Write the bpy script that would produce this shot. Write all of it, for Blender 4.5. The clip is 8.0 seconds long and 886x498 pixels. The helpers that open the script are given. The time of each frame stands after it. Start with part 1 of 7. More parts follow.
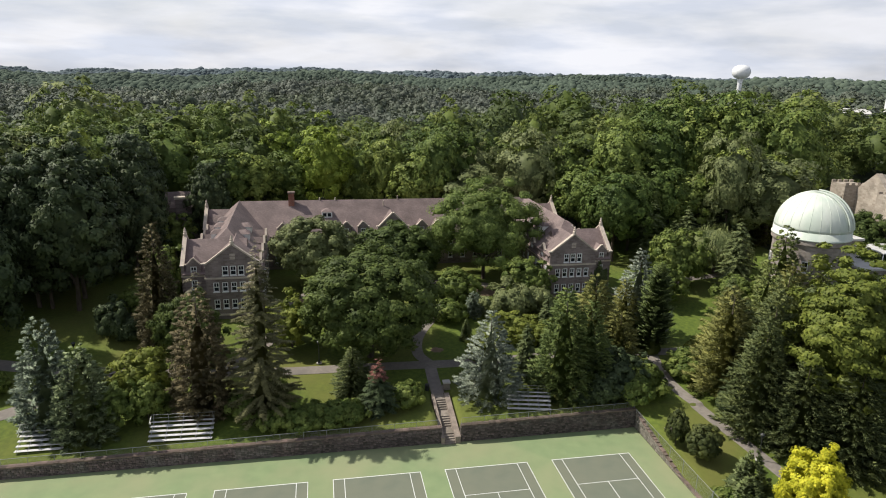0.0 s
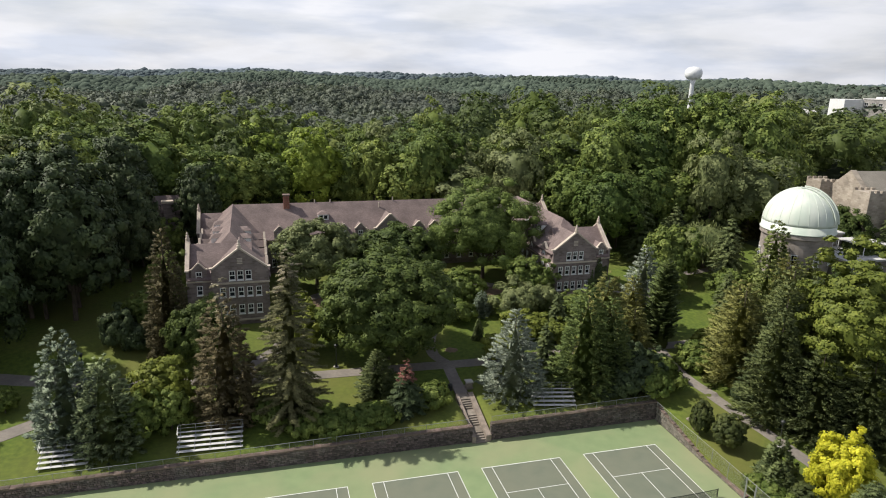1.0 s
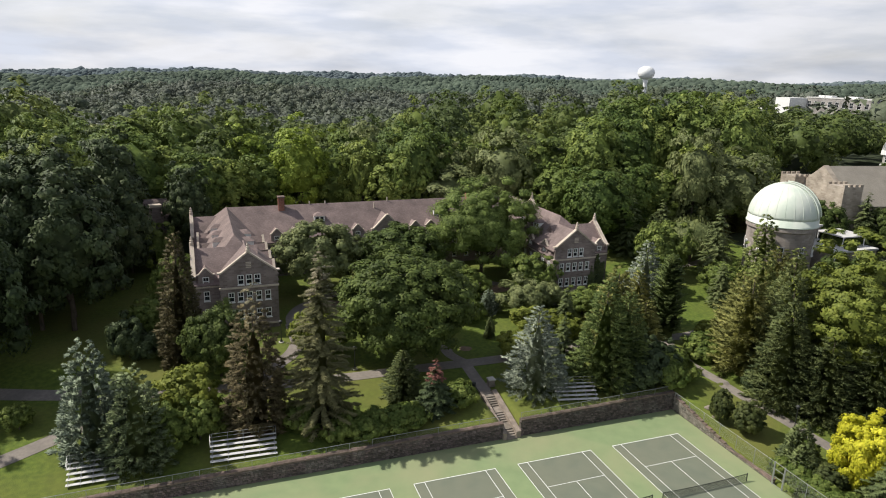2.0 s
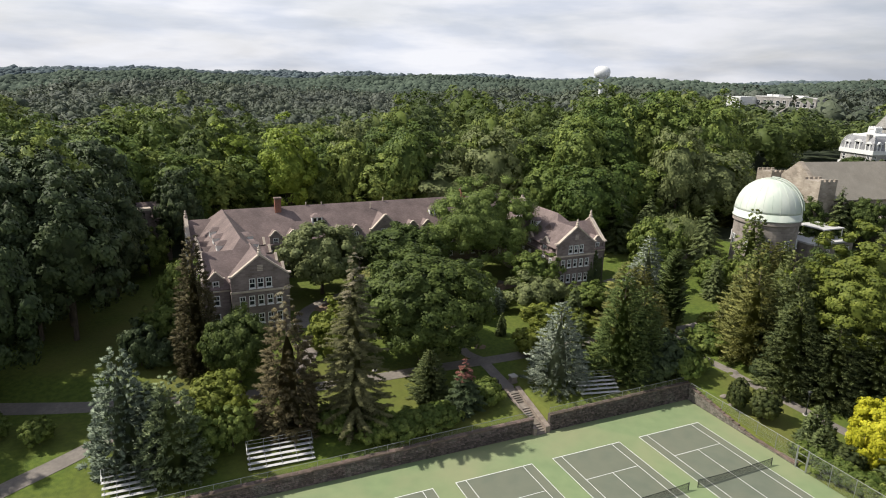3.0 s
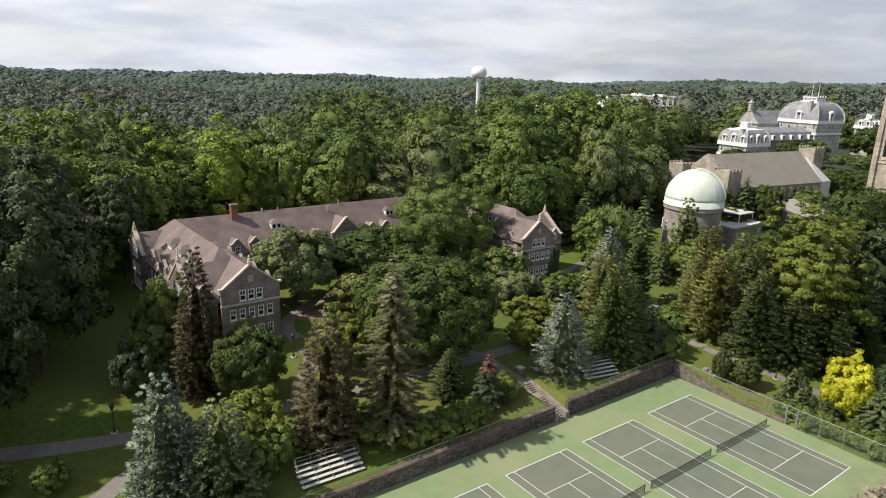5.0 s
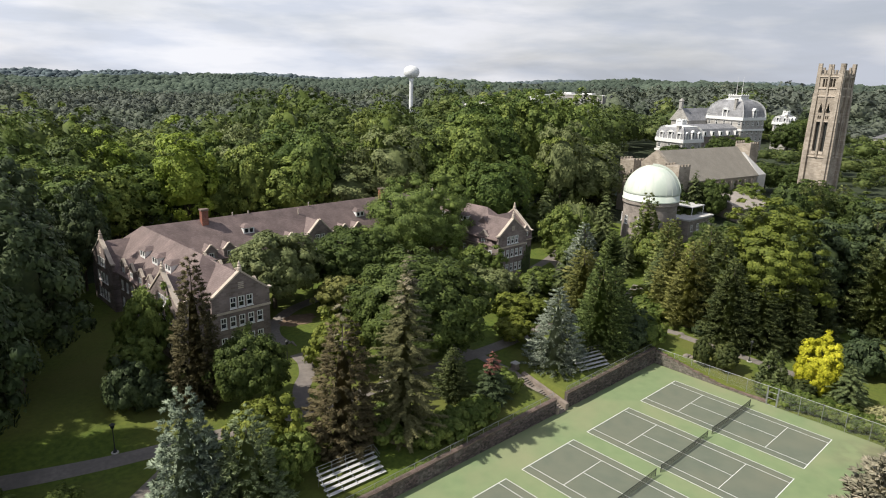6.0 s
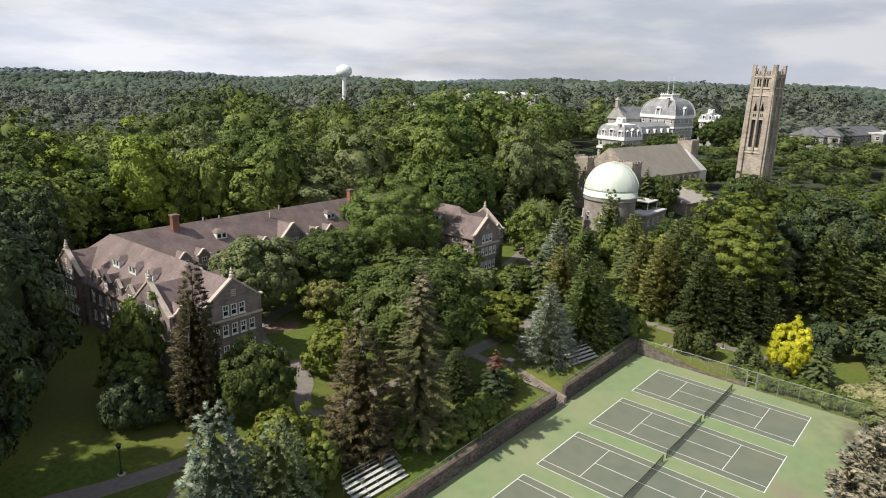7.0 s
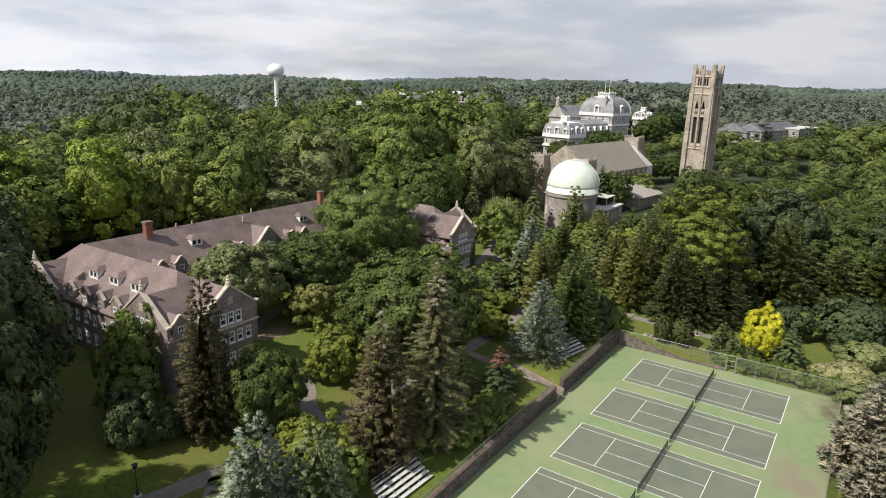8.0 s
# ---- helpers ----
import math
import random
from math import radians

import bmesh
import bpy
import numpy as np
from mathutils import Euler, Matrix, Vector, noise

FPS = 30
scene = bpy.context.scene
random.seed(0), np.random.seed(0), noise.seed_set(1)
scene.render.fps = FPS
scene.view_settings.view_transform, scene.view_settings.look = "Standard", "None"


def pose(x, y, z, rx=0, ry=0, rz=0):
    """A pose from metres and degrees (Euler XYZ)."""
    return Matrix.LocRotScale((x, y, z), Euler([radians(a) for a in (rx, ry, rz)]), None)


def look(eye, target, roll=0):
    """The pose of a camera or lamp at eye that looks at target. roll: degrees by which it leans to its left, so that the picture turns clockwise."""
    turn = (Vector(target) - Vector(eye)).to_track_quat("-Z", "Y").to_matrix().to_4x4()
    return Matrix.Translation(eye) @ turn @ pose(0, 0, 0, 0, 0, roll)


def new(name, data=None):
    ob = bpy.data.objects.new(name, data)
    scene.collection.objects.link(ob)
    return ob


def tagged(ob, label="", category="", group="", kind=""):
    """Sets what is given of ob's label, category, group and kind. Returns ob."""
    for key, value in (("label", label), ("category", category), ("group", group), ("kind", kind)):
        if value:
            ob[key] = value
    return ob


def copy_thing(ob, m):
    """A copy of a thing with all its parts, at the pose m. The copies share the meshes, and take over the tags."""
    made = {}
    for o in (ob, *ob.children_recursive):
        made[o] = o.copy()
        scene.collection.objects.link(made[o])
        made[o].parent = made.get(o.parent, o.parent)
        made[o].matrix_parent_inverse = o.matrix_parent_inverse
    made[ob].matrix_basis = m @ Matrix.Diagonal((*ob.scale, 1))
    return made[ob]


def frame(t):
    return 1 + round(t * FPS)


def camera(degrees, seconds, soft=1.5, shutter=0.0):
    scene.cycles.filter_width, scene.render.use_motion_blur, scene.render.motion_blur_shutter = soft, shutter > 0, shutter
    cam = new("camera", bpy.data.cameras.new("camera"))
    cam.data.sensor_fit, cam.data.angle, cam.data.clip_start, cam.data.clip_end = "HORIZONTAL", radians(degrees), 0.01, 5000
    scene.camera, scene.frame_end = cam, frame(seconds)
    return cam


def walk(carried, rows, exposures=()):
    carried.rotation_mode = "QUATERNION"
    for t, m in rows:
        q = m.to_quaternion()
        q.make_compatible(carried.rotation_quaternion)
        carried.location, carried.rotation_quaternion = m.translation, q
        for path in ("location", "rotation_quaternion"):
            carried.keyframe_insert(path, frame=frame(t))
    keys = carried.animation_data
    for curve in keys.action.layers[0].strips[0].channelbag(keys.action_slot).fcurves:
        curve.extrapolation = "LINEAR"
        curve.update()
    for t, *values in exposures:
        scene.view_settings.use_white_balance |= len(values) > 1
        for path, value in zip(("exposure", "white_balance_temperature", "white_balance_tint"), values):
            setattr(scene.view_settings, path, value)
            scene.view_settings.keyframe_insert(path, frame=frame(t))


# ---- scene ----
cam = camera(68.8, 8.0, 1.04)
PATH = [
    (0, (-29.312, -70.564, 49.418), (-28.94, -68.674, 48.881), 1.5),
    (0.5, (-34.389, -69.786, 49.19), (-33.944, -67.911, 48.657), 1.5),
    (1, (-39.358, -68.547, 49.08), (-38.843, -66.688, 48.55), 1.6),
    (1.5, (-44.47, -67.227, 49.005), (-43.882, -65.391, 48.477), 1.6),
    (3, (-59.386, -62.076, 48.692), (-58.588, -60.319, 48.166), 1.7),
    (3.5, (-64.247, -59.912, 48.573), (-63.377, -58.189, 48.049), 1.7),
    (4, (-68.857, -57.496, 48.513), (-67.902, -55.819, 47.989), 1.7),
    (4.5, (-73.54, -54.831, 48.327), (-72.485, -53.214, 47.808), 1.8),
    (6, (-86.338, -45.401, 47.873), (-85.013, -43.993, 47.364), 1.8),
    (6.5, (-90.093, -41.743, 47.878), (-88.688, -40.413, 47.37), 1.8),
    (7, (-93.743, -37.761, 47.761), (-92.262, -36.515, 47.256), 1.9),
    (7.5, (-97.131, -33.847, 47.728), (-95.582, -32.687, 47.225), 1.8),
    (8, (-100.373, -29.52, 47.628), (-98.76, -28.449, 47.127), 1.8),
]
walk(cam, [(t, look(eye, target, roll)) for t, eye, target, roll in PATH])

# ---- world, sun and exposure ----
SUN = Vector((-0.60, 0.27, 0.75)).normalized()
world = bpy.data.worlds.new("sky")
scene.world = world
world.use_nodes = True
wn, wl = world.node_tree.nodes, world.node_tree.links
wn.clear()
w_out = wn.new("ShaderNodeOutputWorld")
w_bg = wn.new("ShaderNodeBackground")
w_sky = wn.new("ShaderNodeTexSky")
w_sky.sky_type = "NISHITA"
w_sky.sun_disc = False
w_sky.sun_elevation = math.asin(SUN.z)
w_sky.sun_rotation = math.atan2(SUN.x, SUN.y)
w_sky.air_density, w_sky.dust_density, w_sky.ozone_density = 1.0, 2.0, 1.0
w_tc = wn.new("ShaderNodeTexCoord")
w_map = wn.new("ShaderNodeMapping")
w_map.inputs["Scale"].default_value = (2.2, 2.2, 11.0)
w_noise = wn.new("ShaderNodeTexNoise")
w_noise.inputs["Scale"].default_value = 1.5
w_noise.inputs["Detail"].default_value = 7.0
w_noise.inputs["Roughness"].default_value = 0.55
w_noise.inputs["Distortion"].default_value = 0.35
w_ramp = wn.new("ShaderNodeValToRGB")
w_ramp.color_ramp.elements[0].position, w_ramp.color_ramp.elements[0].color = 0.25, (0.62, 0.62, 0.62, 1)
w_ramp.color_ramp.elements[1].position, w_ramp.color_ramp.elements[1].color = 0.60, (1, 1, 1, 1)
w_ramp2 = wn.new("ShaderNodeValToRGB")
w_ramp2.color_ramp.elements[0].position, w_ramp2.color_ramp.elements[0].color = 0.40, (8.0, 8.5, 9.7, 1)
w_ramp2.color_ramp.elements[1].position, w_ramp2.color_ramp.elements[1].color = 0.58, (10.4, 10.5, 11.1, 1)
w_noise2 = wn.new("ShaderNodeTexNoise")
w_noise2.inputs["Scale"].default_value = 2.3
w_noise2.inputs["Detail"].default_value = 6.0
w_mix = wn.new("ShaderNodeMix")
w_mix.data_type = "RGBA"
wl.new(w_tc.outputs["Generated"], w_map.inputs["Vector"])
wl.new(w_map.outputs["Vector"], w_noise.inputs["Vector"])
wl.new(w_map.outputs["Vector"], w_noise2.inputs["Vector"])
wl.new(w_noise.outputs["Fac"], w_ramp.inputs["Fac"])
wl.new(w_noise2.outputs["Fac"], w_ramp2.inputs["Fac"])
w_sep = wn.new("ShaderNodeSeparateXYZ")
w_thin = wn.new("ShaderNodeMapRange")
w_thin.inputs["From Min"].default_value, w_thin.inputs["From Max"].default_value = 0.15, 0.75
w_thin.inputs["To Min"].default_value, w_thin.inputs["To Max"].default_value = 1.0, 0.25
w_mul = wn.new("ShaderNodeMath")
w_mul.operation = "MULTIPLY"
wl.new(w_tc.outputs["Generated"], w_sep.inputs["Vector"])
wl.new(w_sep.outputs["Z"], w_thin.inputs["Value"])
wl.new(w_ramp.outputs["Color"], w_mul.inputs[0])
wl.new(w_thin.outputs["Result"], w_mul.inputs[1])
wl.new(w_mul.outputs["Value"], w_mix.inputs["Factor"])
wl.new(w_sky.outputs["Color"], w_mix.inputs["A"])
wl.new(w_ramp2.outputs["Color"], w_mix.inputs["B"])
w_dot = wn.new("ShaderNodeVectorMath")
w_dot.operation = "DOT_PRODUCT"
w_dot.inputs[1].default_value = (-0.91, 0.41, 0.0)
w_side = wn.new("ShaderNodeMapRange")
w_side.interpolation_type = "SMOOTHSTEP"
w_side.inputs["From Min"].default_value, w_side.inputs["From Max"].default_value = -1.1, 0.1
w_side.inputs["To Min"].default_value, w_side.inputs["To Max"].default_value = 0.72, 0.99
w_scale = wn.new("ShaderNodeVectorMath")
w_scale.operation = "SCALE"
wl.new(w_tc.outputs["Generated"], w_dot.inputs[0])
wl.new(w_dot.outputs["Value"], w_side.inputs["Value"])
wl.new(w_mix.outputs["Result"], w_scale.inputs[0])
wl.new(w_side.outputs["Result"], w_scale.inputs["Scale"])
wl.new(w_scale.outputs["Vector"], w_bg.inputs["Color"])
wl.new(w_bg.outputs["Background"], w_out.inputs["Surface"])
w_bg.inputs["Strength"].default_value = 0.09
sun = new("sun", bpy.data.lights.new("sun", "SUN"))
sun.data.energy, sun.data.angle, sun.data.color = 5.0, radians(0.8), (1.0, 0.945, 0.85)
sun.matrix_world = look(SUN * 200, (0, 0, 0))
scene.view_settings.exposure = 0.0

# ---- materials ----


def mat(name, c1, c2, scale=1.0, rough=0.8, bump=0.0, bump_scale=None, metal=0.0, spots=None, spot_scale=0.15, island=0.0, per_object=0.0, coat=0.0, leafy=0.0, tone=0.0, coords="Object", stretch=(1, 1, 1), relief=0.1):
    """Two tones mixed by fine and coarse noise, with relief, and a change from piece to piece."""
    m = bpy.data.materials.new(name)
    m.use_nodes = True
    n, l = m.node_tree.nodes, m.node_tree.links
    b = n["Principled BSDF"]
    tc = n.new("ShaderNodeTexCoord")
    mp = n.new("ShaderNodeMapping")
    mp.inputs["Scale"].default_value = stretch
    l.new(tc.outputs[coords], mp.inputs["Vector"])
    fine = n.new("ShaderNodeTexNoise")
    fine.inputs["Scale"].default_value, fine.inputs["Detail"].default_value = scale, 5.0
    l.new(mp.outputs["Vector"], fine.inputs["Vector"])
    r = n.new("ShaderNodeValToRGB")
    r.color_ramp.elements[0].position, r.color_ramp.elements[0].color = 0.32, (*c1, 1)
    r.color_ramp.elements[1].position, r.color_ramp.elements[1].color = 0.68, (*c2, 1)
    l.new(fine.outputs["Fac"], r.inputs["Fac"])
    col = r.outputs["Color"]
    if spots:
        coarse = n.new("ShaderNodeTexNoise")
        coarse.inputs["Scale"].default_value, coarse.inputs["Detail"].default_value = spot_scale, 4.0
        l.new(mp.outputs["Vector"], coarse.inputs["Vector"])
        r2 = n.new("ShaderNodeValToRGB")
        r2.color_ramp.elements[0].position, r2.color_ramp.elements[0].color = 0.42, (0, 0, 0, 1)
        r2.color_ramp.elements[1].position, r2.color_ramp.elements[1].color = 0.72, (1, 1, 1, 1)
        l.new(coarse.outputs["Fac"], r2.inputs["Fac"])
        mx = n.new("ShaderNodeMix")
        mx.data_type = "RGBA"
        l.new(r2.outputs["Color"], mx.inputs["Factor"])
        l.new(col, mx.inputs["A"])
        mx.inputs["B"].default_value = (*spots, 1)
        col = mx.outputs["Result"]
    for amount, node, socket in ((per_object, "ShaderNodeObjectInfo", "Random"), (island, "ShaderNodeNewGeometry", "Random Per Island")):
        if amount:
            src = n.new(node)
            rng = n.new("ShaderNodeMapRange")
            rng.inputs["To Min"].default_value, rng.inputs["To Max"].default_value = 1 - amount, 1 + amount
            l.new(src.outputs[socket], rng.inputs["Value"])
            hsv = n.new("ShaderNodeHueSaturation")
            l.new(rng.outputs["Result"], hsv.inputs["Value"])
            hue = n.new("ShaderNodeMapRange")
            hue.inputs["To Min"].default_value, hue.inputs["To Max"].default_value = 0.5 + 0.05 * amount, 0.5 - 0.05 * amount
            l.new(src.outputs[socket], hue.inputs["Value"])
            l.new(hue.outputs["Result"], hsv.inputs["Hue"])
            l.new(col, hsv.inputs["Color"])
            col = hsv.outputs["Color"]
    if tone:
        at = n.new("ShaderNodeAttribute")
        at.attribute_name = "tone"
        tr_ = n.new("ShaderNodeMapRange")
        tr_.inputs["To Min"].default_value, tr_.inputs["To Max"].default_value = 1 - tone, 1 + tone
        l.new(at.outputs["Fac"], tr_.inputs["Value"])
        th = n.new("ShaderNodeMapRange")
        th.inputs["To Min"].default_value, th.inputs["To Max"].default_value = 0.515, 0.485
        l.new(at.outputs["Fac"], th.inputs["Value"])
        hv = n.new("ShaderNodeHueSaturation")
        l.new(tr_.outputs["Result"], hv.inputs["Value"])
        l.new(th.outputs["Result"], hv.inputs["Hue"])
        l.new(col, hv.inputs["Color"])
        col = hv.outputs["Color"]
    l.new(col, b.inputs["Base Color"])
    b.inputs["Roughness"].default_value, b.inputs["Metallic"].default_value = rough, metal
    b.inputs["Coat Weight"].default_value = coat
    if bump:
        bn = n.new("ShaderNodeTexNoise")
        bn.inputs["Scale"].default_value, bn.inputs["Detail"].default_value = bump_scale or scale * 2, 6.0
        l.new(mp.outputs["Vector"], bn.inputs["Vector"])
        bp = n.new("ShaderNodeBump")
        bp.inputs["Strength"].default_value, bp.inputs["Distance"].default_value = bump, relief
        l.new(bn.outputs["Fac"], bp.inputs["Height"])
        l.new(bp.outputs["Normal"], b.inputs["Normal"])
    if leafy:
        tr = n.new("ShaderNodeBsdfTranslucent")
        l.new(col, tr.inputs["Color"])
        ms = n.new("ShaderNodeMixShader")
        ms.inputs["Fac"].default_value = leafy
        b.inputs["Specular IOR Level"].default_value = 0.25
        l.new(b.outputs["BSDF"], ms.inputs[1])
        l.new(tr.outputs["BSDF"], ms.inputs[2])
        l.new(ms.outputs["Shader"], n["Material Output"].inputs["Surface"])
    return m


def blocks(name, c1, c2, mortar, bw, bh, rough=0.85, bump=0.5, mottle=0.26):
    """Coursed blocks on upright and sloping faces: brick texture on wall length and height."""
    m = bpy.data.materials.new(name)
    m.use_nodes = True
    n, l = m.node_tree.nodes, m.node_tree.links
    b = n["Principled BSDF"]
    tc = n.new("ShaderNodeTexCoord")
    sep = n.new("ShaderNodeSeparateXYZ")
    l.new(tc.outputs["Object"], sep.inputs["Vector"])
    add = n.new("ShaderNodeMath")
    add.operation = "ADD"
    l.new(sep.outputs["X"], add.inputs[0])
    l.new(sep.outputs["Y"], add.inputs[1])
    com = n.new("ShaderNodeCombineXYZ")
    l.new(add.outputs["Value"], com.inputs["X"])
    l.new(sep.outputs["Z"], com.inputs["Y"])
    br = n.new("ShaderNodeTexBrick")
    br.inputs["Scale"].default_value = 1.0
    br.inputs["Brick Width"].default_value, br.inputs["Row Height"].default_value = bw, bh
    br.inputs["Mortar Size"].default_value = bh * 0.07
    br.inputs["Color1"].default_value, br.inputs["Color2"].default_value, br.inputs["Mortar"].default_value = (*c1, 1), (*c2, 1), (*mortar, 1)
    l.new(com.outputs["Vector"], br.inputs["Vector"])
    nz = n.new("ShaderNodeTexNoise")
    nz.inputs["Scale"].default_value, nz.inputs["Detail"].default_value = 0.35, 6.0
    l.new(tc.outputs["Object"], nz.inputs["Vector"])
    rng = n.new("ShaderNodeMapRange")
    rng.inputs["From Min"].default_value, rng.inputs["From Max"].default_value = 0.3, 0.7
    rng.inputs["To Min"].default_value, rng.inputs["To Max"].default_value = 1 - mottle, 1 + mottle
    l.new(nz.outputs["Fac"], rng.inputs["Value"])
    hsv = n.new("ShaderNodeHueSaturation")
    l.new(rng.outputs["Result"], hsv.inputs["Value"])
    l.new(br.outputs["Color"], hsv.inputs["Color"])
    l.new(hsv.outputs["Color"], b.inputs["Base Color"])
    b.inputs["Roughness"].default_value = rough
    bp = n.new("ShaderNodeBump")
    bp.inputs["Strength"].default_value, bp.inputs["Distance"].default_value = bump, 0.04
    l.new(br.outputs["Fac"], bp.inputs["Height"])
    bp.invert = True
    l.new(bp.outputs["Normal"], b.inputs["Normal"])
    return m


GRASS = mat("grass", (0.062, 0.100, 0.010), (0.120, 0.164, 0.018), 1.6, 0.95, 0.6, 9.0, spots=(0.14, 0.144, 0.030), spot_scale=0.07)
# floor colour darkened so bare strips pass for shaded gaps between crowns
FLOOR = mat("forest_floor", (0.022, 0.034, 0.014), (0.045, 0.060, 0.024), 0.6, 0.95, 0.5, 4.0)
ASPHALT = mat("path_asphalt", (0.200, 0.176, 0.152), (0.268, 0.237, 0.205), 2.0, 0.92, 0.3, 20.0, spots=(0.163, 0.146, 0.129), spot_scale=0.2)
COURT_GREEN = mat("court_green", (0.185, 0.250, 0.120), (0.220, 0.285, 0.138), 0.5, 0.85, 0.1, 30.0, spots=(0.27, 0.285, 0.155), spot_scale=0.09)
# dark damp stains and trodden soil on the paint
def stain(m, x, y, reach, colour, scale):
    n, l = m.node_tree.nodes, m.node_tree.links
    b = n["Principled BSDF"]
    was = b.inputs["Base Color"].links[0].from_socket
    tc = n.new("ShaderNodeTexCoord")
    ds = n.new("ShaderNodeVectorMath")
    ds.operation = "DISTANCE"
    ds.inputs[1].default_value = (x, y, 0)
    l.new(tc.outputs["Object"], ds.inputs[0])
    fall = n.new("ShaderNodeMapRange")
    fall.interpolation_type = "SMOOTHSTEP"
    fall.inputs["From Min"].default_value, fall.inputs["From Max"].default_value = reach, reach * 0.15
    l.new(ds.outputs["Value"], fall.inputs["Value"])
    ns = n.new("ShaderNodeTexNoise")
    ns.inputs["Scale"].default_value, ns.inputs["Detail"].default_value = scale, 5.0
    l.new(tc.outputs["Object"], ns.inputs["Vector"])
    rp = n.new("ShaderNodeMapRange")
    rp.inputs["From Min"].default_value, rp.inputs["From Max"].default_value = 0.36, 0.62
    l.new(ns.outputs["Fac"], rp.inputs["Value"])
    mu = n.new("ShaderNodeMath")
    mu.operation = "MULTIPLY"
    l.new(fall.outputs["Result"], mu.inputs[0])
    l.new(rp.outputs["Result"], mu.inputs[1])
    mx = n.new("ShaderNodeMix")
    mx.data_type = "RGBA"
    l.new(mu.outputs["Value"], mx.inputs["Factor"])
    l.new(was, mx.inputs["A"])
    mx.inputs["B"].default_value = (*colour, 1)
    l.new(mx.outputs["Result"], b.inputs["Base Color"])


stain(COURT_GREEN, 9.5, -30.0, 7.5, (0.125, 0.115, 0.075), 0.28)
stain(COURT_GREEN, -14.0, -28.5, 9.0, (0.235, 0.205, 0.145), 0.2)
COURT_GREY = mat("court_grey", (0.132, 0.152, 0.112), (0.156, 0.174, 0.128), 0.5, 0.85, 0.1, 30.0, spots=(0.172, 0.180, 0.128), spot_scale=0.12)
LINE = mat("court_line", (0.70, 0.71, 0.68), (0.80, 0.81, 0.78), 3.0, 0.8)
WALL_STONE = mat("field_stone", (0.056, 0.046, 0.042), (0.138, 0.110, 0.097), 1.8, 0.9, 0.8, 7.0, spots=(0.13, 0.12, 0.105), spot_scale=0.5, per_object=0.45, island=0.45)
MORTAR = mat("stone_mortar", (0.07, 0.060, 0.053), (0.125, 0.107, 0.093), 2.0, 0.95, 0.8, 6.0)
COPING = mat("wall_coping", (0.105, 0.080, 0.066), (0.185, 0.140, 0.112), 1.2, 0.9, 0.5, 6.0, per_object=0.2, island=0.2)
CHEEK = mat("cheek_stone", (0.24, 0.195, 0.16), (0.35, 0.29, 0.24), 2.2, 0.9, 0.7, 5.0, spots=(0.19, 0.155, 0.13), spot_scale=0.9)
STEP_STONE = mat("step_stone", (0.21, 0.18, 0.15), (0.31, 0.268, 0.228), 1.5, 0.9, 0.4, 8.0, spots=(0.15, 0.13, 0.105), spot_scale=0.6)
HALL_STONE = blocks("hall_stone", (0.175, 0.138, 0.124), (0.262, 0.214, 0.200), (0.238, 0.20, 0.188), 0.75, 0.34)
TRIM_STONE = mat("trim_stone", (0.46, 0.39, 0.32), (0.60, 0.52, 0.43), 0.8, 0.85, 0.3, 5.0)
ROOF = blocks("roof_slate", (0.168, 0.124, 0.116), (0.218, 0.164, 0.152), (0.137, 0.101, 0.095), 0.30, 0.17, 0.75, 0.25)
WHITE = mat("white_paint", (0.74, 0.74, 0.72), (0.82, 0.82, 0.80), 1.5, 0.55, per_object=0.04)
GLASS = mat("window_glass", (0.012, 0.014, 0.017), (0.030, 0.034, 0.040), 0.4, 0.08, per_object=0.5)
BRICK = blocks("chimney_brick", (0.23, 0.085, 0.055), (0.33, 0.13, 0.085), (0.30, 0.25, 0.21), 0.25, 0.085)
DOME = mat("dome_copper", (0.64, 0.69, 0.60), (0.71, 0.75, 0.67), 0.5, 0.5, 0.15, 2.0, spots=(0.55, 0.63, 0.54), spot_scale=0.35, stretch=(1, 1, 0.35))
TOWER_STONE = blocks("tower_stone", (0.295, 0.25, 0.20), (0.42, 0.365, 0.30), (0.36, 0.31, 0.255), 0.9, 0.42)
DRUM_STONE = blocks("drum_stone", (0.26, 0.225, 0.20), (0.36, 0.315, 0.28), (0.32, 0.28, 0.25), 0.8, 0.4)
GREY_STONE = blocks("grey_stone", (0.25, 0.235, 0.22), (0.34, 0.32, 0.30), (0.31, 0.29, 0.27), 0.8, 0.4)
PAVILION_STONE = blocks("pavilion_stone", (0.33, 0.315, 0.29), (0.44, 0.42, 0.39), (0.39, 0.37, 0.345), 0.8, 0.4)
DARK_SLATE = blocks("dark_slate", (0.11, 0.11, 0.118), (0.16, 0.16, 0.168), (0.09, 0.09, 0.10), 0.35, 0.2, 0.6)
SLATE = blocks("grey_slate", (0.24, 0.24, 0.25), (0.31, 0.31, 0.32), (0.16, 0.16, 0.17), 0.35, 0.2, 0.6)
CHAPEL_ROOF = blocks("chapel_roof", (0.265, 0.24, 0.20), (0.295, 0.268, 0.225), (0.245, 0.22, 0.185), 0.35, 0.2, 0.8, mottle=0.10)
FLATROOF = mat("flat_roof", (0.48, 0.47, 0.45), (0.60, 0.59, 0.57), 0.7, 0.85, 0.2, 3.0)
ANNEX_ROOF = blocks("annex_roof", (0.36, 0.32, 0.28), (0.42, 0.375, 0.33), (0.33, 0.295, 0.255), 0.5, 0.25, 0.8, mottle=0.12)
METAL = mat("galvanised", (0.30, 0.31, 0.31), (0.40, 0.41, 0.41), 2.0, 0.5, metal=0.6)
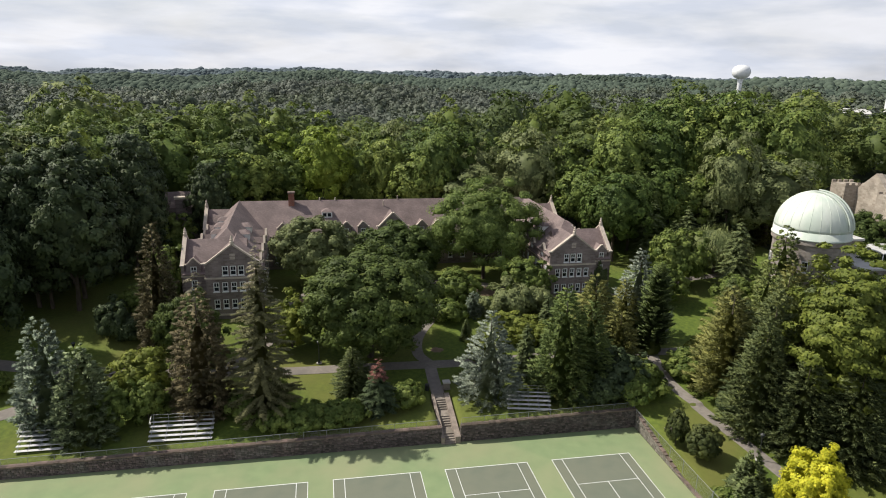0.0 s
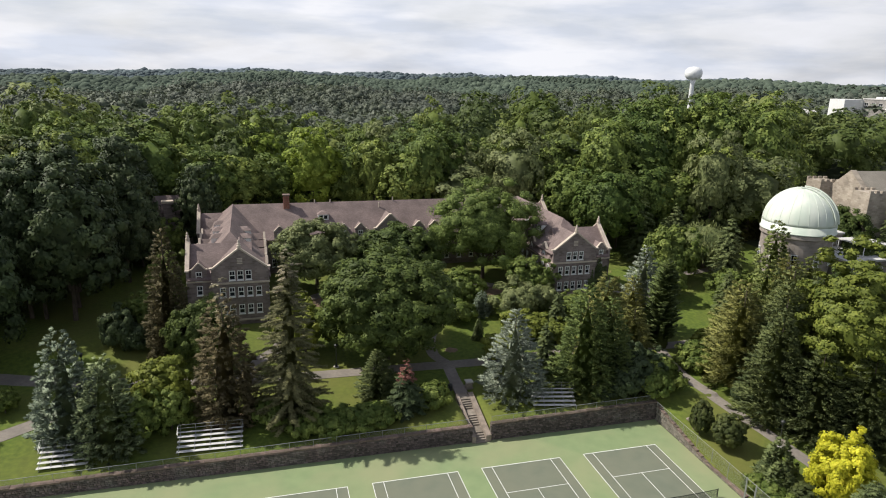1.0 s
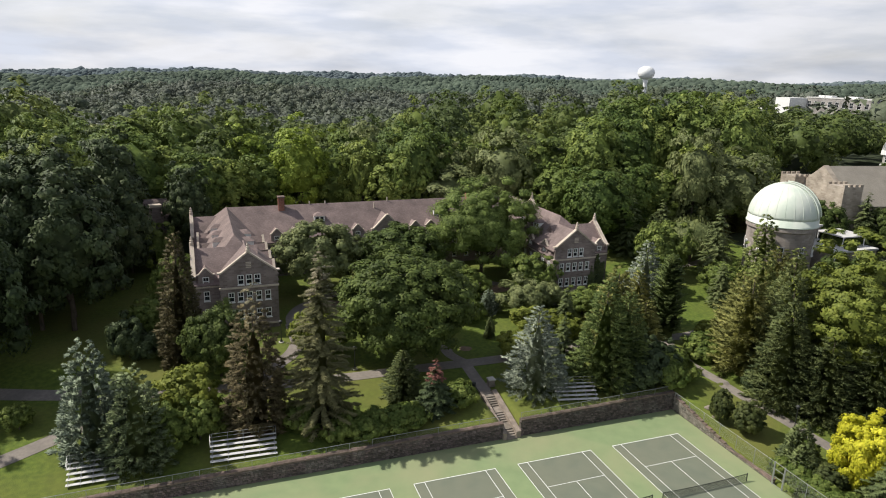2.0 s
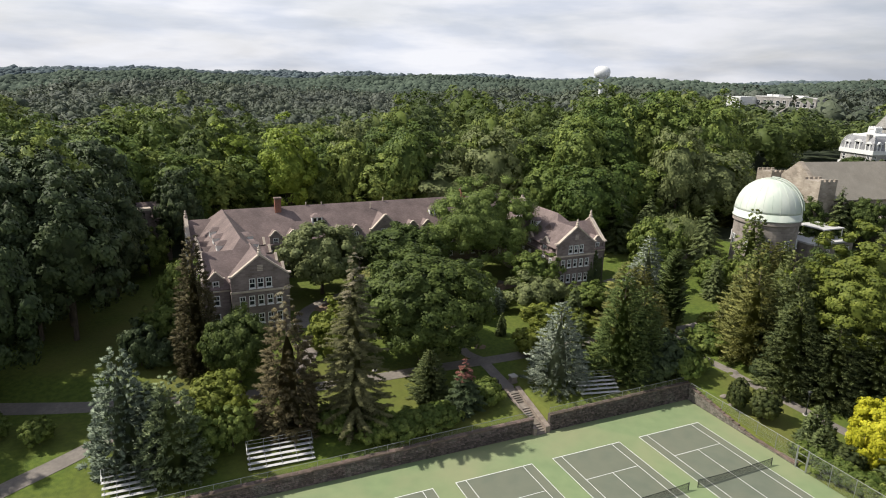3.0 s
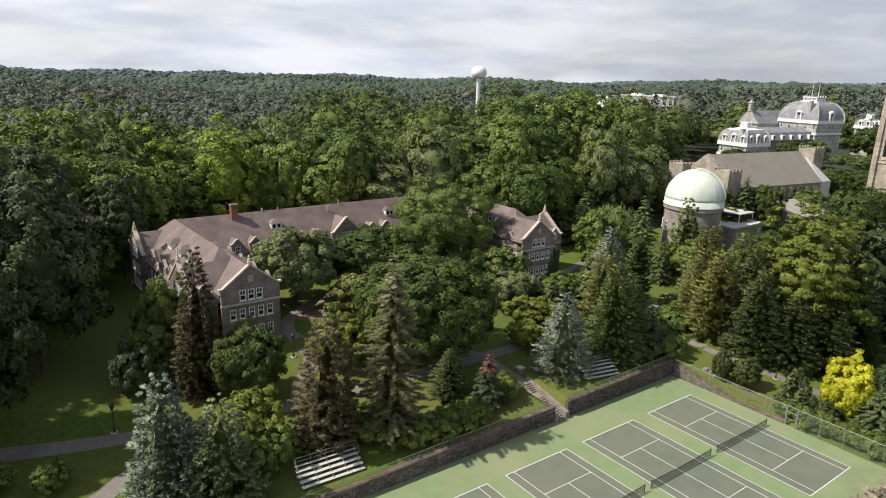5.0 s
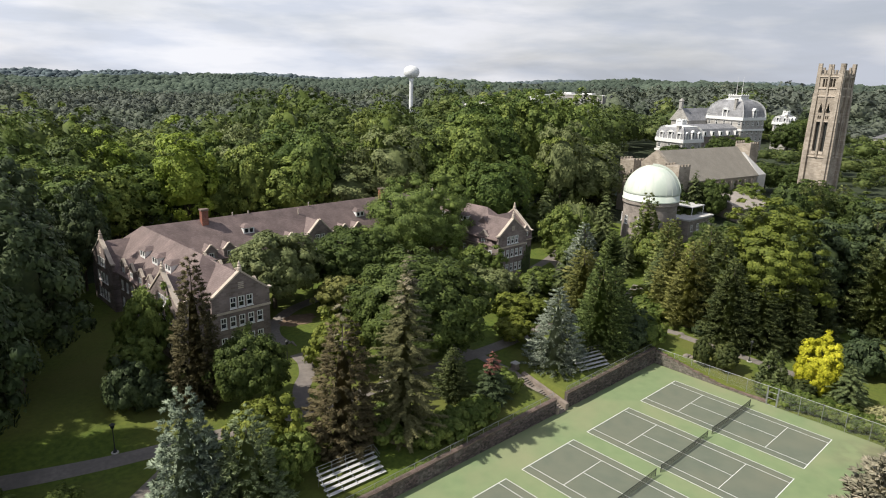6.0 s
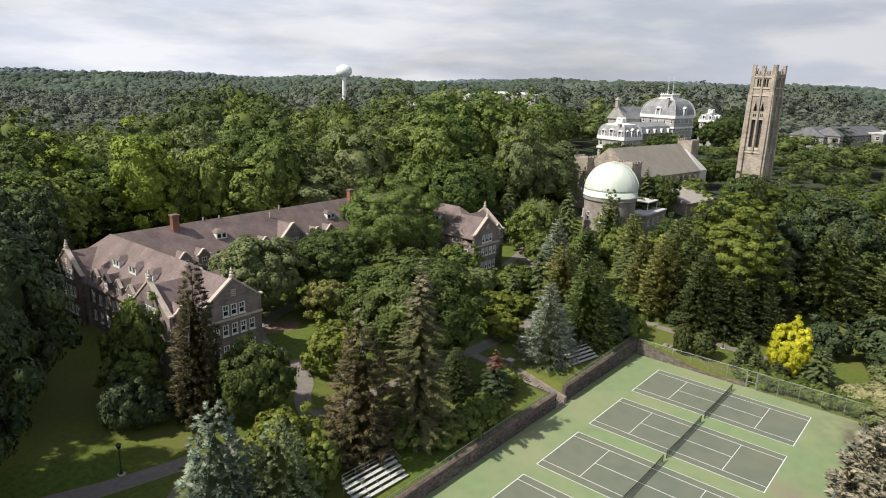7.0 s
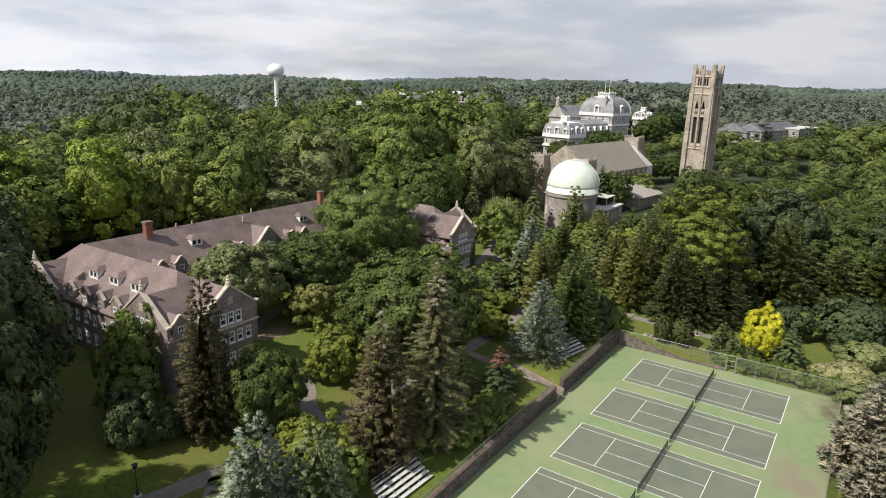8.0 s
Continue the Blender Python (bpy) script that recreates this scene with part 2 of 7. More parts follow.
ALU = mat("aluminium", (0.66, 0.66, 0.65), (0.78, 0.78, 0.77), 2.0, 0.45, metal=0.2)
DARKMETAL = mat("dark_metal", (0.015, 0.017, 0.016), (0.035, 0.038, 0.036), 2.0, 0.5)
NET = mat("net_cord", (0.015, 0.018, 0.016), (0.03, 0.034, 0.03), 4.0, 0.8)
BARK = mat("bark", (0.055, 0.042, 0.032), (0.12, 0.095, 0.072), 2.5, 0.95, 0.8, 6.0, stretch=(1, 1, 0.3))
TANKPAINT = mat("tank_paint", (0.78, 0.80, 0.80), (0.84, 0.85, 0.85), 0.15, 0.5)
SIDE_STONE = mat("side_stone", (0.14, 0.125, 0.105), (0.25, 0.225, 0.19), 1.8, 0.9, 0.8, 7.0, spots=(0.16, 0.16, 0.12), spot_scale=0.5, per_object=0.3, island=0.3)
PATHSTONE = mat("path_paving", (0.205, 0.178, 0.158), (0.275, 0.24, 0.215), 1.4, 0.9, 0.3, 12.0, spots=(0.17, 0.15, 0.135), spot_scale=0.25)
MULCH = mat("mulch", (0.15, 0.105, 0.070), (0.25, 0.175, 0.115), 1.0, 0.95, 0.5, 5.0)
CONCRETE = mat("pale_concrete", (0.42, 0.40, 0.37), (0.54, 0.51, 0.47), 1.0, 0.85, 0.3, 6.0)


def leaf(name, c1, c2, per_object=0.12, island=0.20, leafy=0.26, spots=None, spot_scale=0.012, tone=0.0):
    m = mat(name, tuple(1.43 * k * v for k, v in zip((1.13, 1, 1.34), c1)), tuple(1.83 * k * v for k, v in zip((1.13, 1, 1.34), c2)), 0.55, 0.6, island=island, per_object=per_object, leafy=leafy, spots=spots, spot_scale=spot_scale, tone=tone)
    m.node_tree.nodes["Principled BSDF"].inputs["Specular IOR Level"].default_value = 0.2
    return m


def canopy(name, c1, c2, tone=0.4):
    """Far foliage: crowns whose leaf masses show as relief; the tones passed in carry haze."""
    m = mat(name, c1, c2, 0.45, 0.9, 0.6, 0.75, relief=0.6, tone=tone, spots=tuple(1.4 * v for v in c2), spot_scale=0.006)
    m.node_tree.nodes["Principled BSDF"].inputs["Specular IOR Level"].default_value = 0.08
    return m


L_MAPLE = leaf("leaves_maple", (0.029, 0.050, 0.010), (0.064, 0.098, 0.019))
L_FOREST = leaf("leaves_forest", (0.046, 0.082, 0.015), (0.114, 0.166, 0.030), 0.36)
L_WOODS = leaf("leaves_woods", (0.039, 0.066, 0.016), (0.093, 0.129, 0.030), 0.0, 0.16, spots=(0.114, 0.153, 0.032), tone=0.34)
# cooler, bluer leaf tone paints haze onto the hills beyond the valley
L_HAZECANOPY = canopy("leaves_canopy_haze", (0.046, 0.063, 0.050), (0.082, 0.106, 0.078), 0.15)
# blue-grey colour stands in for haze on the farthest hills
L_HAZEHILLS = canopy("leaves_hills_haze", (0.078, 0.100, 0.108), (0.104, 0.130, 0.138), 0.1)
# greyed, bluish leaf colour with low contrast paints haze over the valley woods
L_HAZEVALLEY = leaf("leaves_valley_haze", (0.042, 0.057, 0.034), (0.076, 0.096, 0.056), 0.0, 0.08, 0.12, spots=(0.090, 0.114, 0.062), spot_scale=0.006, tone=0.2)
# leaf green darkened so the western trees and bushes look shaded
L_DARK = leaf("leaves_dark", (0.019, 0.034, 0.012), (0.043, 0.066, 0.020), leafy=0.08)
L_BRIGHT = leaf("leaves_bright", (0.095, 0.150, 0.014), (0.17, 0.235, 0.03))
L_LOCUST = leaf("leaves_locust", (0.055, 0.090, 0.018), (0.106, 0.158, 0.031))
L_GREY = leaf("leaves_greyish", (0.075, 0.105, 0.030), (0.135, 0.17, 0.054))
L_YELLOWGREEN = leaf("leaves_yellowgreen", (0.067, 0.095, 0.012), (0.130, 0.166, 0.024))
L_GOLD = leaf("leaves_golden", (0.212, 0.246, 0.011), (0.345, 0.382, 0.024))
L_YEW = leaf("leaves_yew", (0.027, 0.042, 0.010), (0.066, 0.086, 0.020))
L_SHRUB = leaf("leaves_shrub", (0.050, 0.085, 0.013), (0.115, 0.160, 0.030))
L_SPRUCE = leaf("needles_spruce", (0.044, 0.069, 0.021), (0.103, 0.141, 0.040), leafy=0.14)
L_BROWNISH = leaf("needles_brownish", (0.058, 0.056, 0.021), (0.130, 0.119, 0.048))
L_BARE = leaf("needles_sparse", (0.066, 0.078, 0.025), (0.124, 0.134, 0.046))
L_SILVER = leaf("needles_silver", (0.100, 0.110, 0.056), (0.215, 0.220, 0.118), island=0.3, leafy=0.08)
L_BLUE = leaf("needles_blue", (0.068, 0.102, 0.053), (0.168, 0.226, 0.120), island=0.32, leafy=0.06)
L_BLUEGREY = leaf("needles_bluegrey", (0.080, 0.114, 0.064), (0.200, 0.252, 0.144), island=0.32, leafy=0.06)
L_FIR = leaf("needles_fir", (0.046, 0.080, 0.018), (0.112, 0.160, 0.036), leafy=0.18)
L_DARKSPRUCE = leaf("needles_dark", (0.036, 0.057, 0.016), (0.086, 0.114, 0.030), leafy=0.14)
L_ARB = leaf("needles_arborvitae", (0.037, 0.064, 0.015), (0.088, 0.127, 0.029), leafy=0.14)
L_GREYSPRUCE = leaf("needles_greygreen", (0.070, 0.106, 0.038), (0.158, 0.212, 0.078), leafy=0.12)
L_FEATHER = leaf("needles_feathery", (0.081, 0.120, 0.030), (0.175, 0.223, 0.055), leafy=0.22)
L_DEAD = leaf("needles_dead", (0.095, 0.100, 0.045), (0.165, 0.165, 0.078), leafy=0.05)
L_DARKBROWN = leaf("needles_darkbrown", (0.038, 0.040, 0.014), (0.090, 0.086, 0.032))
L_IVY = leaf("leaves_ivy", (0.024, 0.040, 0.012), (0.055, 0.078, 0.020), leafy=0.05)
L_PINE = leaf("needles_pine", (0.060, 0.091, 0.024), (0.146, 0.182, 0.049))
L_PALE = leaf("leaves_variegated", (0.125, 0.15, 0.045), (0.23, 0.25, 0.095))
L_OLIVE = leaf("needles_olive", (0.070, 0.090, 0.020), (0.161, 0.182, 0.043))
L_RED = leaf("needles_red", (0.120, 0.058, 0.036), (0.205, 0.098, 0.062))
L_WILLOW = leaf("leaves_willow", (0.055, 0.082, 0.022), (0.115, 0.145, 0.042))

# ---- mesh helpers ----


def part(name, bm, material, parent=None, label="", smooth=False):
    me = bpy.data.meshes.new(name)
    bmesh.ops.recalc_face_normals(bm, faces=bm.faces)
    bm.to_mesh(me)
    bm.free()
    me.materials.append(material)
    if smooth:
        me.polygons.foreach_set("use_smooth", [True] * len(me.polygons))
    ob = new(name, me)
    ob.parent = parent
    if label:
        ob["label"] = label
    return ob


def raw_mesh(name, v, f, material, normals=None):
    """A mesh from number arrays, f of three or four columns."""
    me = bpy.data.meshes.new(name)
    k = f.shape[1]
    me.vertices.add(len(v))
    me.vertices.foreach_set("co", np.ascontiguousarray(v, dtype=np.float32).ravel())
    me.loops.add(f.size)
    me.loops.foreach_set("vertex_index", np.ascontiguousarray(f, dtype=np.int32).ravel())
    me.polygons.add(len(f))
    me.polygons.foreach_set("loop_start", np.arange(0, f.size, k, dtype=np.int32))
    me.update(calc_edges=True)
    me.validate()
    me.materials.append(material)
    if normals is not None:
        me.polygons.foreach_set("use_smooth", [True] * len(f))
        me.normals_split_custom_set_from_vertices(normals)
    return me


def box(bm, x0, x1, y0, y1, z0, z1, m=None):
    vs = [Vector((x, y, z)) for x in (x0, x1) for y in (y0, y1) for z in (z0, z1)]
    if m is not None:
        vs = [m @ v for v in vs]
    v = [bm.verts.new(p) for p in vs]
    for q in ((0, 1, 3, 2), (4, 6, 7, 5), (0, 4, 5, 1), (2, 3, 7, 6), (0, 2, 6, 4), (1, 5, 7, 3)):
        bm.faces.new([v[i] for i in q])


def face(bm, *pts):
    bm.faces.new([bm.verts.new(p) for p in pts])


def hull(bm, pts):
    r = bmesh.ops.convex_hull(bm, input=[bm.verts.new(p) for p in pts])
    return r


def tube(bm, p0, p1, r0, r1=None, seg=8, caps=True):
    p0, p1 = Vector(p0), Vector(p1)
    r1 = r0 if r1 is None else r1
    q = (p1 - p0).to_track_quat("Z", "Y")
    rings = []
    for p, r in ((p0, r0), (p1, r1)):
        rings.append([bm.verts.new(p + q @ Vector((r * math.cos(2 * math.pi * i / seg), r * math.sin(2 * math.pi * i / seg), 0))) for i in range(seg)])
    for i in range(seg):
        j = (i + 1) % seg
        bm.faces.new((rings[0][i], rings[0][j], rings[1][j], rings[1][i]))
    if caps:
        bm.faces.new(rings[0][::-1])
        bm.faces.new(rings[1])


def lathe(bm, profile, seg=32, centre=(0, 0, 0)):
    """Turns a profile of (radius, height) round the upright axis."""
    c = Vector(centre)
    rings = []
    for r, z in profile:
        rings.append([bm.verts.new(c + Vector((max(r, 0.001) * math.cos(2 * math.pi * i / seg), max(r, 0.001) * math.sin(2 * math.pi * i / seg), z))) for i in range(seg)])
    for a, b in zip(rings, rings[1:]):
        for i in range(seg):
            j = (i + 1) % seg
            bm.faces.new((a[i], a[j], b[j], b[i]))
    bm.faces.new(rings[0][::-1])
    bm.faces.new(rings[-1])


def thing(name, m, label, category, group="", kind=""):
    ob = new(name)
    ob.matrix_basis = m
    ob.empty_display_size = 0.5
    return tagged(ob, label, category, group, kind)


def facade(bm, p, u, n, width, z0, z1, holes, depth=0.22):
    """A wall face from the point p along u, with window openings (u0, u1, z0, z1) and their reveals going in against n."""
    p, u, n = Vector(p), Vector(u).normalized(), Vector(n).normalized()
    us = sorted({0.0, width, *[h[0] for h in holes], *[h[1] for h in holes]})
    zs = sorted({z0, z1, *[h[2] for h in holes], *[h[3] for h in holes]})

    def at(a, z, d=0.0):
        q = p + u * a - n * d
        return Vector((q.x, q.y, p.z + z))

    for a0, a1 in zip(us, us[1:]):
        for b0, b1 in zip(zs, zs[1:]):
            ca, cb = (a0 + a1) / 2, (b0 + b1) / 2
            if not any(h[0] < ca < h[1] and h[2] < cb < h[3] for h in holes):
                face(bm, at(a0, b0), at(a1, b0), at(a1, b1), at(a0, b1))
    for h in holes:
        c = [(h[0], h[2]), (h[1], h[2]), (h[1], h[3]), (h[0], h[3])]
        for (a0, b0), (a1, b1) in zip(c, c[1:] + c[:1]):
            face(bm, at(a0, b0), at(a1, b1), at(a1, b1, depth), at(a0, b0, depth))


WIN = {}


def lattice(bm, xs, zs, solid, y0, y1):
    """A pierced panel in one piece: the cells of a grid that are solid, with their edges closed."""
    vs = {}

    def vert(i, k, y):
        if (i, k, y) not in vs:
            vs[i, k, y] = bm.verts.new((xs[i], y, zs[k]))
        return vs[i, k, y]

    def full(i, k):
        return 0 <= i < len(xs) - 1 and 0 <= k < len(zs) - 1 and solid(i, k)

    for i in range(len(xs) - 1):
        for k in range(len(zs) - 1):
            if not full(i, k):
                continue
            c = ((i, k), (i + 1, k), (i + 1, k + 1), (i, k + 1))
            for y in (y0, y1):
                bm.faces.new([vert(*p, y) for p in c])
            for (p, q), nb in zip(zip(c, c[1:] + c[:1]), ((i, k - 1), (i + 1, k), (i, k + 1), (i - 1, k))):
                if not full(*nb):
                    bm.faces.new((vert(*p, y0), vert(*q, y0), vert(*q, y1), vert(*p, y1)))


def window(parent, p, u, n, w, h, sill=True):
    """A white sash window with two panes, set into an opening; p is the middle of its foot, on the wall's face."""
    key = (round(w, 2), round(h, 2))
    if key not in WIN:
        f = bmesh.new()
        t = 0.13
        lattice(f, [-w / 2, -w / 2 + t, -0.035, 0.035, w / 2 - t, w / 2], [0, t, h / 2 - 0.05, h / 2 + 0.05, h - t, h], lambda i, k: i in (0, 4) or k in (0, 2, 4) or (i == 2 and k == 3), -0.16, 0.03)
        e = bmesh.new()
        box(e, -w / 2 - 0.08, w / 2 + 0.08, -0.05, 0.16, -0.12, -0.004)
        g = bmesh.new()
        box(g, -w / 2 + 0.02, w / 2 - 0.02, -0.205, -0.185, 0.02, h - 0.02)
        WIN[key] = []
        for nm, bmx, mt in (("window", f, WHITE), ("pane", g, GLASS), ("sill", e, WHITE)):
            o = part(nm, bmx, mt)
            WIN[key].append(o.data)
            bpy.data.objects.remove(o)
    u, n = Vector(u).normalized(), Vector(n).normalized()
    m = Matrix((u, n, Vector((0, 0, 1)))).transposed().to_4x4()
    m.translation = Vector(p)
    win = new("window", WIN[key][0])
    win.parent, win.matrix_basis = parent, m
    pane = new("pane", WIN[key][1])
    pane.parent = win
    if sill:
        ledge = new("sill", WIN[key][2])
        ledge.parent = win
    return win

# ---- ground ----


def smooth(a, b, v):
    t = np.clip((np.asarray(v, float) - a) / (b - a), 0, 1)
    return t * t * (3 - 2 * t)


COURT_X0, COURT_X1, COURT_Y0, COURT_Y1 = -78.0, 14.7, -31.0, 6.1


def ground_z(x, y):
    """Height of the ground: courts cut into a slope, a hill to the east, a wooded valley to the north-west."""
    x, y = np.asarray(x, float), np.asarray(y, float)
    foot = np.clip(1.5 + (x + 62) / 75 * 1.25, 1.3, 2.8)
    near = foot + (3.0 - foot) * smooth(6, 26, y) + 2.0 * smooth(28, 44, y) + 1.0 * smooth(50, 90, y)
    below = np.clip(0.25 + (y + 14) / 20 * 2.2, 0.1, 2.5)
    near = np.where(y < 6.4, np.minimum(near, below), near)
    near = near + 6.5 * smooth(32, 130, x) * smooth(-60, 40, y) + 4.0 * smooth(100, 200, x)
    d = np.hypot(x + 60, y + 50)
    az = np.degrees(np.arctan2(x + 60, y + 50))
    e = smooth(5, 45, az) * (1 - smooth(110, 150, az))
    e2 = smooth(46, 68, az) * (1 - smooth(110, 150, az))
    nw = np.interp(d, [0, 180, 250, 380, 700, 1100, 1700, 2600, 4800], [5, 5, 0, -18, -36, -30, -16, -6, 4])
    ea = np.interp(d, [0, 180, 260, 360, 480, 650, 900, 1500, 2500, 4800], [6, 6, 10, 15, 4, -6, -4, 6, 16, 20])
    eb = np.interp(d, [0, 180, 300, 500, 900, 1500, 2500, 4800], [8, 9, 13, 15, 21, 27, 29, 31])
    far = nw * (1 - e) + ea * e
    far = far * (1 - e2) + eb * e2
    far = far + (smooth(350, 900, d) * 7 + smooth(1000, 2000, d) * 9) * (np.sin(x / 173 + 1.3) * np.cos(y / 211) + 0.6 * np.sin((x + y) / 97))
    far = far + smooth(1500, 3000, d) * (15 * smooth(44, 60, az) - 26 * (1 - smooth(-14, -4, az)))
    far = far + smooth(1700, 3400, d) * (1 + 3 * (1 - smooth(5, 30, az))) - 74 * smooth(4100, 4800, d)
    k = smooth(150, 260, d) * np.where(y < 20, 0.35 + 0.65 * smooth(120, 260, x), 1)
    z = near * (1 - k) + far * k
    inside = (x > COURT_X0) & (x < 15.05) & (y > COURT_Y0 - 3) & (y < 6.4)
    return np.where(inside, -0.12, z)


def gz(x, y):
    return float(ground_z(x, y))


def lines(lo, hi, step, far, grow=1.22):
    a = list(np.arange(lo, hi + 0.01, step))
    s = step
    while a[-1] < far:
        s = min(s * grow, 75)
        a.append(a[-1] + s)
    s = step
    while a[0] > -far:
        s = min(s * grow, 75)
        a.insert(0, a[0] - s)
    return a


gx = np.array(sorted(set(np.round(lines(-130, 190, 2.5, 4700), 3)) | {-14.05, -13.95, -10.85, -10.75, 14.9, 15.25, COURT_X0 - 0.1, COURT_X0 + 0.1}))
gy = np.array(sorted(set(np.round(lines(-60, 150, 2.5, 4700), 3)) | {6.25, 6.6, COURT_Y0 - 3.1, COURT_Y0 - 2.9}))
GX, GY = np.meshgrid(gx, gy)
GZ = ground_z(GX, GY)
# the stairs' cutting through the bank
cut = (GX > -14.0) & (GX < -10.8) & (GY > 6.2) & (GY < 15.2)
GZ = np.where(cut, np.minimum(GZ, np.clip((GY - 5.5) / 9.5 * 2.6, 0, 3) - 0.35), GZ)
nx_, ny_ = len(gx), len(gy)
ids = np.arange(nx_ * ny_).reshape(ny_, nx_)
gf = np.stack([ids[:-1, :-1], ids[:-1, 1:], ids[1:, 1:], ids[1:, :-1]], -1).reshape(-1, 4)
gm = raw_mesh("ground", np.stack([GX, GY, GZ], -1).reshape(-1, 3), gf, GRASS)
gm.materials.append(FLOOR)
gc = np.stack([GX, GY], -1).reshape(-1, 2)[gf].mean(1)
gc = gc + 2.5 * np.stack([np.sin(gc[:, 1] / 5.3) + np.sin(gc[:, 1] / 2.9), np.sin(gc[:, 0] / 6.1) + np.sin(gc[:, 0] / 2.7)], 1)
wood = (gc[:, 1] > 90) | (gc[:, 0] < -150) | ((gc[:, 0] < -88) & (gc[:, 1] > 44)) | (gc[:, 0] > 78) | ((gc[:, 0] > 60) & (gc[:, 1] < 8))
# ground past 2900 m takes the same blue-grey, haze put into its colour
gm.materials.append(L_HAZEHILLS)
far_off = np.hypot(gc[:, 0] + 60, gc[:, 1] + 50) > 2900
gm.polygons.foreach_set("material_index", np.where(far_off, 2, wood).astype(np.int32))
gm.polygons.foreach_set("use_smooth", [True] * len(gm.polygons))
ground = tagged(new("ground", gm), "mown green lawn sloping up to the woods", "lawn", kind="structure")


def ribbon(name, pts, width, material, label, lift=0.05, category="path"):
    """A path laid over the ground along a smoothed line."""
    p = [Vector((*q, 0)) for q in pts]
    line = []
    for i in range(len(p) - 1):
        a, b, c, d = p[max(i - 1, 0)], p[i], p[i + 1], p[min(i + 2, len(p) - 1)]
        for s in range(14):
            t = s / 14
            line.append(0.5 * (2 * b + (c - a) * t + (2 * a - 5 * b + 4 * c - d) * t * t + (3 * b - 3 * c + d - a) * t ** 3))
    line.append(p[-1])
    bm = bmesh.new()
    prev = None
    for i, q in enumerate(line):
        t = (line[min(i + 1, len(line) - 1)] - line[max(i - 1, 0)]).normalized()
        s = Vector((-t.y, t.x, 0))
        row = []
        for k in (-0.5, -0.17, 0.17, 0.5):
            w = q + s * width * k
            row.append(bm.verts.new((w.x, w.y, gz(w.x, w.y) + lift)))
        low = [bm.verts.new(row[j].co - Vector((0, 0, 0.3))) for j in (0, 3)]
        if prev:
            for j in range(3):
                bm.faces.new((prev[0][j], prev[0][j + 1], row[j + 1], row[j]))
            bm.faces.new((prev[1][0], prev[0][0], row[0], low[0]))
            bm.faces.new((prev[0][3], prev[1][1], low[1], row[3]))
        prev = (row, low)
    return tagged(part(name, bm, material), label, category, kind="structure")


ribbon("path_1", [(-125, 45), (-98, 37.4), (-79.6, 32.5), (-71.1, 30.2), (-65.2, 28.9), (-54, 27.0), (-43.5, 25.4), (-32, 24.8), (-20, 24.6), (-8, 24.2), (4, 24.6), (14, 25.5), (26, 24), (34, 24), (44, 27)], 2.6, ASPHALT, "grey asphalt footpath across the lawn")
ribbon("path_2", [(-84, 11), (-77.5, 15.1), (-70.9, 18.8), (-63.4, 24), (-59.5, 27.4)], 2.4, ASPHALT, "grey asphalt footpath through the shaded lawn")
ribbon("path_3", [(-12.6, 15.2), (-12.6, 19), (-12.4, 23.3)], 1.9, PATHSTONE, "pale concrete walk at the top of the steps")
ribbon("path_4", [(-44.2, 26.2), (-43.2, 29.0), (-41.4, 31.8), (-39.2, 34), (-37.7, 37), (-37.6, 39.7)], 2.4, PATHSTONE, "pale curved footpath to the garden steps")
ribbon("path_5", [(26, 22.5), (24.5, 17), (24, 10.6), (25, 4), (26.7, -3.6), (28, -10), (31, -20)], 2.0, ASPHALT, "asphalt footpath down beside the courts")
ribbon("path_6", [(30, 47), (40, 50), (50.1, 53.4), (58, 54), (66, 56)], 2.2, PATHSTONE, "pale footpath between lawns")
ribbon("path_7", [(-12.2, 24.6), (-13.6, 28.5), (-12.8, 34), (-9.6, 39.4), (-7, 42.5), (-5.9, 47)], 1.9, ASPHALT, "footpath leading up to the court of the hall")
ribbon("path_8", [(-37.4, 43.4), (-37, 48), (-34, 53), (-26, 58), (-12, 60), (2, 58), (9, 53), (12, 46), (14, 41.5), (24, 40.5), (34, 42), (40, 49)], 2.4, ASPHALT, "footpath round the court of the hall")

